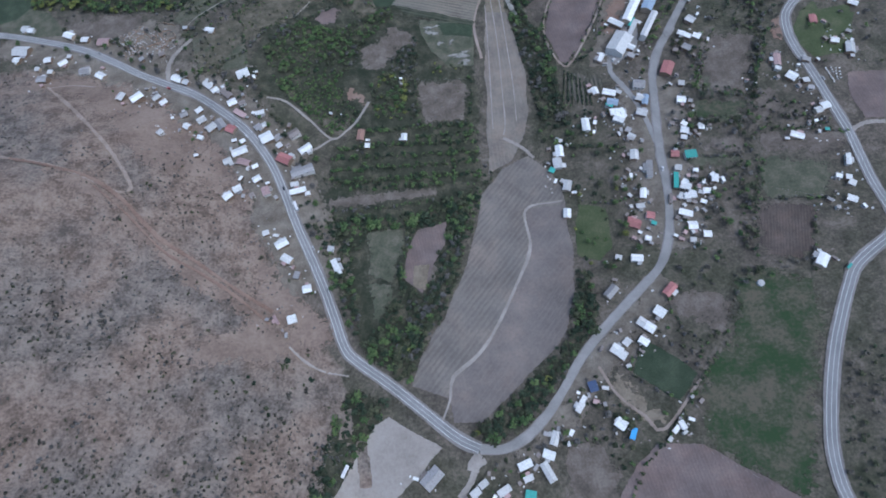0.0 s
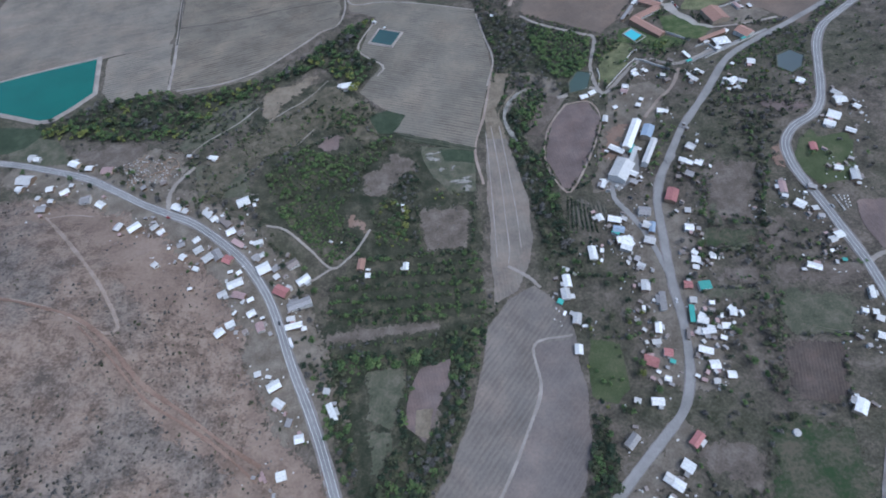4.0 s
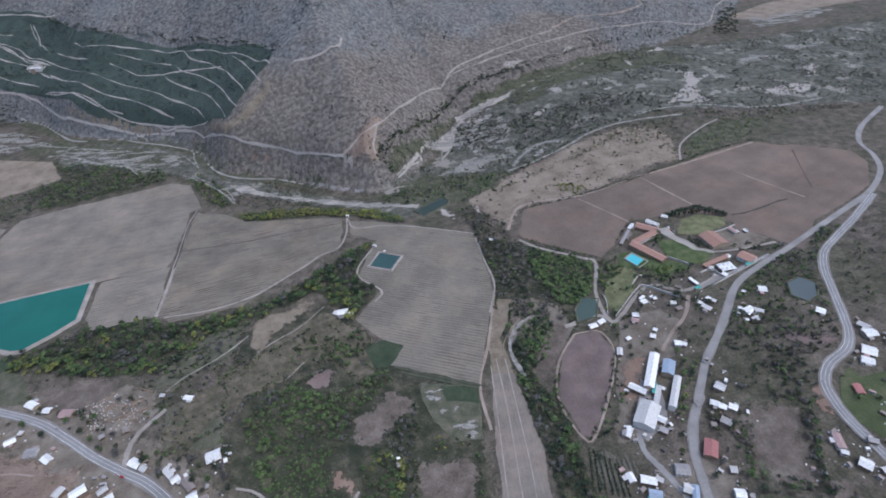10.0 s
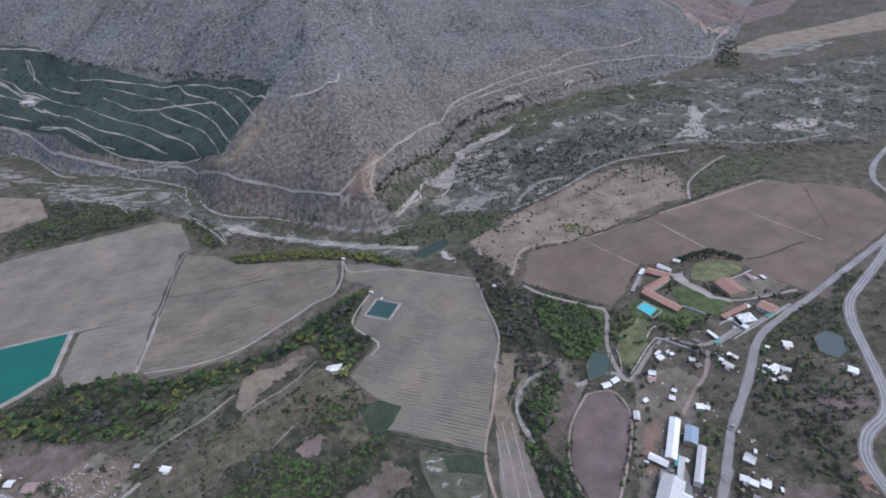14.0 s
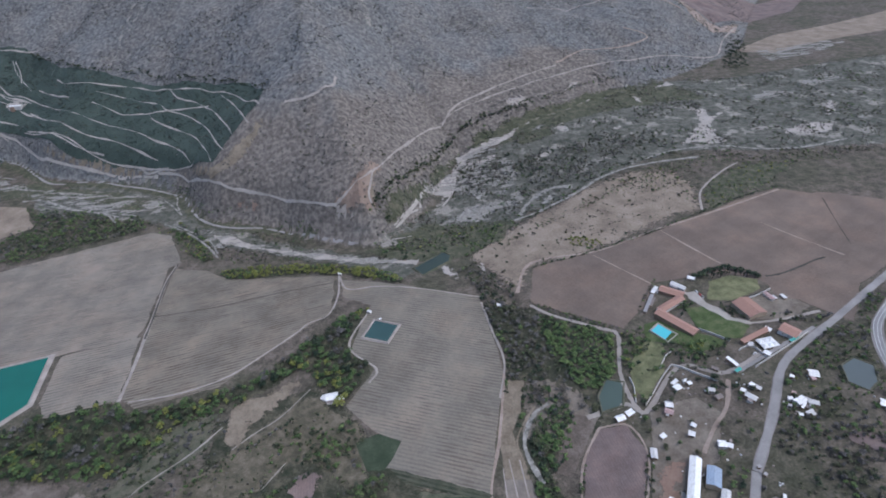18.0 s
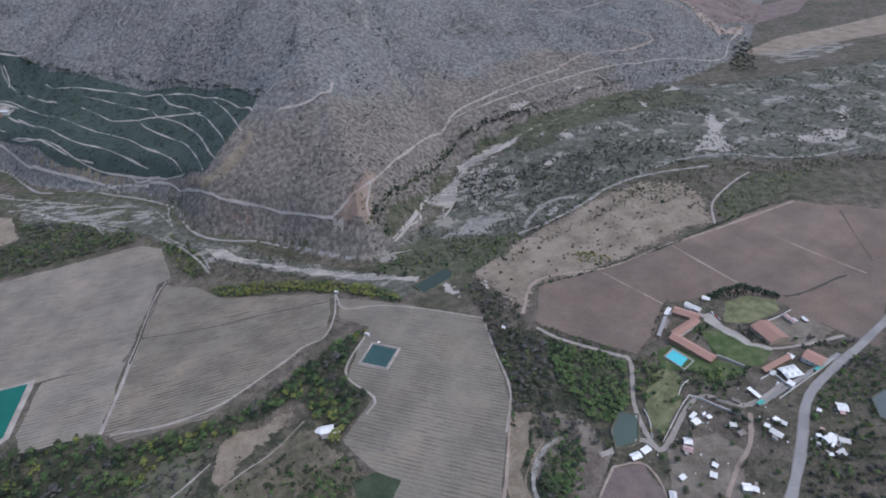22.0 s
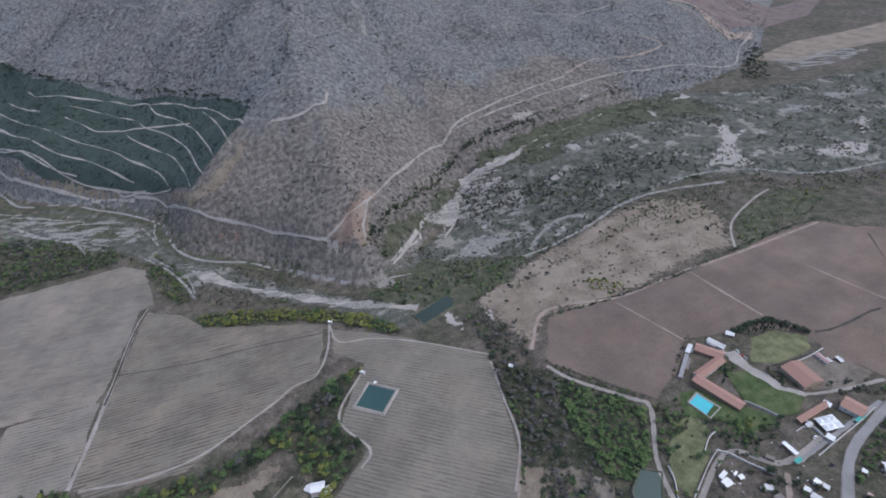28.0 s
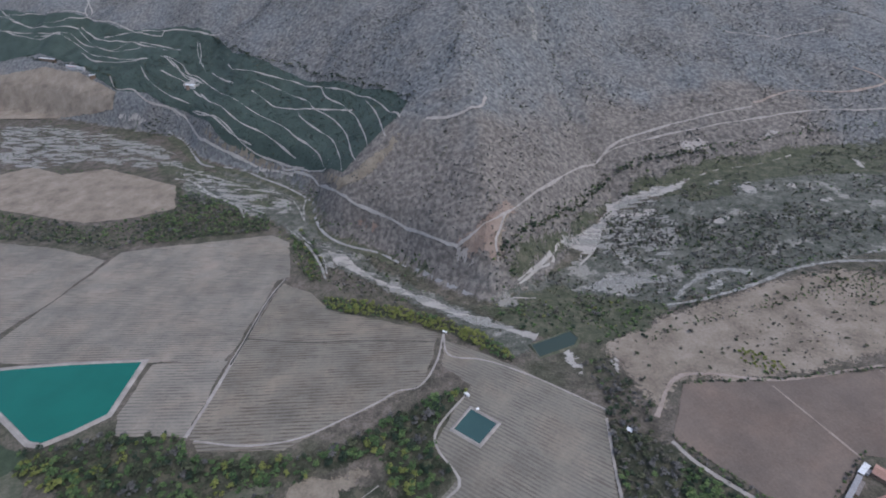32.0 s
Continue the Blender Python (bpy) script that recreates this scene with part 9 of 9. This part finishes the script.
# hillside and mountain scrub
grove("scrub", HILL_FOOT[1:9] + [(-700, 440), (-700, -60)], [("scrub", 0.5), ("olive", 0.1), ("grey", 0.4)], 4.4, (0.9, 2.2), 50, "low dry scrub dotted over the brown hillside", "scrub", leaves=12, leaf=0.5, share=0.62, clump=55, spread=1.3)
grove("scrub", [(-75, 20), (-230, 130), (-420, 230), (-560, 60), (-420, -70), (-60, -60)], [("scrub", 0.6), ("olive", 0.15), ("grey", 0.25)], 4.2, (1.3, 2.7), 51, "dark thorny scrub on the steep hillside", "scrub", leaves=16, leaf=0.6, share=0.85, clump=70, spread=1.3)
RISE = SCARP_FOOT[1:26]
grove("scrub", RISE + [(1250, 1990), (-1300, 1990)], [("thorn", 0.7), ("olive", 0.15), ("scrub", 0.15)], 7.6, (2.1, 4.3), 52, "grey-green thorn scrub over the stony mountain", "scrub", leaves=8, leaf=1.0, share=0.8, clump=90, spread=1.25)
grove("scrub", RISE + [(1000, 1700), (-900, 1750)], [("thorn", 0.8), ("olive", 0.2)], 7.0, (1.6, 3.4), 53, "low thorn scrub over the stony mountain", "scrub", leaves=6, leaf=0.95, share=0.6, clump=26, spread=1.2)
grove("orchard_trees", ORCHARD, [("deep", 1.0)], 5.6, (0.9, 1.3), 54, "dark green orchard trees in close rows", "orchard", leaves=8, leaf=1.3, rings=False, spread=4.2)

# bushes of the dry flat and the orchard edge
grove("scrub", [(113, 797), (189, 848), (296, 903), (403, 944), (468, 924), (448, 796), (363, 775), (228, 735), (181, 735), (155, 694), (139, 694), (132, 740)], [("olive", 0.4), ("scrub", 0.35), ("dark", 0.25)], 12, (2.2, 4.6), 91, "dark bushes dotted over the dry flat", "scrub", share=0.55, clump=40, leaves=24, rings=False, spread=1.3)
grove("scrub", [(360, 925), (405, 947), (464, 950), (521, 922), (457, 807), (447, 823), (434, 856), (392, 876)], [("olive", 0.4), ("green", 0.3), ("scrub", 0.3)], 6, (1.6, 3.4), 92, "patchy scrub on pale sand", "scrub", share=0.8, clump=16, leaves=18, rings=False, spread=1.3)
grove("scrub", [(127, 1102), (256, 1093), (381, 1077), (505, 1081), (510, 1034), (396, 977), (307, 934), (238, 932), (213, 935), (159, 965)], [("grey", 0.4), ("scrub", 0.35), ("dark", 0.25)], 6, (2, 4.6), 93, "dark grey thicket in the riverbed", "scrub", share=0.8, clump=20, leaves=20, rings=False, spread=1.3)
grove("scrub", [(-26, 858), (12, 854), (60, 874), (116, 877), (173, 879), (197, 862), (143, 820), (110, 801), (55, 829), (3, 828)], [("green", 0.5), ("olive", 0.35), ("yellow", 0.15)], 6, (1.8, 4.0), 94, "green bushes on the damp meadow", "scrub", share=0.75, clump=18, leaves=22, rings=False, spread=1.4)
hedge([(-798, 1603), (-720, 1535), (-619, 1457), (-542, 1421), (-466, 1386), (-357, 1307), (-274, 1255), (-193, 1182)], ("dark", "dark", "olive"), (4.0, 8.5), 246, "dark trees along the upper orchard edge", 6.0, 7.0, 0.75)
hedge([(-1408, 1637), (-1290, 1606), (-1168, 1566), (-1066, 1527), (-1027, 1488)], ("dark", "olive"), (4.0, 8.0), 247, "dark trees along the far orchard lane", 6.0, 6.0, 0.8)
hedge([(180, 844), (217, 865), (264, 885), (310, 920), (355, 945), (399, 963), (451, 976), (513, 987)], ("dark", "green", "olive"), (2.5, 5.0), 248, "dark bushes along the side channel", 4.0, 6.0, 0.85)
grove("grove", [(-926, 1417), (-837, 1406), (-827, 1378), (-870, 1355)], [("dark", 0.6), ("olive", 0.4)], 7, (4, 8), 95, "dark riverside trees", "grove", share=0.8, rings=False)
grove("grove", [(98, 755), (110, 766), (135, 714), (155, 692), (136, 669), (120, 664), (104, 676)], [("grey", 0.3), ("olive", 0.35), ("dark", 0.35)], 5.5, (3, 7), 96, "dark trees where the stream meets the river", "grove", share=0.85, rings=False)

# bushes along the river
grove("scrub", [(-407, 1152), (-363, 1122), (-346, 1084), (-377, 1113), (-409, 1143)], [("dark", 0.5), ("green", 0.3), ("olive", 0.2)], 5, (2.5, 5), 55, "dark bushes on the river bank", "scrub", share=0.8, leaves=26, rings=False)
grove("scrub", [(-337, 1059), (-292, 1015), (-234, 989), (-208, 970), (-227, 971), (-283, 996), (-319, 1028)], [("dark", 0.3), ("olive", 0.4), ("green", 0.3)], 5.5, (2, 5), 56, "green bushes on the river bank", "scrub", share=0.7, leaves=24, rings=False)
grove("scrub", [(-180, 958), (-152, 944), (-105, 906), (-107, 897), (-140, 920), (-177, 946)], [("dark", 0.5), ("green", 0.3), ("olive", 0.2)], 5.5, (2.5, 5.5), 57, "dark bushes on the river bank", "scrub", share=0.75, leaves=26, rings=False)
grove("scrub", [(-691, 1292), (-630, 1257), (-581, 1235), (-512, 1200), (-523, 1199), (-607, 1237), (-677, 1266)], [("dark", 0.2), ("olive", 0.4), ("grey", 0.4)], 5.5, (2, 4.5), 59, "grey-green bushes below the track", "scrub", share=0.7, leaves=22, rings=False)
grove("grove", [(-352, 991), (-309, 958), (-277, 927), (-259, 877), (-279, 875), (-313, 898), (-338, 949)], [("green", 0.5), ("olive", 0.3), ("yellow", 0.2)], 5.5, (2.5, 6), 60, "green riverside trees", "grove", share=0.8, rings=False)
grove("scrub", [(-262, 916), (-213, 892), (-153, 857), (-109, 835), (-104, 822), (-165, 838), (-224, 850), (-251, 868)], [("olive", 0.42), ("scrub", 0.2), ("grey", 0.23), ("green", 0.15)], 5.5, (1.6, 4), 71, "grey-green scrub beside the river", "scrub", share=0.8, leaves=20, rings=False)
grove("scrub", [(-255, 960), (-180, 935), (-108, 890), (-105, 849), (-172, 882), (-227, 919), (-256, 941)], [("olive", 0.42), ("scrub", 0.2), ("grey", 0.23), ("green", 0.15)], 6, (1.6, 4), 72, "grey-green scrub between track and river", "scrub", share=0.6, leaves=20, rings=False)
grove("scrub", [(129, 1036), (173, 1060), (238, 1084), (326, 1072), (411, 1082), (465, 1087), (424, 995), (329, 944), (284, 946), (238, 940), (210, 935), (168, 945), (129, 978)], [("dark", 0.15), ("olive", 0.25), ("scrub", 0.3), ("grey", 0.3)], 6, (2, 5), 73, "dark grey scrub in the riverbed", "scrub", share=0.75, clump=22, leaves=20, spread=1.4, rings=False)
grove("scrub", [(-169, 90), (-137, 102), (-113, 115), (-108, 54), (-160, 56), (-173, 74)], [("dark", 0.4), ("olive", 0.3), ("scrub", 0.3)], 9, (2, 4.6), 74, "dark bushes on the lower hillside", "scrub", share=0.5, leaves=30, spread=1.4)
grove("grove", [(249, 579), (267, 568), (253, 559), (239, 553)], [("dark", 0.12), ("olive", 0.2), ("green", 0.6), ("yellow", 0.08)], 5, (2.5, 5), 75, "green garden trees", "grove", share=0.8, rings=False)
grove("grove", [(272, 563), (291, 555), (300, 537), (338, 552), (336, 543), (298, 522), (277, 531), (269, 548)], [("dark", 0.5), ("green", 0.3), ("olive", 0.2)], 5, (2.5, 5.5), 76, "dark garden trees beyond the lawn", "grove", share=0.7, rings=False)
grove("grove", [(321, 626), (332, 623), (328, 601), (313, 594), (312, 609)], [("dark", 0.12), ("olive", 0.2), ("green", 0.6), ("yellow", 0.08)], 4.5, (2.5, 4.5), 77, "green courtyard trees", "grove", share=0.7, rings=False)
grove("grove", [(364, 607), (377, 602), (377, 574), (371, 579), (362, 592)], [("dark", 0.5), ("green", 0.3), ("olive", 0.2)], 4.5, (2, 4.5), 78, "dark shrubs beside the drive", "grove", share=0.7, rings=False)
grove("scrub", [(397, 580), (443, 576), (458, 564), (445, 553), (424, 559), (425, 566), (394, 570)], [("olive", 0.42), ("scrub", 0.2), ("grey", 0.23), ("green", 0.15)], 5, (2, 5), 79, "scrub along the estate edge", "scrub", share=0.6, rings=False)
hedge([(-16, 897), (15, 946), (53, 1016), (99, 1100), (139, 1174), (164, 1192), (213, 1222), (287, 1251), (390, 1286), (474, 1320), (563, 1351), (690, 1394), (829, 1418)], ("dark", "green", "olive"), (2.6, 6.0), 252, "dark trees where the mountain meets the riverbed", 3.0, 12.0, 0.8)
grove("grove", [(940, 1533), (1033, 1604), (900, 1375), (838, 1388)], [("dark", 0.8), ("olive", 0.2)], 9, (6, 11), 105, "dark trees at the valley bend", "grove", share=0.85, rings=False)
hedge([(-18, 899), (-9, 910), (1, 920), (30, 973), (59, 1021), (99, 1086), (134, 1160), (166, 1189), (203, 1210), (266, 1239), (328, 1257)], ("dark", "dark", "olive"), (5.0, 9.0), 240, "dark bushes along the foot of the mountain", 4.5, 9.0, 0.9)

grove("grove", [(239, 586), (265, 593), (262, 571), (244, 553), (221, 542), (226, 563)], [("olive", 0.35), ("green", 0.5), ("yellow", 0.15)], 5, (3, 6.5), 97, "green trees beside the paddock", "grove", share=0.85, rings=False)
grove("grove", [(279, 553), (299, 558), (318, 551), (311, 538), (296, 532), (282, 541)], [("olive", 0.3), ("green", 0.4), ("yellow", 0.3)], 5, (3, 6), 98, "yellow-green garden trees", "grove", share=0.85, rings=False)
grove("grove", [(361, 603), (376, 594), (374, 576), (361, 579), (355, 592)], [("olive", 0.5), ("dark", 0.5)], 5, (2.4, 4.6), 99, "dark olive trees beside the drive", "grove", share=0.85, rings=False)
grove("grove", [(328, 624), (338, 617), (323, 604), (315, 610)], [("dark", 0.4), ("green", 0.6)], 4.5, (2.4, 4.6), 100, "green courtyard trees", "grove", share=0.85, rings=False)
grove("grove", [(297, 501), (316, 499), (310, 488), (291, 489)], [("dark", 0.8), ("olive", 0.2)], 5, (5, 9), 101, "dark evergreen trees by the lane", "grove", share=0.9, rings=False)

# trees of the upper village
hedge([(330, 351), (318, 327), (307, 307), (297, 288), (287, 262)], ("green", "dark", "olive"), (3.0, 6.0), 241, "thick green hedge between plots", 3.2, 5.0, 0.95)
hedge([(285, 364), (273, 344), (262, 321), (253, 299)], ("green", "grey", "olive"), (2.0, 4.5), 242, "ragged hedge along the plot", 3.0, 4.0, 0.9)
# three added rows of bushes that draw the shade of gullies as dark lines
hedge(RAVINE, ("dark", "olive", "scrub"), (3.0, 6.0), 243, "added dark bushes standing in for shade down the mountain gully", 4.0, 12.0, 0.9)
hedge([(330, 1260), (300, 1330), (310, 1420), (280, 1530)], ("olive", "scrub"), (2.5, 5.0), 244, "added bushes standing in for shade down a mountain gully", 4.5, 14.0, 0.8)
hedge([(-120, 1010), (-110, 1100), (-135, 1200), (-120, 1320), (-150, 1450)], ("olive", "scrub"), (2.5, 5.0), 245, "added bushes standing in for shade down a mountain gully", 4.5, 14.0, 0.7)
grove("grove", [(315, 420), (367, 410), (337, 359), (318, 375), (299, 375)], [("grey", 0.35), ("olive", 0.4), ("dark", 0.25)], 5, (2.5, 6), 80, "grey-green scrub trees between plots", "grove", share=0.85, spread=1.15, clump=25, rings=False)
grove("grove", [(240, 398), (263, 419), (268, 417), (241, 382), (218, 341), (207, 319), (210, 335)], [("dark", 0.12), ("olive", 0.2), ("green", 0.6), ("yellow", 0.08)], 4.6, (2.5, 5.5), 81, "green trees along the village road", "grove", share=0.85)
grove("grove", [(157, 417), (202, 438), (193, 391), (151, 350), (145, 365)], [("dark", 0.4), ("green", 0.3), ("olive", 0.3)], 6, (2.5, 6), 82, "dark trees round the school", "grove", share=0.6)
grove("scrub", [(243, 278), (282, 262), (302, 254), (296, 245), (230, 260)], [("olive", 0.42), ("scrub", 0.2), ("grey", 0.23), ("green", 0.15)], 5, (2.5, 5.5), 83, "garden scrub", "scrub", share=0.7, rings=False)
grove("scrub", [(268, 417), (280, 407), (264, 375), (280, 361), (248, 296), (239, 302), (246, 338), (246, 361)], [("olive", 0.42), ("scrub", 0.2), ("grey", 0.23), ("green", 0.15)], 5.5, (2, 5), 84, "scrub about the houses", "scrub", share=0.6)

# hedges
hedge([(215, 245), (247, 240), (276, 229)], ("olive", "green", "grey"), (1.8, 4.2), 200)
hedge([(287, 246), (321, 239), (352, 228)], ("olive", "green", "dark"), (1.8, 4.2), 201)
hedge([(267, 181), (289, 177), (321, 169)], ("olive", "green", "grey"), (1.8, 4.2), 202)
hedge([(279, 224), (264, 183), (246, 132)], ("olive", "green", "dark"), (1.8, 4.2), 203)
hedge([(304, 169), (295, 145), (286, 124)], ("olive", "green", "grey"), (1.8, 4.2), 204)
hedge([(258, 306), (279, 294), (294, 281)], ("olive", "green", "dark"), (1.8, 4.2), 205)
hedge([(276, 364), (266, 338), (255, 307)], ("olive", "green", "grey"), (1.8, 4.2), 206)
hedge([(126, 270), (150, 262), (176, 256)], ("olive", "green", "dark"), (1.8, 4.2), 207)
hedge([(123, 210), (143, 204), (165, 204)], ("olive", "green", "grey"), (1.8, 4.2), 208)
hedge([(108, -26), (122, -9), (140, 6), (163, 28), (178, 46), (207, 72)], ("olive", "green", "dark"), (1.8, 4.2), 209)
hedge([(-8, 315), (14, 314), (41, 315)], ("olive", "green", "grey"), (1.8, 4.2), 210)
hedge([(-6, 370), (-7, 345), (-7, 316)], ("olive", "green", "dark"), (1.8, 4.2), 211)
hedge([(-64, 311), (-64, 280), (-67, 255)], ("olive", "green", "grey"), (1.8, 4.2), 212)
hedge([(-98, 259), (-46, 257), (6, 254)], ("olive", "green", "dark"), (1.8, 4.2), 213)
hedge([(-93, 232), (-43, 229), (9, 231)], ("olive", "green", "grey"), (1.8, 4.2), 214)
hedge([(-64, 209), (-44, 209), (-28, 206)], ("olive", "green", "dark"), (1.8, 4.2), 215)
hedge([(-27, 206), (-34, 182), (-42, 159)], ("olive", "green", "grey"), (1.8, 4.2), 216)
hedge([(50, 367), (46, 339), (40, 316)], ("olive", "green", "dark"), (1.8, 4.2), 217)
hedge([(281, 286), (296, 285)], ("olive", "green", "grey"), (1.8, 4.2), 218)
hedge([(273, 192), (283, 222)], ("olive", "green", "dark"), (1.8, 4.2), 219)
hedge([(161, 658), (184, 633), (208, 614), (232, 598)], ("olive", "green", "grey"), (1.8, 4.2), 220)
hedge([(147, 448), (132, 416), (136, 385)], ("olive", "green", "dark"), (1.8, 4.2), 221)
hedge([(200, 445), (186, 416), (151, 366)], ("olive", "green", "grey"), (1.8, 4.2), 222)
hedge([(185, 120), (172, 110), (175, 90)], ("olive", "green", "dark"), (1.8, 4.2), 223)
hedge([(146, 78), (131, 57), (158, 34)], ("olive", "green", "grey"), (1.8, 4.2), 224)
hedge([(71, 13), (95, 13), (109, -8)], ("olive", "green", "dark"), (1.8, 4.2), 225)
hedge([(253, 304), (273, 291), (287, 283)], ("olive", "green", "grey"), (1.8, 4.2), 226)
hedge([(239, 274), (262, 260), (280, 259)], ("olive", "green", "dark"), (1.8, 4.2), 227)
hedge([(235, 232), (266, 224)], ("olive", "green", "grey"), (1.8, 4.2), 228)
hedge([(-180, 454), (-172, 400)], ("olive", "green", "dark"), (1.8, 4.2), 229)
hedge([(-201, 486), (-240, 453)], ("olive", "green", "grey"), (1.8, 4.2), 230)
hedge([(-243, 464), (-218, 499), (-187, 519)], ("olive", "green", "dark"), (1.8, 4.2), 231)
hedge([(-222, 407), (-179, 424), (-163, 449), (-123, 483)], ("olive", "green", "grey"), (1.8, 4.2), 232)
hedge([(182, 730), (269, 743), (369, 767), (499, 811), (589, 835)], ("olive", "green", "dark"), (1.8, 4.2), 233)
hedge([(159, 663), (210, 619), (244, 594)], ("olive", "green", "grey"), (1.8, 4.2), 234)
hedge([(110, 674), (113, 628), (113, 583), (100, 536)], ("olive", "green", "dark"), (1.8, 4.2), 235)
hedge([(273, 619), (294, 643), (315, 665)], ("olive", "green", "grey"), (1.8, 4.2), 236)
hedge([(307, 510), (279, 526), (257, 518)], ("olive", "green", "dark"), (1.8, 4.2), 237)
